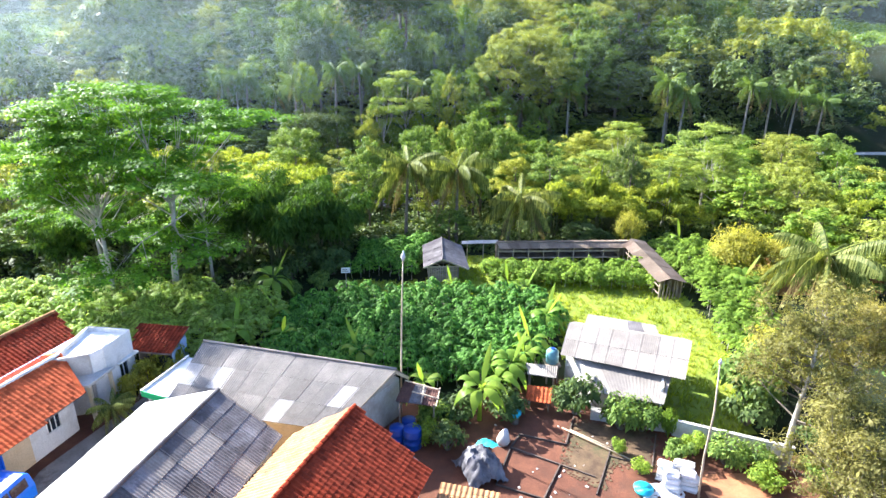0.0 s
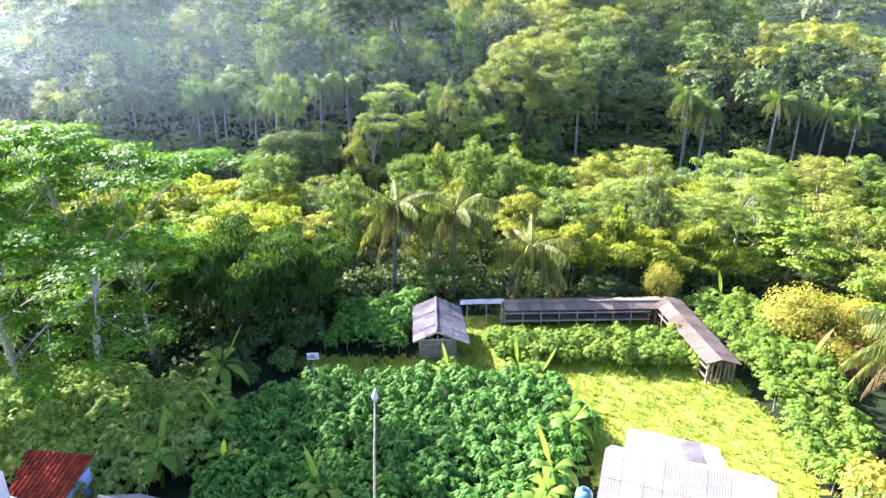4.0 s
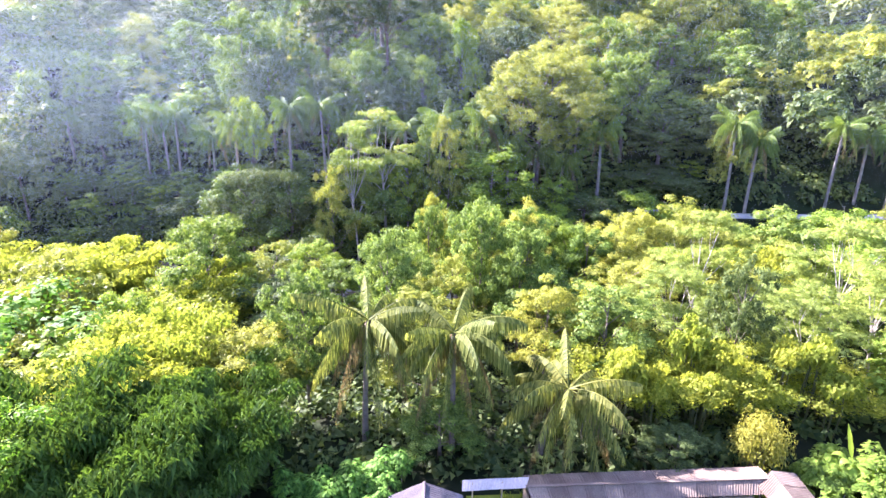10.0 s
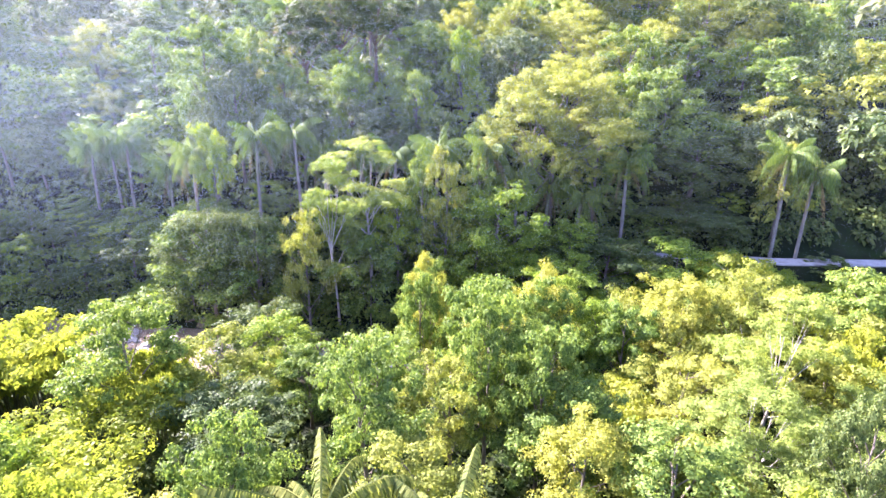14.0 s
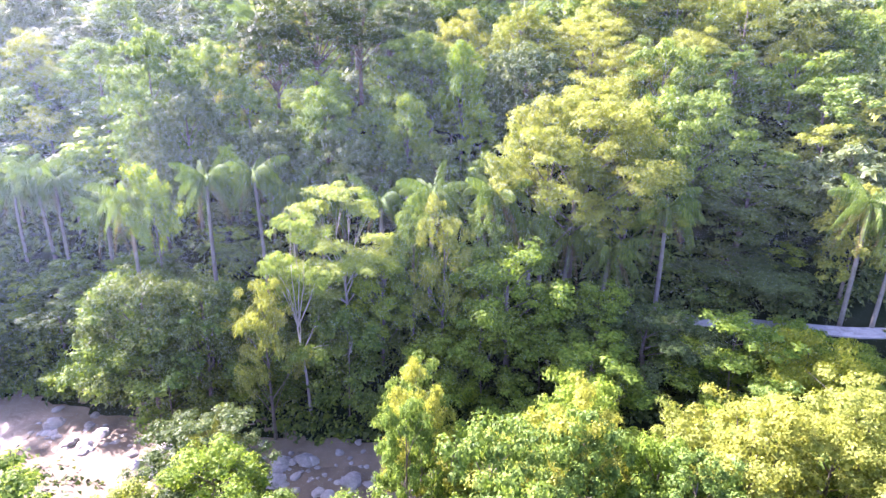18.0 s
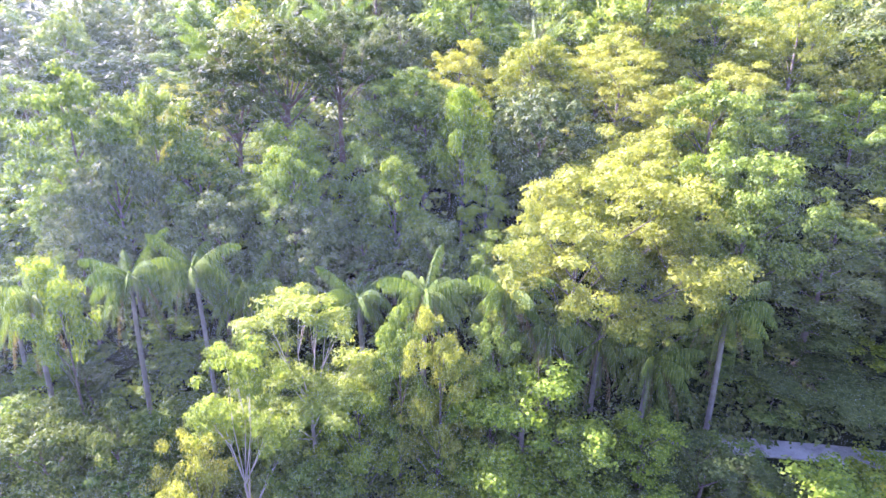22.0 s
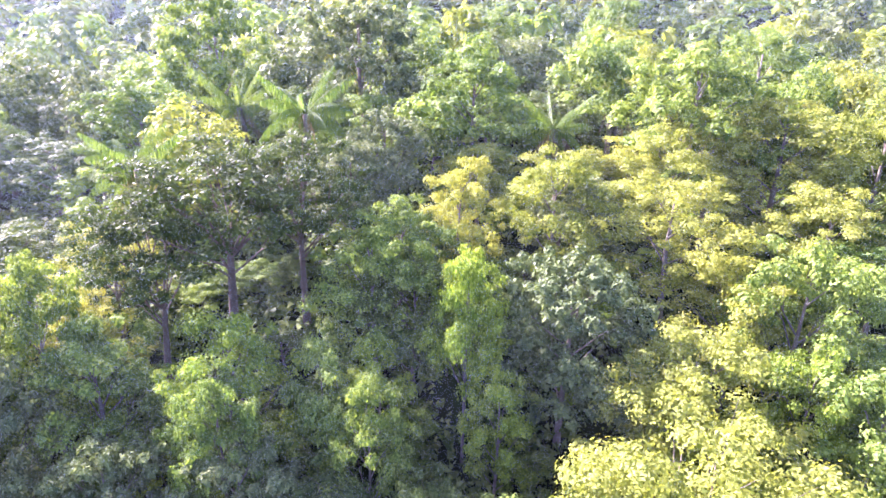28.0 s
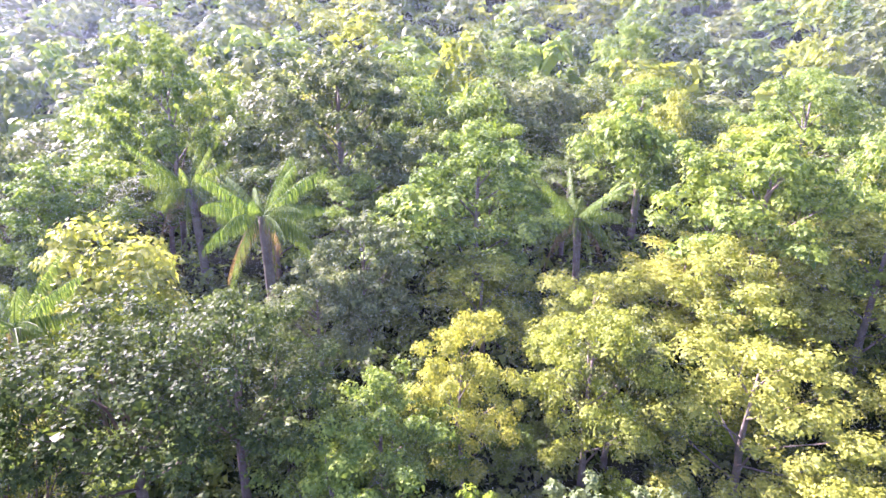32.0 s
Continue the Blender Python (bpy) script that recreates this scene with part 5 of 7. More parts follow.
def sparse_tree(x, y, h, seed):
    """A thinly leaved tree: pale forked trunk, many fine bare twigs, some leaf."""
    rg = np.random.default_rng(seed)
    ob = thing("sparse_tree", "tall tree with pale trunk and half-bare twigs", "tree", m=pose(x, y, float(ground_z(x, y))))
    pieces, tips = [], []
    top = np.array([0.4, 0.2, h])
    pieces.append(tube([(0, 0, -0.3), (0.1, 0.1, h * 0.3), (0.3, 0.1, h * 0.65), tuple(top)], [0.22, 0.15, 0.09, 0.02], 7))
    for k in range(34):
        s = rg.uniform(0.28, 0.95)
        a = 2.4 * k
        st = np.array([0.35 * s, 0.15 * s, h * s])
        L = rg.uniform(1.6, 3.4) * (1.15 - 0.6 * s)
        e = st + np.array([math.cos(a) * L, math.sin(a) * L, L * 0.45])
        m = (st + e) / 2 + np.array([0, 0, -0.15])
        pieces.append(tube([st, m, e], [0.055, 0.035, 0.012], 4, False))
        for _ in range(6):
            q = m + (e - m) * rg.random()
            w = q + rg.normal(0, 0.55, 3) + np.array([0, 0, 0.3])
            pieces.append(tube([q, w], [0.018, 0.006], 3, False))
            tips.append(w)
        tips.append(e)
    tips = np.array(tips)
    keep = tips[rg.random(len(tips)) < 0.9]
    v, f = puff_leaves(keep, np.full(len(keep), 0.66), 85, 0.75, 0.13, 0.055, rg)
    child("trunk", mesh_from("trunk", *pieces[0], M["bark_pale"], True), ob)
    child("branch", mesh_from("branch", *joined(pieces[1:]), M["bark"], True), ob)
    child("crown", mesh_from("crown", v, f, M["leaf_olive"]), ob)
    return ob


sparse_tree(19.5, 24.6, 9.5, 71)
sparse_tree(23.5, 26.5, 8.0, 72)
sparse_tree(19.6, 20.4, 5.0, 73)


# ---- buildings ----
def lerp4(q, u, v):
    a, b, c, d = [np.array(p, float) for p in q]
    return (1 - v) * ((1 - u) * a + u * b) + v * ((1 - u) * d + u * c)


def normal4(q):
    a, b, c, d = [np.array(p, float) for p in q]
    n = np.cross(b - a, d - a)
    n /= np.linalg.norm(n)
    return n if n[2] > 0 else -n


def sheet_roof(parent, q, nu, nv, mats, seed=0, waves=6, name="roof_sheet", amp=0.013, label=""):
    """Corrugated sheets on a roof slope (ridge left, ridge right, eave right, eave left), each one its own mesh."""
    rg = np.random.default_rng(seed)
    n = normal4(q)
    for j in range(nv):
        for i in range(nu):
            u0, u1 = i / nu - 0.004, (i + 1) / nu + 0.004
            v0, v1 = j / nv, (j + 1) / nv + 0.03
            us = np.linspace(u0, u1, 2 * waves + 1)
            h = amp * np.cos(np.arange(2 * waves + 1) * math.pi)
            lift = 0.012 * (i % 2) + rg.uniform(0, 0.008)
            top = [lerp4(q, u, v) + n * (hh + lift + (0.02 if v == v1 else 0.0)) for v in (v0, v1) for u, hh in zip(us, h)]
            bot = [p - n * 0.012 for p in top]
            k = len(us)
            f = [(t, t + 1, t + 1 + k, t + k) for t in range(k - 1)]
            f += [(2 * k + t, 3 * k + t, 3 * k + t + 1, 2 * k + t + 1) for t in range(k - 1)]
            f += [(k + t, k + t + 1, 3 * k + t + 1, 3 * k + t) for t in range(k - 1)]
            mat = mats[rg.integers(len(mats))]
            child(name, mesh_from(name, np.array(top + bot), f, M[mat]), parent, label)


def tile_mesh(mat, w, l):
    """A curved clay tile: pan and roll, thick at its lower lip."""
    xs_ = np.linspace(0, 1, 6)
    prof = np.array([0.02, 0.0, 0.005, 0.035, 0.045, 0.025])
    v = []
    for y, z in ((0, 0.0), (l, 0.02)):
        v += [(x * w, -y, p + z) for x, p in zip(xs_, prof)]
    v += [(x * w, -l, p - 0.005) for x, p in zip(xs_, prof)]
    f = [(t, t + 6, t + 7, t + 1) for t in range(5)] + [(t + 6, t + 12, t + 13, t + 7) for t in range(5)]
    return mesh_from("roof_tile", np.array(v), f, M[mat])


def tile_roof(parent, q, mat, limit, w=0.25, l=0.33, gap=0.27, seed=0):
    """Rows of clay tiles on a slope; the ones past the limit are joined into one part."""
    a, b, c, d = [np.array(p, float) for p in q]
    n = normal4(q)
    e = (b - a) / np.linalg.norm(b - a)
    down = np.cross(e, n)
    down = down if down[2] < 0 else -down
    if np.dot(np.cross(e, -down), n) < 0:
        e = -e
    uv = np.array([[np.dot(p - a, e), np.dot(p - a, down)] for p in (a, b, c, d)])
    rg = np.random.default_rng(seed)
    me, spots = tile_mesh(mat, w * 1.06, l), []
    for j in np.arange(uv[:, 1].min(), uv[:, 1].max() - 0.1, gap):
        for i in np.arange(uv[:, 0].min(), uv[:, 0].max(), w):
            spots.append((i, j))
    s = np.array(spots)
    s = s[inside_outline(s[:, 0] + w / 2, s[:, 1] + gap / 2, uv)]
    flat_q = np.array([p - n * np.dot(p - a, n) for p in (a, b, c, d)])
    slab = np.concatenate([flat_q - n * 0.03, flat_q - n * 0.09])
    child("roof_deck", mesh_from("roof_deck", slab, [(0, 1, 2, 3), (7, 6, 5, 4), (0, 4, 5, 1), (1, 5, 6, 2), (2, 6, 7, 3), (3, 7, 4, 0)], M["wood_old"]), parent)
    base = np.array([v.co[:] for v in me.vertices])
    faces = [tuple(p.vertices) for p in me.polygons]
    far = np.argsort(s[:, 0] * 0 - (a[1] + s[:, 0] * e[1] + s[:, 1] * down[1]))
    rest = []
    for k, i in enumerate(far):
        o = a + s[i, 0] * e + s[i, 1] * down + n * (0.01 + rg.uniform(0, 0.012))
        tw = rg.normal(0, 0.02)
        R = np.stack([e * math.cos(tw) + down * math.sin(tw), -(down * math.cos(tw) - e * math.sin(tw)), n], 1)
        if k < limit:
            m = Matrix(np.vstack([np.column_stack([R, o]), [0, 0, 0, 1]]).tolist())
            child("roof_tile", me, parent, m=m)
        else:
            rest.append((base @ R.T + o, faces))
    if rest:
        tagged(child("roof_tiles", mesh_from("roof_tiles", *joined(rest), M[mat]), parent), kind="stuff")


def beam(p, q_, w, h, mat, name, parent, label="", up=(0, 0, 1)):
    """A squared timber from p to q."""
    p, q_ = Vector(p), Vector(q_)
    d = (q_ - p).normalized()
    s = d.cross(Vector(up))
    s = s.normalized() if s.length > 1e-4 else Vector((1, 0, 0))
    t = s.cross(d)
    v = []
    for e in (p, q_):
        for a, b in ((-1, -1), (1, -1), (1, 1), (-1, 1)):
            v.append(tuple(e + s * a * w / 2 + t * b * h / 2))
    f = [(3, 2, 1, 0), (4, 5, 6, 7)] + [(i, (i + 1) % 4, (i + 1) % 4 + 4, i + 4) for i in range(4)]
    return child(name, mesh_from(name, np.array(v), f, M[mat]), parent, label)


def wall_between(parent, p, q_, z0, z1, thick, mat, openings=(), name="wall", label=""):
    """An upright wall from p to q (plan points) with real openings (from, to, sill, head) along it."""
    p, q_ = Vector((*p, 0)), Vector((*q_, 0))
    L = (q_ - p).length
    d = (q_ - p) / L
    s = Vector((-d.y, d.x, 0)) * thick / 2
    pieces = []
    cuts = sorted(openings)
    spans, x = [], 0.0
    for a, b, lo, hi in cuts:
        spans += [(x, a, z0, z1), (a, b, z0, lo), (a, b, hi, z1)]
        x = b
    spans.append((x, L, z0, z1))
    for a, b, lo, hi in spans:
        if b - a < 0.01 or hi - lo < 0.01:
            continue
        c = [p + d * a - s, p + d * b - s, p + d * b + s, p + d * a + s]
        v = [(k.x, k.y, lo) for k in c] + [(k.x, k.y, hi) for k in c]
        pieces.append((np.array(v), [(3, 2, 1, 0), (4, 5, 6, 7)] + [(i, (i + 1) % 4, (i + 1) % 4 + 4, i + 4) for i in range(4)]))
    return child(name, mesh_from(name, *joined(pieces), M[mat]), parent, label)


def window_in(parent, p, q_, a, b, lo, hi, frame_mat="wall_white", pane_mat="glass_dark", bars=2, name="window"):
    """Frame and panes set into an opening of the wall from p to q."""
    p, q_ = Vector((*p, 0)), Vector((*q_, 0))
    d = (q_ - p).normalized()
    P = lambda x, z: p + d * x + Vector((0, 0, z))
    w = child(name, mesh_from("window_frame", *joined([box(0, 0, 0, 0.001, 0.001, 0.001)]), M[frame_mat]), parent)
    for (x0, z0_), (x1, z1_) in (((a, lo), (b, lo)), ((a, hi), (b, hi)), ((a, lo), (a, hi)), ((b, lo), (b, hi))):
        beam(P(x0, z0_), P(x1, z1_), 0.09, 0.2, frame_mat, "window_frame", w, up=(d.y, -d.x, 0))
    for k in range(1, bars):
        x = a + (b - a) * k / bars
        beam(P(x, lo), P(x, hi), 0.05, 0.08, frame_mat, "mullion", w, up=(d.y, -d.x, 0))
    c = [P(a, lo), P(b, lo), P(b, hi), P(a, hi)]
    nrm = Vector((d.y, -d.x, 0)) * 0.012
    v = [tuple(k - nrm) for k in c] + [tuple(k + nrm) for k in c]
    child("pane", mesh_from("pane", np.array(v), [(3, 2, 1, 0), (4, 5, 6, 7)] + [(i, (i + 1) % 4, (i + 1) % 4 + 4, i + 4) for i in range(4)], M[pane_mat]), w)
    return w


def gable(parent, a, b, apex, z, mat, thick=0.12):
    """The triangle of wall under a roof's end."""
    a, b, apex = Vector((*a, z)), Vector((*b, z)), Vector(apex)
    n = (b - a).cross(apex - a).normalized() * thick / 2
    v = [tuple(k - n) for k in (a, b, apex)] + [tuple(k + n) for k in (a, b, apex)]
    return child("gable", mesh_from("gable", np.array(v), [(0, 1, 2), (5, 4, 3), (0, 3, 4, 1), (1, 4, 5, 2), (2, 5, 3, 0)], M[mat]), parent)


def ridge_cap(parent, a, b, mat, r=0.11, label=""):
    a, b = np.array(a, float), np.array(b, float)
    pts = [a + (b - a) * s for s in np.linspace(0, 1, 7)]
    return child("ridge_cap", mesh_from("ridge_cap", *tube(pts, [r] * 7, 8), M[mat], True), parent, label)


# A: long house with a grey corrugated roof
house_a = thing("house", "low house with a long weathered grey corrugated roof", "house", "village houses")
RA = ((-12.3, 32.1, 4.1), (-0.9, 28.5, 4.1), (-3.75, 25.5, 2.5), (-13.3, 28.1, 2.5))
sheet_roof(house_a, RA, 12, 3, ["asbestos"] * 6 + ["asbestos_new"], 3, 8)
sheet_roof(house_a, ((-0.9, 28.5, 4.1), (-12.3, 32.1, 4.1), (-11.7, 34.0, 2.45), (-0.15, 30.3, 2.45)), 12, 1, ["asbestos"], 4, 8)
ridge_cap(house_a, (-12.35, 32.1, 4.15), (-0.85, 28.5, 4.15), "asbestos", 0.07)
FA = [(-12.7, 28.6), (-3.9, 26.0), (-0.8, 30.1), (-11.7, 33.6)]
for k in range(4):
    wall_between(house_a, FA[k], FA[(k + 1) % 4], 0, 2.55, 0.15, "wall_cream" if k == 0 else "plaster_grey")
gable(house_a, FA[1], FA[2], (-1.4, 28.7, 3.9), 2.55, "plaster_grey")
gable(house_a, FA[3], FA[0], (-12.0, 31.9, 3.9), 2.55, "plaster_grey")
for a, b in (((-3.8, 25.6, 2.42), (-0.9, 28.5, 3.95)), ((-0.9, 28.5, 3.95), (-0.2, 30.2, 2.45))):
    beam(a, b, 0.04, 0.16, "wood_pale", "barge_board", house_a)
beam((-13.2, 28.15, 2.4), (-3.8, 25.6, 2.4), 0.05, 0.14, "wood_old", "fascia", house_a)

# flat porch roof with a green edge
porch = thing("porch_canopy", "flat white porch canopy with a bright green fascia", "canopy")
CP = [(-14.9, 29.1), (-13.2, 28.3), (-12.6, 32.3), (-13.6, 32.8)]
cv = [(x, y, z) for z in (2.45, 2.62) for x, y in CP]
child("slab", mesh_from("slab", np.array(cv), [(3, 2, 1, 0), (4, 5, 6, 7)] + [(i, (i + 1) % 4, (i + 1) % 4 + 4, i + 4) for i in range(4)], M["roof_white"]), porch)
beam((-14.95, 29.05, 2.58), (-13.15, 28.22, 2.58), 0.06, 0.36, "paint_green", "fascia", porch, "bright green painted fascia")
beam((-14.95, 29.05, 2.62), (-13.65, 32.8, 2.62), 0.12, 0.3, "wall_white", "upstand", porch)
for x, y in ((-14.6, 29.2), (-13.5, 32.4)):
    beam((x, y, 0), (x, y, 2.45), 0.14, 0.14, "wall_white", "post", porch, up=(1, 0, 0))

# B: roof with a white slope and a dark patched slope
house_b = thing("house", "house with one white roof slope and one dark patched slope", "house", "village houses")
B0, B1 = np.array((-9.6, 25.8, 4.8)), np.array((-13.0, 14.0, 4.8))
BR0, BR1 = np.array((-6.4, 24.4, 3.1)), np.array((-9.9, 12.9, 3.1))
BL0, BL1 = np.array((-13.9, 27.3, 3.1)), np.array((-16.9, 15.6, 3.1))
sheet_roof(house_b, (B1, B0, BR0, BR1), 11, 4, ["asbestos_dark"] * 5 + ["asbestos"], 11, 8)
sheet_roof(house_b, (B0, B1, BL1, BL0), 6, 1, ["roof_white"], 12, 22, amp=0.012, label="white-painted metal roof sheet")
ridge_cap(house_b, B0 + (0.03, 0.03, 0.04), B1 + (0, 0, 0.04), "asbestos_dark", 0.10)
FB = [(-10.3, 13.4), (-6.9, 24.2), (-13.4, 26.8), (-16.3, 16.0)]
for k in range(4):
    wall_between(house_b, FB[k], FB[(k + 1) % 4], 0, 3.1, 0.15, "plaster_grey" if k != 1 else "wall_cream")
gable(house_b, FB[1], FB[2], (-9.75, 25.4, 4.65), 3.1, "plaster_grey")
beam(BR0 - (0, 0, 0.06), BR1 - (0, 0, 0.06), 0.05, 0.16, "wood_old", "fascia", house_b)
beam(B0 - (0, 0, 0.06), BR0 - (0, 0, 0.06), 0.05, 0.14, "wood_old", "barge_board", house_b)

# C: clay-tiled house
house_c = thing("house", "clay tile gable house, sun and shade put into its orange and red slopes", "house", "village houses")
C0, C1 = np.array((-2.7, 24.2, 4.8)), np.array((-6.7, 15.0, 4.8))
CR0, CR1 = np.array((0.75, 21.9, 2.9)), np.array((-3.0, 13.2, 2.9))
CL0, CL1 = np.array((-5.7, 24.7, 3.0)), np.array((-9.6, 15.6, 3.0))
# Same clay tiles: shade is put into the red slope, sun into the orange.
tile_roof(house_c, (C0, C1, CR1, CR0), "tile_red_and_shade", 260, seed=21)
tile_roof(house_c, (C1, C0, CL0, CL1), "tile_orange_and_sun", 200, seed=22)
for k in range(24):
    s0, s1 = k / 24, (k + 1) / 24 + 0.01
    child("ridge_tile", mesh_from("ridge_tile", *tube([C0 + (C1 - C0) * s0 + (0, 0, 0.05), C0 + (C1 - C0) * s1 + (0, 0, 0.07)], [0.10, 0.125], 8), M["tile_red_and_shade"]), house_c)
FC = [(-3.6, 13.8), (0.2, 21.7), (-2.6, 23.7), (-5.3, 24.2), (-9.0, 15.9)]
for k in range(5):
    wall_between(house_c, FC[k], FC[(k + 1) % 5], 0, 2.75, 0.15, "wall_white" if k in (0, 1) else "wall_cream")
gable(house_c, FC[1], FC[3], (-2.75, 23.6, 4.6), 2.75, "wall_white")
beam(C0 - (0, 0, 0.1), CR0 - (0, 0, 0.1), 0.05, 0.16, "wood_old", "barge_board", house_c)
beam(C0 - (0, 0, 0.1), CL0 - (0, 0, 0.1), 0.05, 0.16, "wood_old", "barge_board", house_c)

# D: orange-tiled house by the lane
house_d = thing("house", "white and cream house under an orange clay tile roof", "house", "village houses")
D0, D1 = np.array((-20.2, 31.1, 3.9)), np.array((-24.0, 20.6, 3.9))
DE0, DE1 = np.array((-18.2, 28.9, 2.6)), np.array((-21.2, 19.0, 2.6))
DW0, DW1 = np.array((-23.4, 33.0, 2.6)), np.array((-27.2, 22.4, 2.6))
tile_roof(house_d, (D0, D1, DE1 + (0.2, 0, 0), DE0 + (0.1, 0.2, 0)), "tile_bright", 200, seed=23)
tile_roof(house_d, (D1, D0, DW0, DW1), "tile_red_and_shade", 0, seed=24)
for k in range(26):
    s0, s1 = k / 26, (k + 1) / 26 + 0.01
    child("ridge_tile", mesh_from("ridge_tile", *tube([D0 + (D1 - D0) * s0 + (0, 0, 0.05), D0 + (D1 - D0) * s1 + (0, 0, 0.07)], [0.10, 0.125], 8), M["wall_white"]), house_d)
W0, W1, W2 = (-19.0, 29.4), (-19.85, 26.7), (-22.0, 19.4)
wall_between(house_d, W1, W0, 0, 2.6, 0.15, "wall_white", [(1.0, 1.9, 1.0, 2.2)])
window_in(house_d, W1, W0, 1.0, 1.9, 1.0, 2.2, "wall_white", "glass_dark", 3)
wall_between(house_d, W2, W1, 0, 2.6, 0.15, "wall_cream", [(4.9, 6.0, 0.9, 2.3)])
window_in(house_d, W2, W1, 4.9, 6.0, 0.9, 2.3, "paint_blue", "paint_blue", 2, "shutter_window")
wall_between(house_d, W0, (-22.6, 31.9), 0, 2.6, 0.15, "wall_white")
wall_between(house_d, (-22.6, 31.9), (-26.4, 22.0), 0, 2.6, 0.15, "wall_white")
gable(house_d, W0, (-22.6, 31.9), (-20.4, 30.7, 3.75), 2.5, "wall_white")

for a, b in ((D0, DE0), (D0, DW0), (D1, DE1), (D1, DW1)):
    beam(a + (0, 0, 0.02), b + (0.1, 0.2, 0.02), 0.3, 0.1, "tile_bright", "verge_tiles", house_d)

# D2: darker tiled roof behind
house_e = thing("house", "house with a dark red tile roof and white capped edge", "house", "village houses")
tile_roof(house_e, ((-22.9, 35.9, 4.3), (-25.9, 28.0, 4.3), (-23.4, 27.8, 3.2), (-21.1, 34.4, 3.2)), "tile_red_and_shade", 120, seed=25)
tile_roof(house_e, ((-25.9, 28.0, 4.3), (-22.9, 35.9, 4.3), (-25.4, 37.0, 3.0), (-28.4, 29.2, 3.0)), "tile_red_and_shade", 0, seed=26)
ridge_cap(house_e, (-22.9, 35.9, 4.35), (-25.9, 28.0, 4.35), "tile_orange_and_sun", 0.13)
beam((-21.0, 34.4, 3.22), (-23.3, 27.9, 3.22), 0.25, 0.12, "wall_blue", "gutter", house_e, "pale blue flashing along the roof edge")
for a, b in (((-21.5, 34.2), (-23.2, 29.8)), ((-21.5, 34.2), (-25.0, 36.4)), ((-25.0, 36.4), (-27.8, 30.0))):
    wall_between(house_e, a, b, 0, 3.0, 0.15, "wall_white")

# flat-roofed block
block = thing("flat_roof_house", "flat-roofed pale plaster house with a stained porch slab", "house", "village houses")
EB = [(-20.4, 30.6), (-18.6, 31.2), (-18.2, 31.9), (-17.6, 34.1), (-20.3, 34.6)]
for k in range(5):
    L = (Vector(EB[(k + 1) % 5]) - Vector(EB[k])).length
    op = [(0.9, 1.7, 0.8, 2.2)] if k == 2 else []
    wall_between(block, EB[k], EB[(k + 1) % 5], 0, 3.9, 0.16, "wall_white" if k else "plaster_grey", op)
window_in(block, EB[2], EB[3], 0.9, 1.7, 0.8, 2.2, "wall_white", "glass_dark", 2)
rv = [(x, y, z) for z in (3.5, 3.62) for x, y in EB]
child("roof_slab", mesh_from("roof_slab", np.array(rv), [(4, 3, 2, 1, 0), (5, 6, 7, 8, 9)] + [(i, (i + 1) % 5, (i + 1) % 5 + 5, i + 5) for i in range(5)], M["roof_white"]), block)
sv = [(x, y, z) for z in (2.45, 2.6) for x, y in ((-19.5, 29.9), (-18.2, 29.9), (-17.7, 32.0), (-18.6, 31.2), (-19.8, 30.8))]
child("porch_slab", mesh_from("porch_slab", np.array(sv), [(4, 3, 2, 1, 0), (5, 6, 7, 8, 9)] + [(i, (i + 1) % 5, (i + 1) % 5 + 5, i + 5) for i in range(5)], M["plaster_grey"]), block, "stained grey concrete porch slab")
beam((-18.25, 30.0, 0), (-18.25, 30.0, 2.45), 0.18, 0.18, "wall_cream", "porch_post", block, up=(1, 0, 0))
beam((-17.9, 31.7, 0), (-17.9, 31.7, 2.45), 0.18, 0.18, "wall_cream", "porch_post", block, up=(1, 0, 0))
beam((-18.0, 32.6, 2.35), (-17.45, 34.2, 2.35), 0.5, 0.1, "wall_white", "window_hood", block)
wall_between(block, (-18.95, 31.15), (-18.7, 31.18), 0.0, 2.0, 0.2, "wood_old", name="door")

# small tiled outhouse with a pale blue wall
out = thing("outhouse", "small outhouse with a red tile roof and pale blue wall", "outhouse", "village houses")
tile_roof(out, ((-18.2, 36.9, 2.9), (-14.8, 36.3, 2.9), (-15.2, 33.9, 2.2), (-17.9, 34.4, 2.2)), "tile_red_and_shade", 140, seed=27)
# Front wall is near-black: the shade of an open inside put into colour.
for a, b, mt in (((-17.6, 34.9), (-15.4, 34.5), "painted_inside_shade"), ((-15.4, 34.5), (-15.1, 36.2), "wall_blue"), ((-15.1, 36.2), (-17.9, 36.7), "plaster_grey"), ((-17.9, 36.7), (-17.6, 34.9), "plaster_grey")):
    wall_between(out, a, b, 0, 2.3, 0.12, mt)

# shed among the garden beds
shed = thing("shed", "white shed with a pale grey corrugated gable roof", "shed")
S0, S1 = (10.5, 35.0, 3.4), (17.6, 32.3, 3.4)
sheet_roof(shed, (S0, S1, (15.95, 29.3, 2.6), (9.35, 32.4, 2.6)), 8, 2, ["asbestos"] * 7 + ["asbestos_new"], 31, 8, amp=0.006)
sheet_roof(shed, (S1, S0, (11.0, 35.5, 3.2), (17.4, 33.0, 3.2)), 6, 1, ["asbestos"], 32, 8, amp=0.006)
sheet_roof(shed, ((16.2, 33.9, 3.0), (11.7, 35.5, 3.0), (12.5, 37.4, 2.8), (16.6, 35.6, 2.8)), 5, 1, ["asbestos", "hut_roof"], 34, 8, amp=0.006, label="lower grey roof sheet at the back")
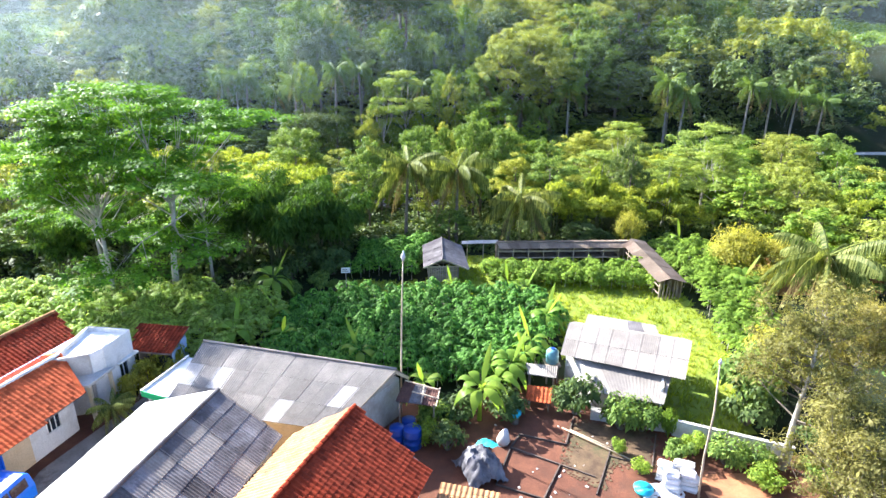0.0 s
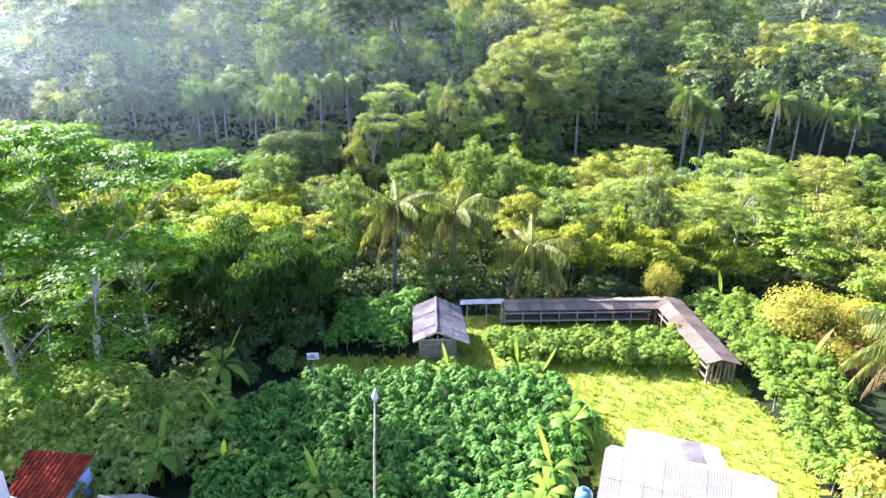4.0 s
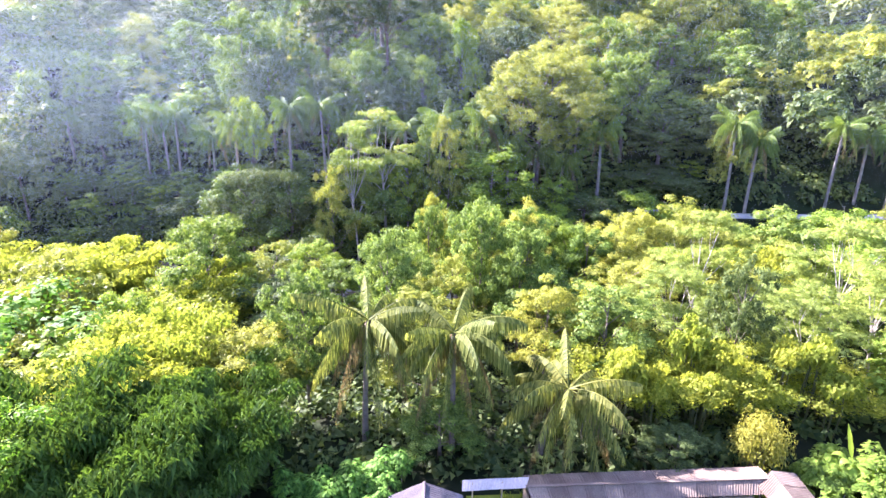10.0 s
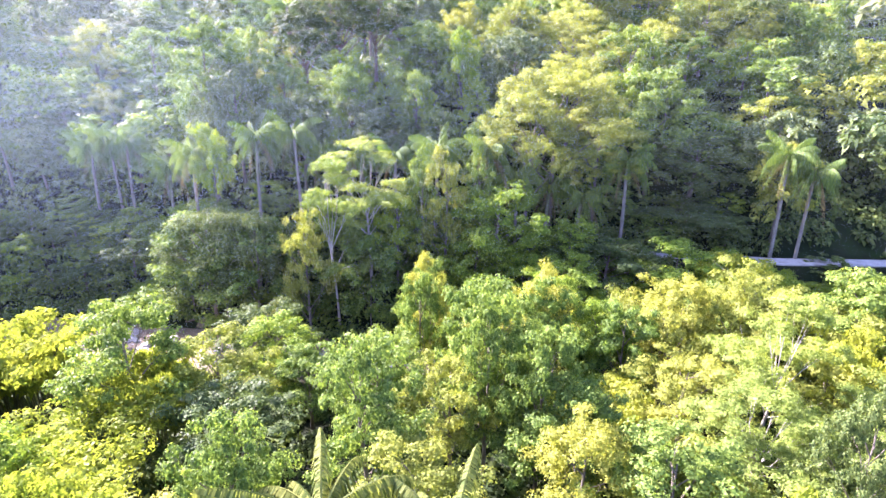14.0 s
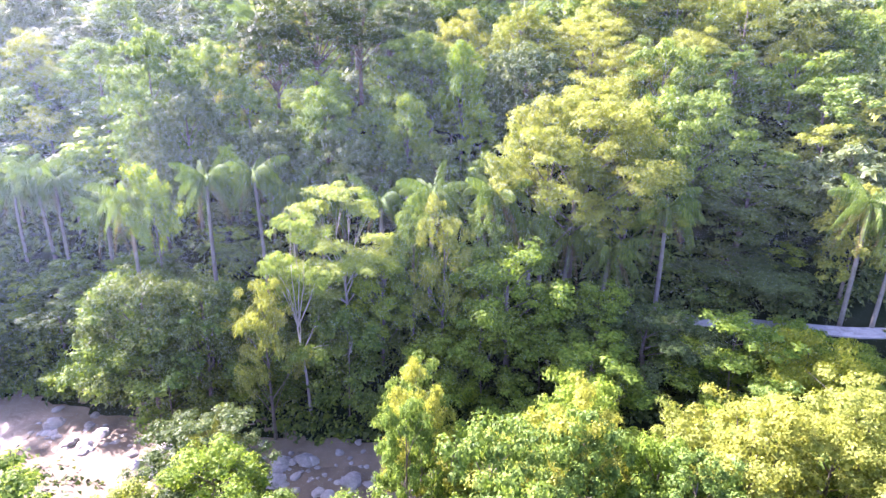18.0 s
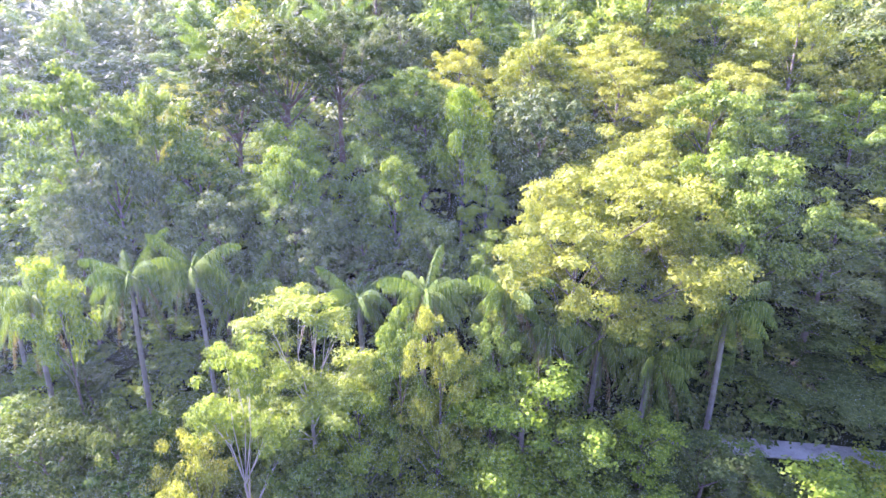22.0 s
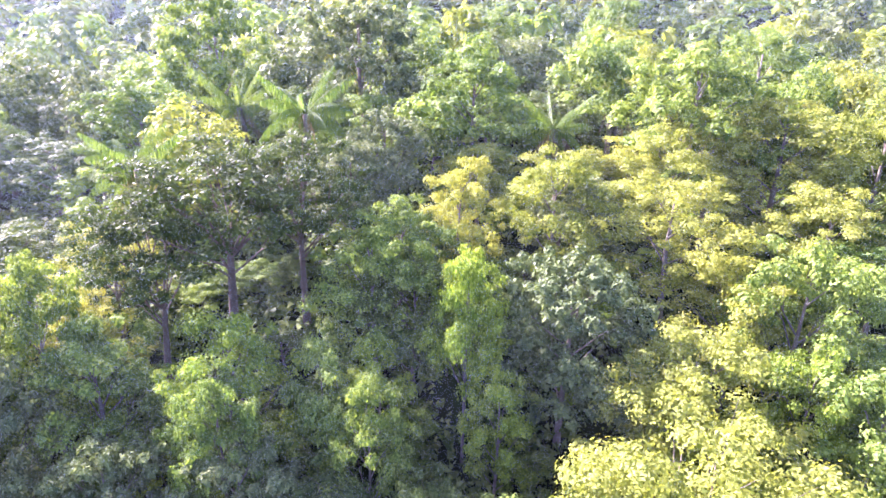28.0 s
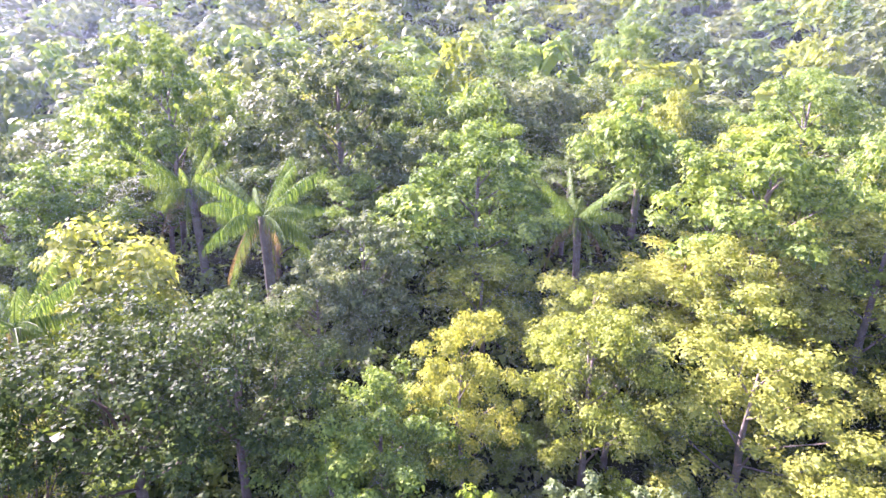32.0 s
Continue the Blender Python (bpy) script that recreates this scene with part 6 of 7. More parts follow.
sheet_roof(shed, ((10.35, 32.2, 2.35), (15.4, 29.9, 2.35), (14.3, 28.1, 1.75), (10.75, 29.5, 1.75)), 4, 1, ["asbestos"], 33, 6, amp=0.005, label="whitened lean-to roof sheet")
FS = [(10.9, 30.3), (14.5, 28.9), (16.2, 33.0), (12.0, 36.2), (10.0, 33.2)]
for k in range(5):
    wall_between(shed, FS[k], FS[(k + 1) % 5], 0, 2.3 if k else 1.7, 0.12, "plaster_grey" if k in (0, 4) else "wall_white")
gable(shed, (15.2, 30.6), (16.6, 34.6), (17.2, 32.5, 3.25), 2.3, "wood_old")
for s in np.linspace(0.08, 0.92, 7):
    a, b = Vector((14.55, 28.85, 1.7)), Vector((15.3, 30.3, 1.7))
    p = a.lerp(b, s)
    beam((p.x, p.y, 0), (p.x, p.y, 2.3), 0.07, 0.04, "wood_old" if int(s * 20) % 2 else "wood_pale", "plank", shed, up=(1, 0, 0))
ledge = thing("concrete_ledge", "low concrete ledge below the shed wall", "ledge")
wall_between(ledge, (10.6, 29.4), (15.0, 27.9), 0, 0.6, 0.5, "concrete")

# hut
hut = thing("hut", "small woven-bamboo hut with a grey corrugated gable roof", "hut")
H0, H1 = (2.85, 49.3, 2.5), (3.0, 54.9, 2.6)
sheet_roof(hut, (H1, H0, (1.15, 49.2, 1.75), (1.2, 54.8, 1.85)), 5, 2, ["hut_roof"], 41, 8)
sheet_roof(hut, (H0, H1, (4.95, 54.8, 1.75), (5.15, 49.1, 1.6)), 5, 2, ["hut_roof"], 42, 8)
ridge_cap(hut, (2.85, 49.28, 2.54), (3.0, 54.9, 2.64), "hut_roof", 0.07)
for a, b in ((H0, (1.12, 49.2, 1.7)), (H0, (5.18, 49.1, 1.55))):
    beam((a[0], a[1], a[2] - 0.06), (b[0], b[1], b[2]), 0.05, 0.12, "wood_pale", "barge_board", hut)
for x, y in ((1.6, 49.7), (4.25, 49.7), (1.6, 54.4), (4.5, 54.4)):
    beam((x, y, 0), (x, y, 1.9), 0.12, 0.12, "wood_old", "post", hut, up=(1, 0, 0))
beam((1.5, 49.65, 1.62), (4.35, 49.65, 1.62), 0.09, 0.1, "wood_pale", "tie_beam", hut)
for dx in (-0.55, 0.0, 0.55):
    beam((2.9 + dx * 0.35, 49.62, 1.65), (2.9 + dx * 1.3, 49.62, 2.2 if abs(dx) < 0.1 else 1.98), 0.05, 0.05, "wood_pale", "brace", hut)
# woven wall: strips laid over and under
for i in range(14):
    x = 1.68 + 2.5 * i / 13
    beam((x, 49.72 + 0.012 * (-1) ** i, 0.05), (x, 49.72 + 0.012 * (-1) ** i, 1.6), 0.11, 0.02, "bamboo_mat", "slat", hut, up=(0, 1, 0))
for j in range(9):
    beam((1.62, 49.69, 0.2 + 0.17 * j), (4.24, 49.69, 0.2 + 0.17 * j), 0.012, 0.06, "bamboo_mat", "weave_strip", hut)
for a, b in (((1.6, 54.4), (1.6, 49.75)), ((4.25, 49.75), (4.5, 54.4)), ((4.5, 54.4), (1.6, 54.4))):
    wall_between(hut, a, b, 0, 1.7, 0.06, "bamboo_mat")

# long poultry shed, back wing and side wing
coop = thing("poultry_shed", "long low L-shaped poultry shed with corrugated roofs", "shed")
sheet_roof(coop, ((21.8, 54.95, 1.98), (8.5, 55.0, 1.98), (8.5, 56.1, 1.75), (21.8, 56.1, 1.75)), 13, 1, ["coop_roof"], 51, 8)
sheet_roof(coop, ((8.5, 55.0, 1.98), (21.8, 54.95, 1.98), (21.4, 54.25, 1.58), (8.7, 54.25, 1.58)), 13, 1, ["coop_roof"], 52, 8)
sheet_roof(coop, ((5.1, 55.7, 1.95), (8.7, 55.7, 2.0), (8.4, 55.0, 1.9), (5.0, 55.0, 1.85)), 3, 1, ["asbestos_new"], 53, 8)
V0, V1 = (22.05, 55.3, 2.15), (21.9, 45.25, 2.1)
sheet_roof(coop, (V0, V1, (20.95, 45.4, 1.7), (21.0, 54.6, 1.8)), 10, 1, ["coop_roof"], 54, 8)
sheet_roof(coop, (V1, V0, (23.5, 55.4, 1.8), (23.3, 45.2, 1.7)), 10, 1, ["coop_roof"], 55, 8)
beam((8.4, 55.0, 2.02), (21.9, 54.95, 2.02), 0.16, 0.05, "coop_roof", "ridge_board", coop)
for k in range(9):
    x = 8.6 + 12.0 * k / 8
    beam((x, 54.5, 0), (x, 54.5, 1.66), 0.08, 0.08, "wood_pale", "post", coop, up=(1, 0, 0))
for z in (0.55, 1.25):
    beam((8.5, 54.45, z), (20.7, 54.4, z), 0.06, 0.1, "wood_pale", "rail", coop)
wall_between(coop, (8.5, 55.9), (22.0, 55.9), 0, 1.68, 0.06, "wood_old")
wall_between(coop, (8.5, 54.6), (8.5, 55.9), 0, 1.55, 0.06, "wood_old")
child("cage_floor", mesh_from("cage_floor", *box(8.5, 54.5, 0.5, 20.7, 55.85, 0.56), M["wood_old"]), coop)
for k in range(1, 8):
    x = 8.6 + 12.0 * k / 8
    wall_between(coop, (x, 54.6), (x, 55.8), 0.5, 1.4, 0.04, "wood_old", name="partition")
for k in range(8):
    y = 45.6 + 9.0 * k / 7
    for x in (21.2, 23.1):
        beam((x, y, 0), (x, y, 1.75), 0.08, 0.08, "wood_pale" if x < 22 else "wood_old", "post", coop, up=(1, 0, 0))
for z in (0.55, 1.2):
    beam((21.15, 45.6, z), (21.15, 54.6, z), 0.06, 0.1, "wood_old", "rail", coop)
for k in range(7):
    x = 21.3 + 0.29 * k
    beam((x, 45.6, 0.0), (x + 0.05 * (-1) ** k, 45.6, 1.75), 0.1, 0.03, "wood_old", "plank", coop, up=(0, 1, 0))
wall_between(coop, (23.1, 45.7), (23.2, 55.0), 0, 1.6, 0.05, "wood_old")
for x in (5.6, 7.2):
    beam((x, 55.4, 0), (x, 55.4, 2.0), 0.07, 0.07, "wood_pale", "post", coop, up=(1, 0, 0))

# sign board among the cassava
sign = thing("sign_board", "small white sign board on a thin post", "sign", m=pose(-5.2, 44.4, 0, 0, 0, 4))
beam((0, 0.03, 0), (0, 0.03, 3.5), 0.06, 0.06, "wood_old", "post", sign, up=(1, 0, 0))
child("board", mesh_from("board", *box(-0.36, -0.02, 3.3, 0.36, 0.01, 3.75), M["plastic_white"]), sign)
for j in range(2):
    child("text_bar", mesh_from("text_bar", *box(-0.26, -0.026, 3.42 + 0.14 * j, 0.22 - 0.1 * j, -0.021, 3.48 + 0.14 * j), M["rubber"]), sign)

# poles
pole_a = thing("bamboo_pole", "tall bamboo pole with a pale tufted tip", "pole")
child("cane", mesh_from("cane", *tube([(-0.65, 29.9, 0), (-0.6, 29.9, 4), (-0.5, 30.0, 8), (-0.42, 30.0, 10.1)], [0.06, 0.05, 0.04, 0.03], 7), M["wood_pale"], True), pole_a)
child("tuft", mesh_from("tuft", *tube([(-0.42, 30.0, 9.9), (-0.42, 30.0, 10.15), (-0.4, 30.0, 10.5)], [0.04, 0.13, 0.02], 8), M["plastic_white"], True), pole_a)
pole_b = thing("bamboo_pole", "pale crooked bamboo pole standing in the yard", "pole")
child("cane", mesh_from("cane", *tube([(14.1, 22.7, -0.2), (14.0, 22.75, 2.5), (14.1, 22.8, 5), (13.95, 22.85, 7.6)], [0.06, 0.055, 0.045, 0.035], 7), M["wood_pale"], True), pole_b)
child("tip", mesh_from("tip", *tube([(13.95, 22.85, 7.5), (13.95, 22.85, 7.65), (13.95, 22.86, 7.8)], [0.04, 0.09, 0.03], 8), M["plastic_white"], True), pole_b)

# low wall
low = thing("garden_wall", "low whitewashed garden wall along the grass", "wall", kind="structure")
wall_between(low, (14.8, 27.6), (20.2, 25.0), 0, 1.0, 0.15, "wall_white")
wall_between(low, (14.75, 27.6), (20.25, 24.97), 1.0, 1.06, 0.22, "concrete", name="coping")


# garden beds with plank edges
def bed_edge(x0, y0, x1, y1):
    beam((x0, y0, 0.07), (x1, y1, 0.07), 0.07, 0.12, "wood_dark", "bed_edge", beds)


beds = thing("garden_beds", "bare brown garden beds edged with planks", "garden bed", kind="structure")
bed_edge(5.4, 26.8, 7.8, 25.3)
bed_edge(5.4, 26.8, 4.2, 24.0)
bed_edge(4.2, 24.0, 6.4, 22.9)
bed_edge(7.8, 25.3, 6.4, 22.9)
bed_edge(7.8, 25.3, 9.4, 24.3)
bed_edge(10.6, 25.9, 9.1, 23.1)
bed_edge(6.1, 27.9, 8.5, 26.9)
bed_edge(8.5, 26.9, 9.6, 29.4)
bed_edge(10.6, 25.9, 12.6, 24.9)
bed_edge(13.9, 27.6, 12.6, 24.9)
bed_edge(5.4, 26.8, 6.1, 27.9)
bed_edge(10.6, 25.9, 11.4, 27.6)
patch("leaf_litter", "dry leaf litter over the garden beds", "litter", M["litter"], [(8.6, 26.9), (9.8, 29.2), (13.9, 27.7), (12.6, 24.9), (10.7, 25.4), (9.4, 23.4), (7.9, 25.2)], 0.05, 0.12, 0.22, 8)
for x0, y0, x1, y1 in ((8.6, 28.2, 11.9, 25.2), (9.0, 28.0, 11.4, 25.9)):
    ln = thing("bamboo_cane", "cut bamboo cane lying on the garden beds", "cane", "loose canes")
    child("cane", mesh_from("cane", *tube([(x0, y0, 0.22), ((x0 + x1) / 2, (y0 + y1) / 2, 0.2), (x1, y1, 0.16)], [0.045, 0.04, 0.03], 6), M["wood_pale"], True), ln)


def scraps(seed, n, area, mat, name, label):
    """Small flat rubbish scattered on the earth."""
    rg = np.random.default_rng(seed)
    for k in range(n):
        x, y = rg.uniform(area[0], area[2]), rg.uniform(area[1], area[3])
        s = rg.uniform(0.03, 0.09)
        v, f = box(-s, -s * 0.6, 0, s, s * 0.6, s * 0.35, s * 0.15)
        ob = new(name, mesh_from(name, v + rg.normal(0, s * 0.12, v.shape), f, M[mat]))
        ob.matrix_basis = pose(x, y, 0.03, rg.uniform(-10, 10), rg.uniform(-10, 10), rg.uniform(0, 360))
        tagged(ob, label, "litter", "scraps in the yard")


scraps(81, 24, (4.6, 23.0, 11.5, 30.0), "plaster_grey", "scrap", "crumpled pale scrap lying on the earth")
scraps(82, 90, (8.2, 24.5, 13.0, 28.4), "litter", "scrap", "dry brown husk lying on the earth")

# tarpaulin heap
rg = np.random.default_rng(91)
v, f = sheet_grid(np.linspace(-1.3, 1.3, 22), np.linspace(-1.4, 1.4, 22), lambda X, Y: 1.25 * np.exp(-(0.62 * X ** 2 + 0.55 * Y ** 2) ** 2) + 0.13 * np.sin(6 * X + 3 * Y) * np.cos(4 * Y - X) * np.exp(-0.5 * (X ** 2 + Y ** 2)))
heap = new("tarpaulin", mesh_from("tarpaulin", v + rg.normal(0, 0.06, v.shape), f, M["tarp_grey"], True))
heap.matrix_basis = pose(3.5, 25.1, 0.0, 0, 0, 20) @ Matrix.Diagonal((0.8, 0.9, 1.0, 1))
tagged(heap, "heap under a crumpled grey plastic tarpaulin", "tarpaulin")
v, f = sheet_grid(np.linspace(-0.5, 0.5, 12), np.linspace(-0.4, 0.4, 10), lambda X, Y: 0.12 * np.sin(5 * X + 4 * Y) - 0.5 * X ** 2)
cover = new("tarpaulin", mesh_from("tarpaulin", v + rg.normal(0, 0.02, v.shape), f, M["tarp_cyan"], True))
cover.matrix_basis = pose(3.95, 25.75, 1.25, -12, 18, 25)
tagged(cover, "turquoise plastic sheet lying on the heap", "tarpaulin")
sack = new("sack", mesh_from("sack", *tube([(5.0, 27.2, 0), (5.02, 27.2, 0.25), (5.1, 27.3, 0.55), (5.2, 27.4, 0.85)], [0.3, 0.4, 0.3, 0.1], 9), M["plaster_grey"], True))
tagged(sack, "pale bulging sack standing in the yard", "sack")
basin = new("basin", mesh_from("basin", *tube([(6.0, 29.0, 0.5), (6.0, 29.0, 0.62), (6.0, 29.0, 0.8)], [0.22, 0.3, 0.36], 12), M["tarp_cyan"], True))
tagged(basin, "small turquoise plastic basin on a stump", "basin")
stump = tagged(new("stump", mesh_from("stump", *tube([(6.0, 29.0, -0.1), (6.0, 29.0, 0.5)], [0.22, 0.18], 8), M["bark"], True)), "short wooden stump in the yard", "stump")


def drum(x, y, r, h, mat, label, lid=True):
    ob = thing("barrel", label, "barrel", "barrels", m=pose(x, y, 0))
    zs = (0, 0.03, h * 0.3, h * 0.33, h * 0.36, h * 0.63, h * 0.66, h * 0.69, h - 0.03, h)
    rs = (r * 0.94, r, r, r * 1.05, r, r, r * 1.05, r, r, r * 0.93)
    child("body", mesh_from("body", *tube([(0, 0, z) for z in zs], rs, 16), M[mat], True), ob)
    if lid:
        child("lid", mesh_from("lid", *tube([(0, 0, h), (0, 0, h + 0.05)], [r * 0.8, r * 0.78], 14), M["plastic_white"]), ob, "white lid")
    return ob


drum(-0.85, 27.5, 0.42, 1.1, "plastic_blue", "blue plastic barrel behind the tiled house", False)
drum(0.0, 27.2, 0.5, 1.2, "plastic_blue", "large blue plastic barrel behind the tiled house", False)
drum(-0.2, 28.3, 0.4, 1.0, "plastic_blue", "blue plastic barrel behind the tiled house", False)

awning = thing("rubbish_shelter", "ramshackle dark shelter with a broken roof frame", "shelter")
sheet_roof(awning, ((-0.4, 29.8, 2.6), (1.5, 29.1, 2.3), (1.2, 27.9, 2.1), (-0.9, 28.2, 2.3)), 3, 1, ["rust", "asbestos_dark"], 95, 5)
for a, b in (((-0.4, 29.6, 2.7), (1.6, 29.0, 2.4)), ((0.0, 28.7, 2.55), (1.5, 28.3, 2.3)), ((1.6, 29.2, 2.4), (1.3, 27.8, 2.15)), ((0.7, 29.3, 2.6), (0.5, 28.0, 2.3))):
    beam(a, b, 0.06, 0.06, "wood_pale", "rafter", awning)
for x, y in ((1.5, 29.1), (1.2, 27.9), (-0.7, 28.2)):
    beam((x, y, 0), (x, y, 2.2), 0.08, 0.08, "wood_old", "post", awning, up=(1, 0, 0))

# water tank on a stand
stand = thing("tank_stand", "wooden stand carrying a water tank", "stand")
for x in (8.75, 9.45):
    for y in (33.1, 33.8):
        beam((x, y, 0), (x, y, 1.3), 0.09, 0.09, "wood_old", "leg", stand, up=(1, 0, 0))
child("platform", mesh_from("platform", *box(8.6, 32.95, 1.3, 9.6, 33.95, 1.38), M["wood_old"]), stand)
tank = thing("water_tank", "pale turquoise plastic water tank", "water tank", m=pose(9.1, 33.45, 1.38))
zs, rs = (0, 0.05, 0.4, 0.43, 0.46, 0.8, 0.95, 1.0), (0.36, 0.4, 0.4, 0.42, 0.4, 0.4, 0.28, 0.12)
child("body", mesh_from("body", *tube([(0, 0, z) for z in zs], rs, 16), M["plastic_tank"], True), tank)
child("cap", mesh_from("cap", *tube([(0, 0, 1.0), (0, 0, 1.06)], [0.13, 0.12], 12), M["plastic_blue"]), tank)

# small tiled and sheeted lean-tos by the shed and at the yard's edge
lean = thing("tiled_shelter", "small shelter with a patch of orange roof tiles", "shelter")
tile_roof(lean, ((7.1, 31.2, 1.15), (8.5, 30.8, 1.15), (8.3, 29.9, 0.8), (6.9, 30.3, 0.8)), "tile_bright", 60, seed=28)
for x, y in ((7.1, 30.4), (8.2, 30.1), (8.3, 30.7), (7.2, 31.0)):
    beam((x, y, 0), (x, y, 0.85), 0.08, 0.08, "wood_old", "post", lean, up=(1, 0, 0))
lean2 = thing("sheet_shelter", "low shelter under pale broken roof sheets", "shelter")
sheet_roof(lean2, ((7.3, 32.9, 1.7), (9.2, 32.4, 1.7), (8.9, 31.4, 1.5), (7.2, 31.9, 1.5)), 3, 1, ["asbestos_new", "asbestos"], 96, 5)
for x, y in ((7.4, 32.0), (8.8, 31.6), (9.0, 32.3), (7.5, 32.7)):
    beam((x, y, 0), (x, y, 1.5), 0.08, 0.08, "wood_old", "post", lean2, up=(1, 0, 0))
lean3 = thing("tiled_shelter", "tiled porch roof at the edge of the yard", "shelter")
tile_roof(lean3, ((1.3, 22.0, 2.1), (3.9, 21.2, 2.1), (3.2, 19.2, 1.6), (0.7, 20.0, 1.6)), "tile_orange_and_sun", 90, seed=29)
for x, y in ((1.0, 20.3), (3.1, 19.6), (3.7, 21.1), (1.5, 21.7)):
    beam((x, y, 0), (x, y, 1.7), 0.1, 0.1, "wood_old", "post", lean3, up=(1, 0, 0))


# pale sacks and sheets heaped in the yard
def sack_pile(x, y, n, seed):
    rg = np.random.default_rng(seed)
    for k in range(n):
        lv, row = k // 4, k % 4
        w, d, h = rg.uniform(0.75, 0.95), rg.uniform(0.5, 0.6), 0.26
        v, f = box(-w / 2, -d / 2, 0, w / 2, d / 2, h, 0.1)
        ob = new("sack", mesh_from("sack", v + rg.normal(0, 0.02, v.shape), f, M["plastic_white"], False))
        ob.matrix_basis = pose(x + (row % 2 - 0.5) * 0.85 + rg.normal(0, 0.05), y + (row // 2 - 0.5) * 0.62 + rg.normal(0, 0.05), 0.04 + lv * 0.27, 0, 0, -25 + rg.normal(0, 5))
        tagged(ob, "full white plastic sack stacked in the yard", "sack", "stacked sacks")


sack_pile(13.4, 23.7, 16, 101)
tub = new("tub", mesh_from("tub", *tube([(11.5, 23.2, 0.02), (11.5, 23.2, 0.15), (11.5, 23.2, 0.3), (11.5, 23.2, 0.22)], [0.38, 0.45, 0.5, 0.4], 16), M["tarp_cyan"], True))
tagged(tub, "round turquoise washing tub on the ground", "tub")
v, f = sheet_grid(np.linspace(-1.0, 1.0, 14), np.linspace(-0.7, 0.7, 10), lambda X, Y: 0.1 + 0.08 * np.sin(4 * X + 3 * Y))
cloth = new("plastic_sheet", mesh_from("plastic_sheet", v + rg.normal(0, 0.03, v.shape), f, M["plastic_white"], True))
cloth.matrix_basis = pose(12.4, 22.9, 0.0, 0, 0, -20)
tagged(cloth, "white plastic sheet spread on the ground", "sheet")


# blue minivan in the lane
def minivan(x, y, turn):
    van = thing("minivan", "bright blue parked minivan", "minivan", m=pose(x, y, 0.05, 0, 0, turn))
    prof = [(-1.95, 0.35), (-1.95, 0.95), (-1.75, 1.05), (-1.25, 1.65), (-1.0, 1.78), (1.6, 1.80), (1.85, 1.65), (1.95, 1.0), (1.95, 0.35)]
    n = len(prof)
    v = []
    for s in (-1, 1):
        v += [(px_, s * (0.78 if z < 1.1 else 0.78 - 0.14 * (z - 1.1) / 0.7), z) for px_, z in prof]
    f = [tuple(range(n - 1, -1, -1)), tuple(range(n, 2 * n))] + [(i, (i + 1) % n, n + (i + 1) % n, n + i) for i in range(n)]
    child("body", mesh_from("body", np.array(v), f, M["paint_blue"]), van)
    for s in (-1, 1):
        for a, b in ((-1.1, -0.35), (-0.25, 0.6), (0.7, 1.6)):
            q = [(a + (0.2 if a < -1 else 0), s * 0.715, 1.58), (b, s * 0.715, 1.58), (b, s * 0.792, 1.12), (a - (0.12 if a < -1 else 0), s * 0.792, 1.12)]
            child("window", mesh_from("window", np.array(q + [(p, y_ - s * 0.03, z) for p, y_, z in q]), [(0, 1, 2, 3), (7, 6, 5, 4), (0, 4, 5, 1), (1, 5, 6, 2), (2, 6, 7, 3), (3, 7, 4, 0)], M["glass_dark"]), van)
    q = [(-1.72, -0.62, 1.13), (-1.72, 0.62, 1.13), (-1.31, 0.55, 1.6), (-1.31, -0.55, 1.6)]
    child("windscreen", mesh_from("windscreen", np.array(q + [(p - 0.02, y_, z + 0.02) for p, y_, z in q]), [(3, 2, 1, 0), (4, 5, 6, 7)] + [(i, (i + 1) % 4, (i + 1) % 4 + 4, i + 4) for i in range(4)], M["glass_dark"]), van)
    for wx in (-1.25, 1.25):
        for s in (-1, 1):
            wh = child("wheel", mesh_from("wheel", *tube([(wx, s * 0.66, 0.28), (wx, s * 0.82, 0.28)], [0.28, 0.28], 16), M["rubber"]), van)
            child("rim", mesh_from("rim", *tube([(wx, s * 0.81, 0.28), (wx, s * 0.835, 0.28)], [0.16, 0.14], 12), M["plastic_white"]), wh)
    for s in (-1, 1):
        child("headlight", mesh_from("headlight", *box(-1.98, s * 0.6 - 0.1, 0.7, -1.94, s * 0.6 + 0.1, 0.86), M["plastic_white"]), van)
    child("bumper", mesh_from("bumper", *box(-2.03, -0.75, 0.33, -1.93, 0.75, 0.52, 0.03), M["rubber"]), van)


minivan(-19.25, 22.2, 78)

# ---- river stones and road ----
STONES = []
for k in range(6):
    bm = bmesh.new()
    bmesh.ops.create_icosphere(bm, subdivisions=2, radius=0.5)
    for vv in bm.verts:
        d = noise.noise(vv.co * 2.2 + Vector((k * 7, 0, 0))) * 0.28
        vv.co = vv.co * (1 + d)
        vv.co.z *= 0.62
    me = bpy.data.meshes.new("stone")
    bm.to_mesh(me)
    bm.free()
    me.materials.append(M["stone"])
    STONES.append(me)
rg = np.random.default_rng(111)
made = 0
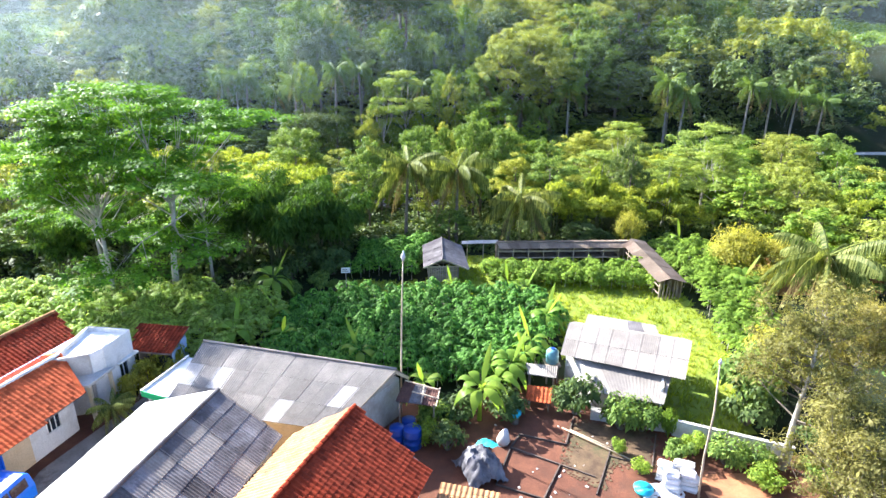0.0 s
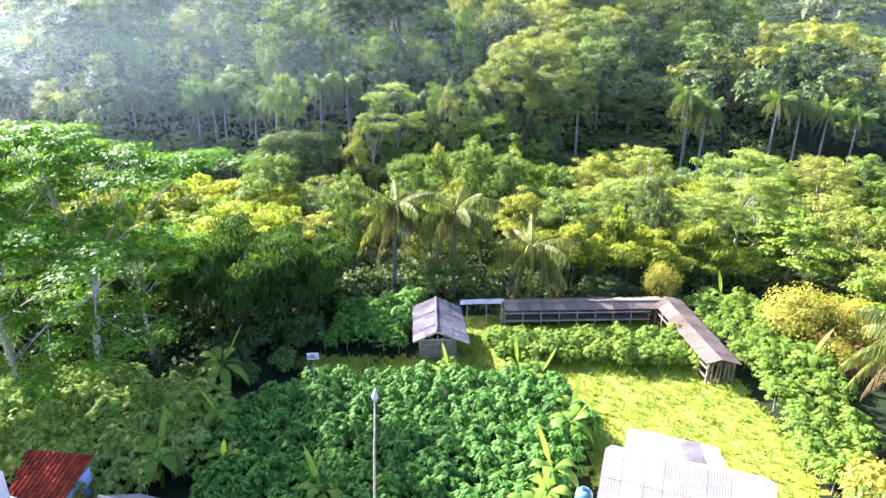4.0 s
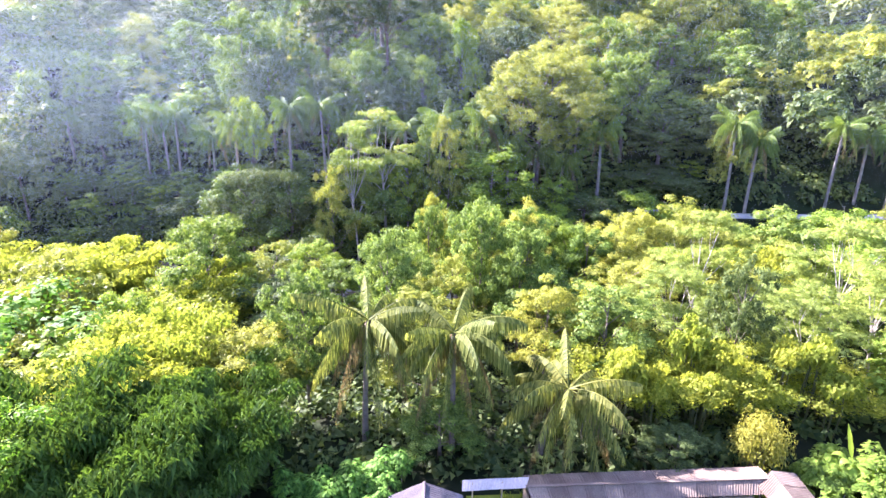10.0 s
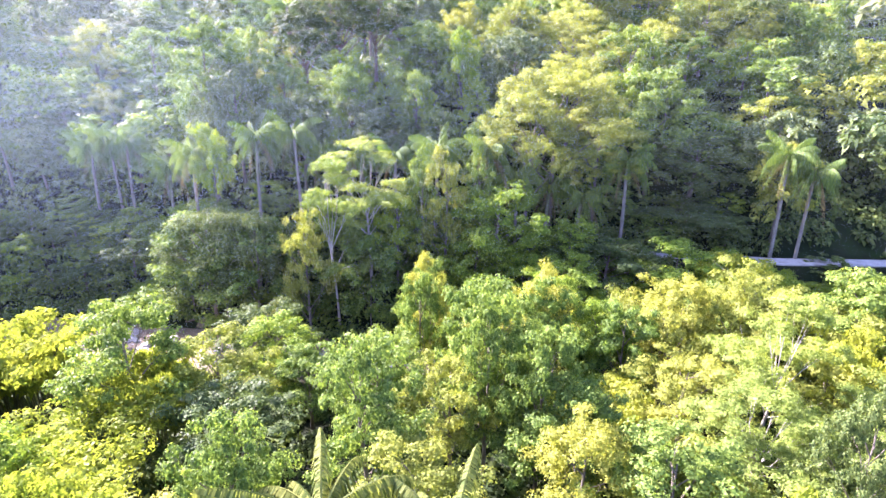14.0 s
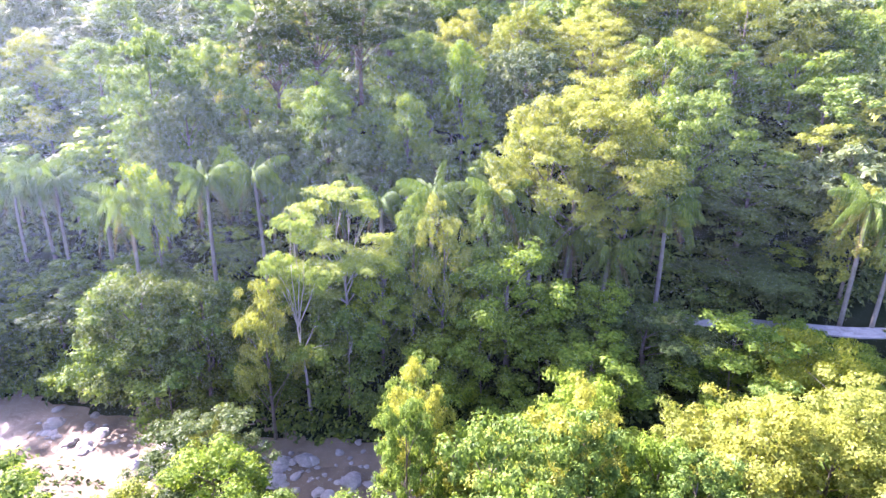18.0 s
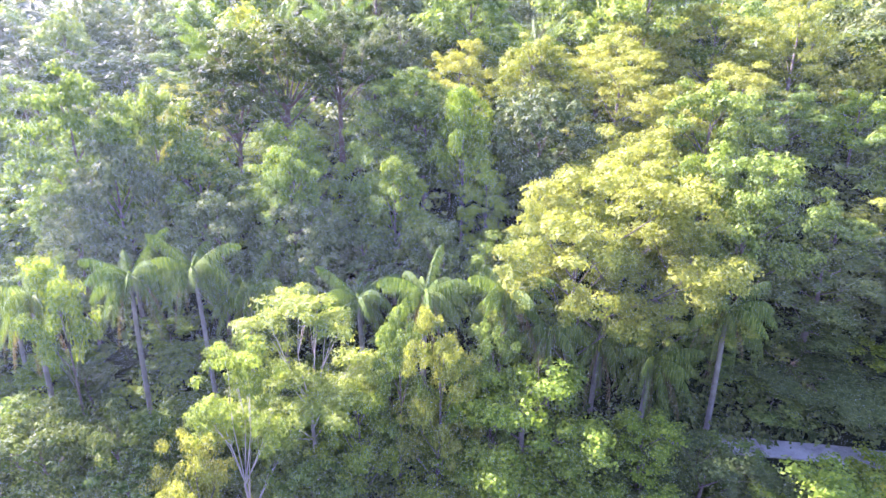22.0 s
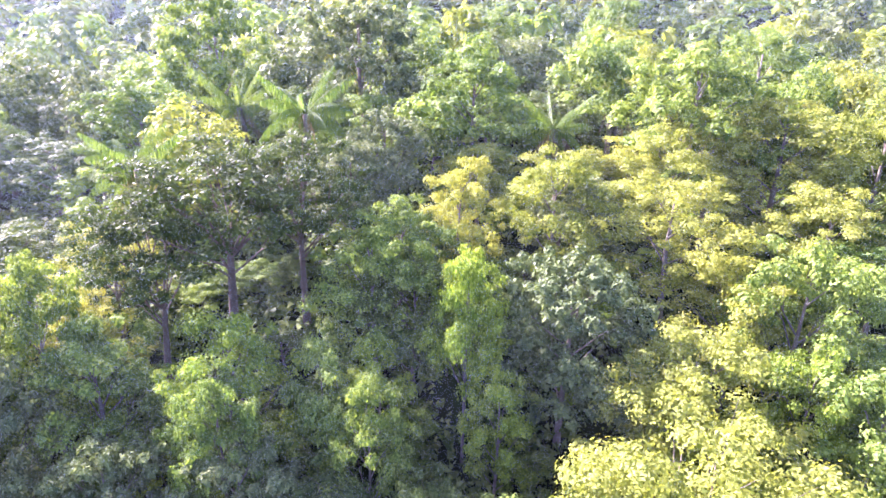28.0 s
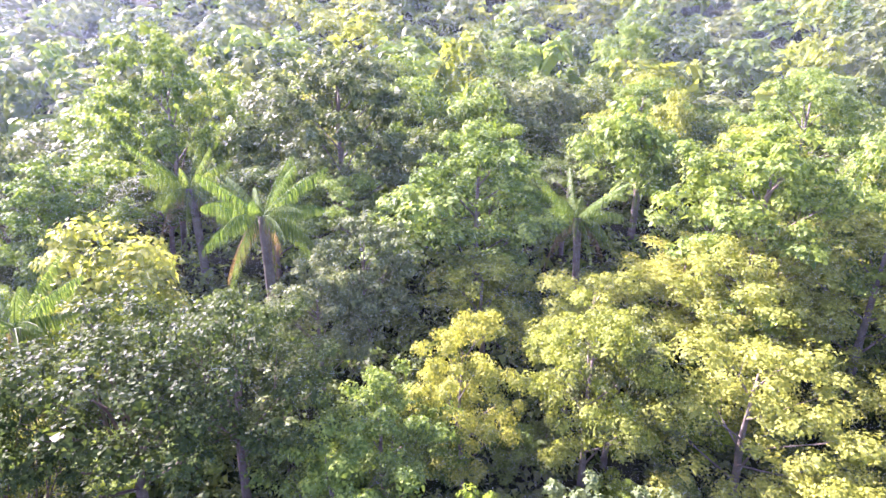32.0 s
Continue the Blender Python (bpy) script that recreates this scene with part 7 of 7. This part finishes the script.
while made < 230:
    x, u = rg.uniform(-30, 8), rg.normal(0, 0.5)
    y = 97.6 + 0.95 * float(bend(x)) + u * 3.2
    s = min(1.9, 0.3 + rg.exponential(0.35))
    ob = new("river_stone", STONES[rg.integers(6)])
    ob.matrix_basis = pose(x, y, max(float(ground_z(x, y)) + 0.6, -6.55) + 0.05 * s, rg.uniform(-15, 15), rg.uniform(-15, 15), rg.uniform(0, 360)) @ Matrix.Diagonal((s * rg.uniform(0.8, 1.3), s, s * rg.uniform(0.7, 1.0), 1))
    tagged(ob, "pale rounded boulder in the shallow river", "stone", "river stones")
    made += 1

road = thing("road", "pale concrete lane along the foot of the hill", "road", kind="structure")
pv, pf, bv = [], [], []
for k in range(len(road_pts) * 6 - 5):
    s = k / 6
    i = min(int(s), len(road_pts) - 2)
    (ax, ay), (bx, by) = road_pts[i], road_pts[i + 1]
    t = s - i
    x, y = ax + (bx - ax) * t, ay + (by - ay) * t
    d = Vector((bx - ax, by - ay)).normalized()
    for w, z in ((-1.0, 0), (1.0, 0), (1.0, -0.14), (-1.0, -0.14)):
        pv.append((x - d.y * w, y + d.x * w, ROAD_Z + z))
    for w, z in ((-1.05, -0.14), (1.05, -0.14), (1.3, -3.4), (-2.6, -3.4)):
        bv.append((x - d.y * w, y + d.x * w, ROAD_Z + z))
for k in range(len(road_pts) * 6 - 6):
    pf += [(4 * k + a, 4 * k + 4 + a, 4 * k + 4 + (a + 1) % 4, 4 * k + (a + 1) % 4) for a in range(4)]
child("slab", mesh_from("slab", np.array(pv), [q[::-1] for q in pf], M["concrete"]), road)
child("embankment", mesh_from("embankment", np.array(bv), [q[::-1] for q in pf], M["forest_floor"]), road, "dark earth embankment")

# ---- imitated haze: hair-thin solid ribbons in depth layers, wider towards the sun ----

def haze_ribbon_layer(y, x0, x1, top, thick, step, rng):
    """Ribbons of one depth of imitated haze, from the ground to height top; thick is how much of the view they fill on
    the sunny side and the other.
    """
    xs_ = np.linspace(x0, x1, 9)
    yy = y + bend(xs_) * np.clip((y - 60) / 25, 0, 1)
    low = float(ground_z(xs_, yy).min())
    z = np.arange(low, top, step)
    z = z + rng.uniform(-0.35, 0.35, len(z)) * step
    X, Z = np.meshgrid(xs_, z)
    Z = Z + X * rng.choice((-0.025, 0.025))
    # Ribbons widen to the left and upwards, imitating sun glow in haze.
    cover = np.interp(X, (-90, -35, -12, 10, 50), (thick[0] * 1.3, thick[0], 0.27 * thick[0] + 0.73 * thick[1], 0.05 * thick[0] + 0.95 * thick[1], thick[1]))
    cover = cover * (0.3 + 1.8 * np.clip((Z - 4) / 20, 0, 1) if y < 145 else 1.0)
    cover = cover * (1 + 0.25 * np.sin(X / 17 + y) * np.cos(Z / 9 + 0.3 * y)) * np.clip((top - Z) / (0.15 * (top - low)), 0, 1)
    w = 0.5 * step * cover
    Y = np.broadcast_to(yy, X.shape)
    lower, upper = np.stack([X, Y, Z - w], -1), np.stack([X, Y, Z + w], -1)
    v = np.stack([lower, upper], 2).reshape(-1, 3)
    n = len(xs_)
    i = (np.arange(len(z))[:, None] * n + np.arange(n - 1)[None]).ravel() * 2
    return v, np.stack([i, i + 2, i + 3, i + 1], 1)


haze_rng = np.random.default_rng(77)
haze_v, haze_f, haze_n = [], [], 0
HAZE_LAYERS = ((86, -80, 70, 23, (0.034, 0.002), 0.014), (95, -90, 80, 26, (0.038, 0.003), 0.014), (103, -100, 90, 29, (0.036, 0.0035), 0.014), (111, -110, 95, 32, (0.020, 0.003), 0.016),
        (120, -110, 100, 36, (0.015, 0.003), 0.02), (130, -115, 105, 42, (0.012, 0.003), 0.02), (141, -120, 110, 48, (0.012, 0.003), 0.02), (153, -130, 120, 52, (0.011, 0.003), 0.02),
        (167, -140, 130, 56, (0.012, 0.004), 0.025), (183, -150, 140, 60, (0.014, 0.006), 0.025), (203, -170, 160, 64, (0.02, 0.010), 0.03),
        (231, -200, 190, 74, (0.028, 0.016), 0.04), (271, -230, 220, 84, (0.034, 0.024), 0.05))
for y, x0, x1, top, thick, step in HAZE_LAYERS:
    v, f = haze_ribbon_layer(y, x0, x1, top, thick, step, haze_rng)
    haze_v.append(v)
    haze_f.append(f + haze_n)
    haze_n += len(v)
mist = tagged(new("haze_ribbons", mesh_from("haze_ribbons", np.concatenate(haze_v), np.concatenate(haze_f), M["mist"])), "hair-thin bluish-white ribbons imitating haze before the wooded hill", "mist", kind="stuff")
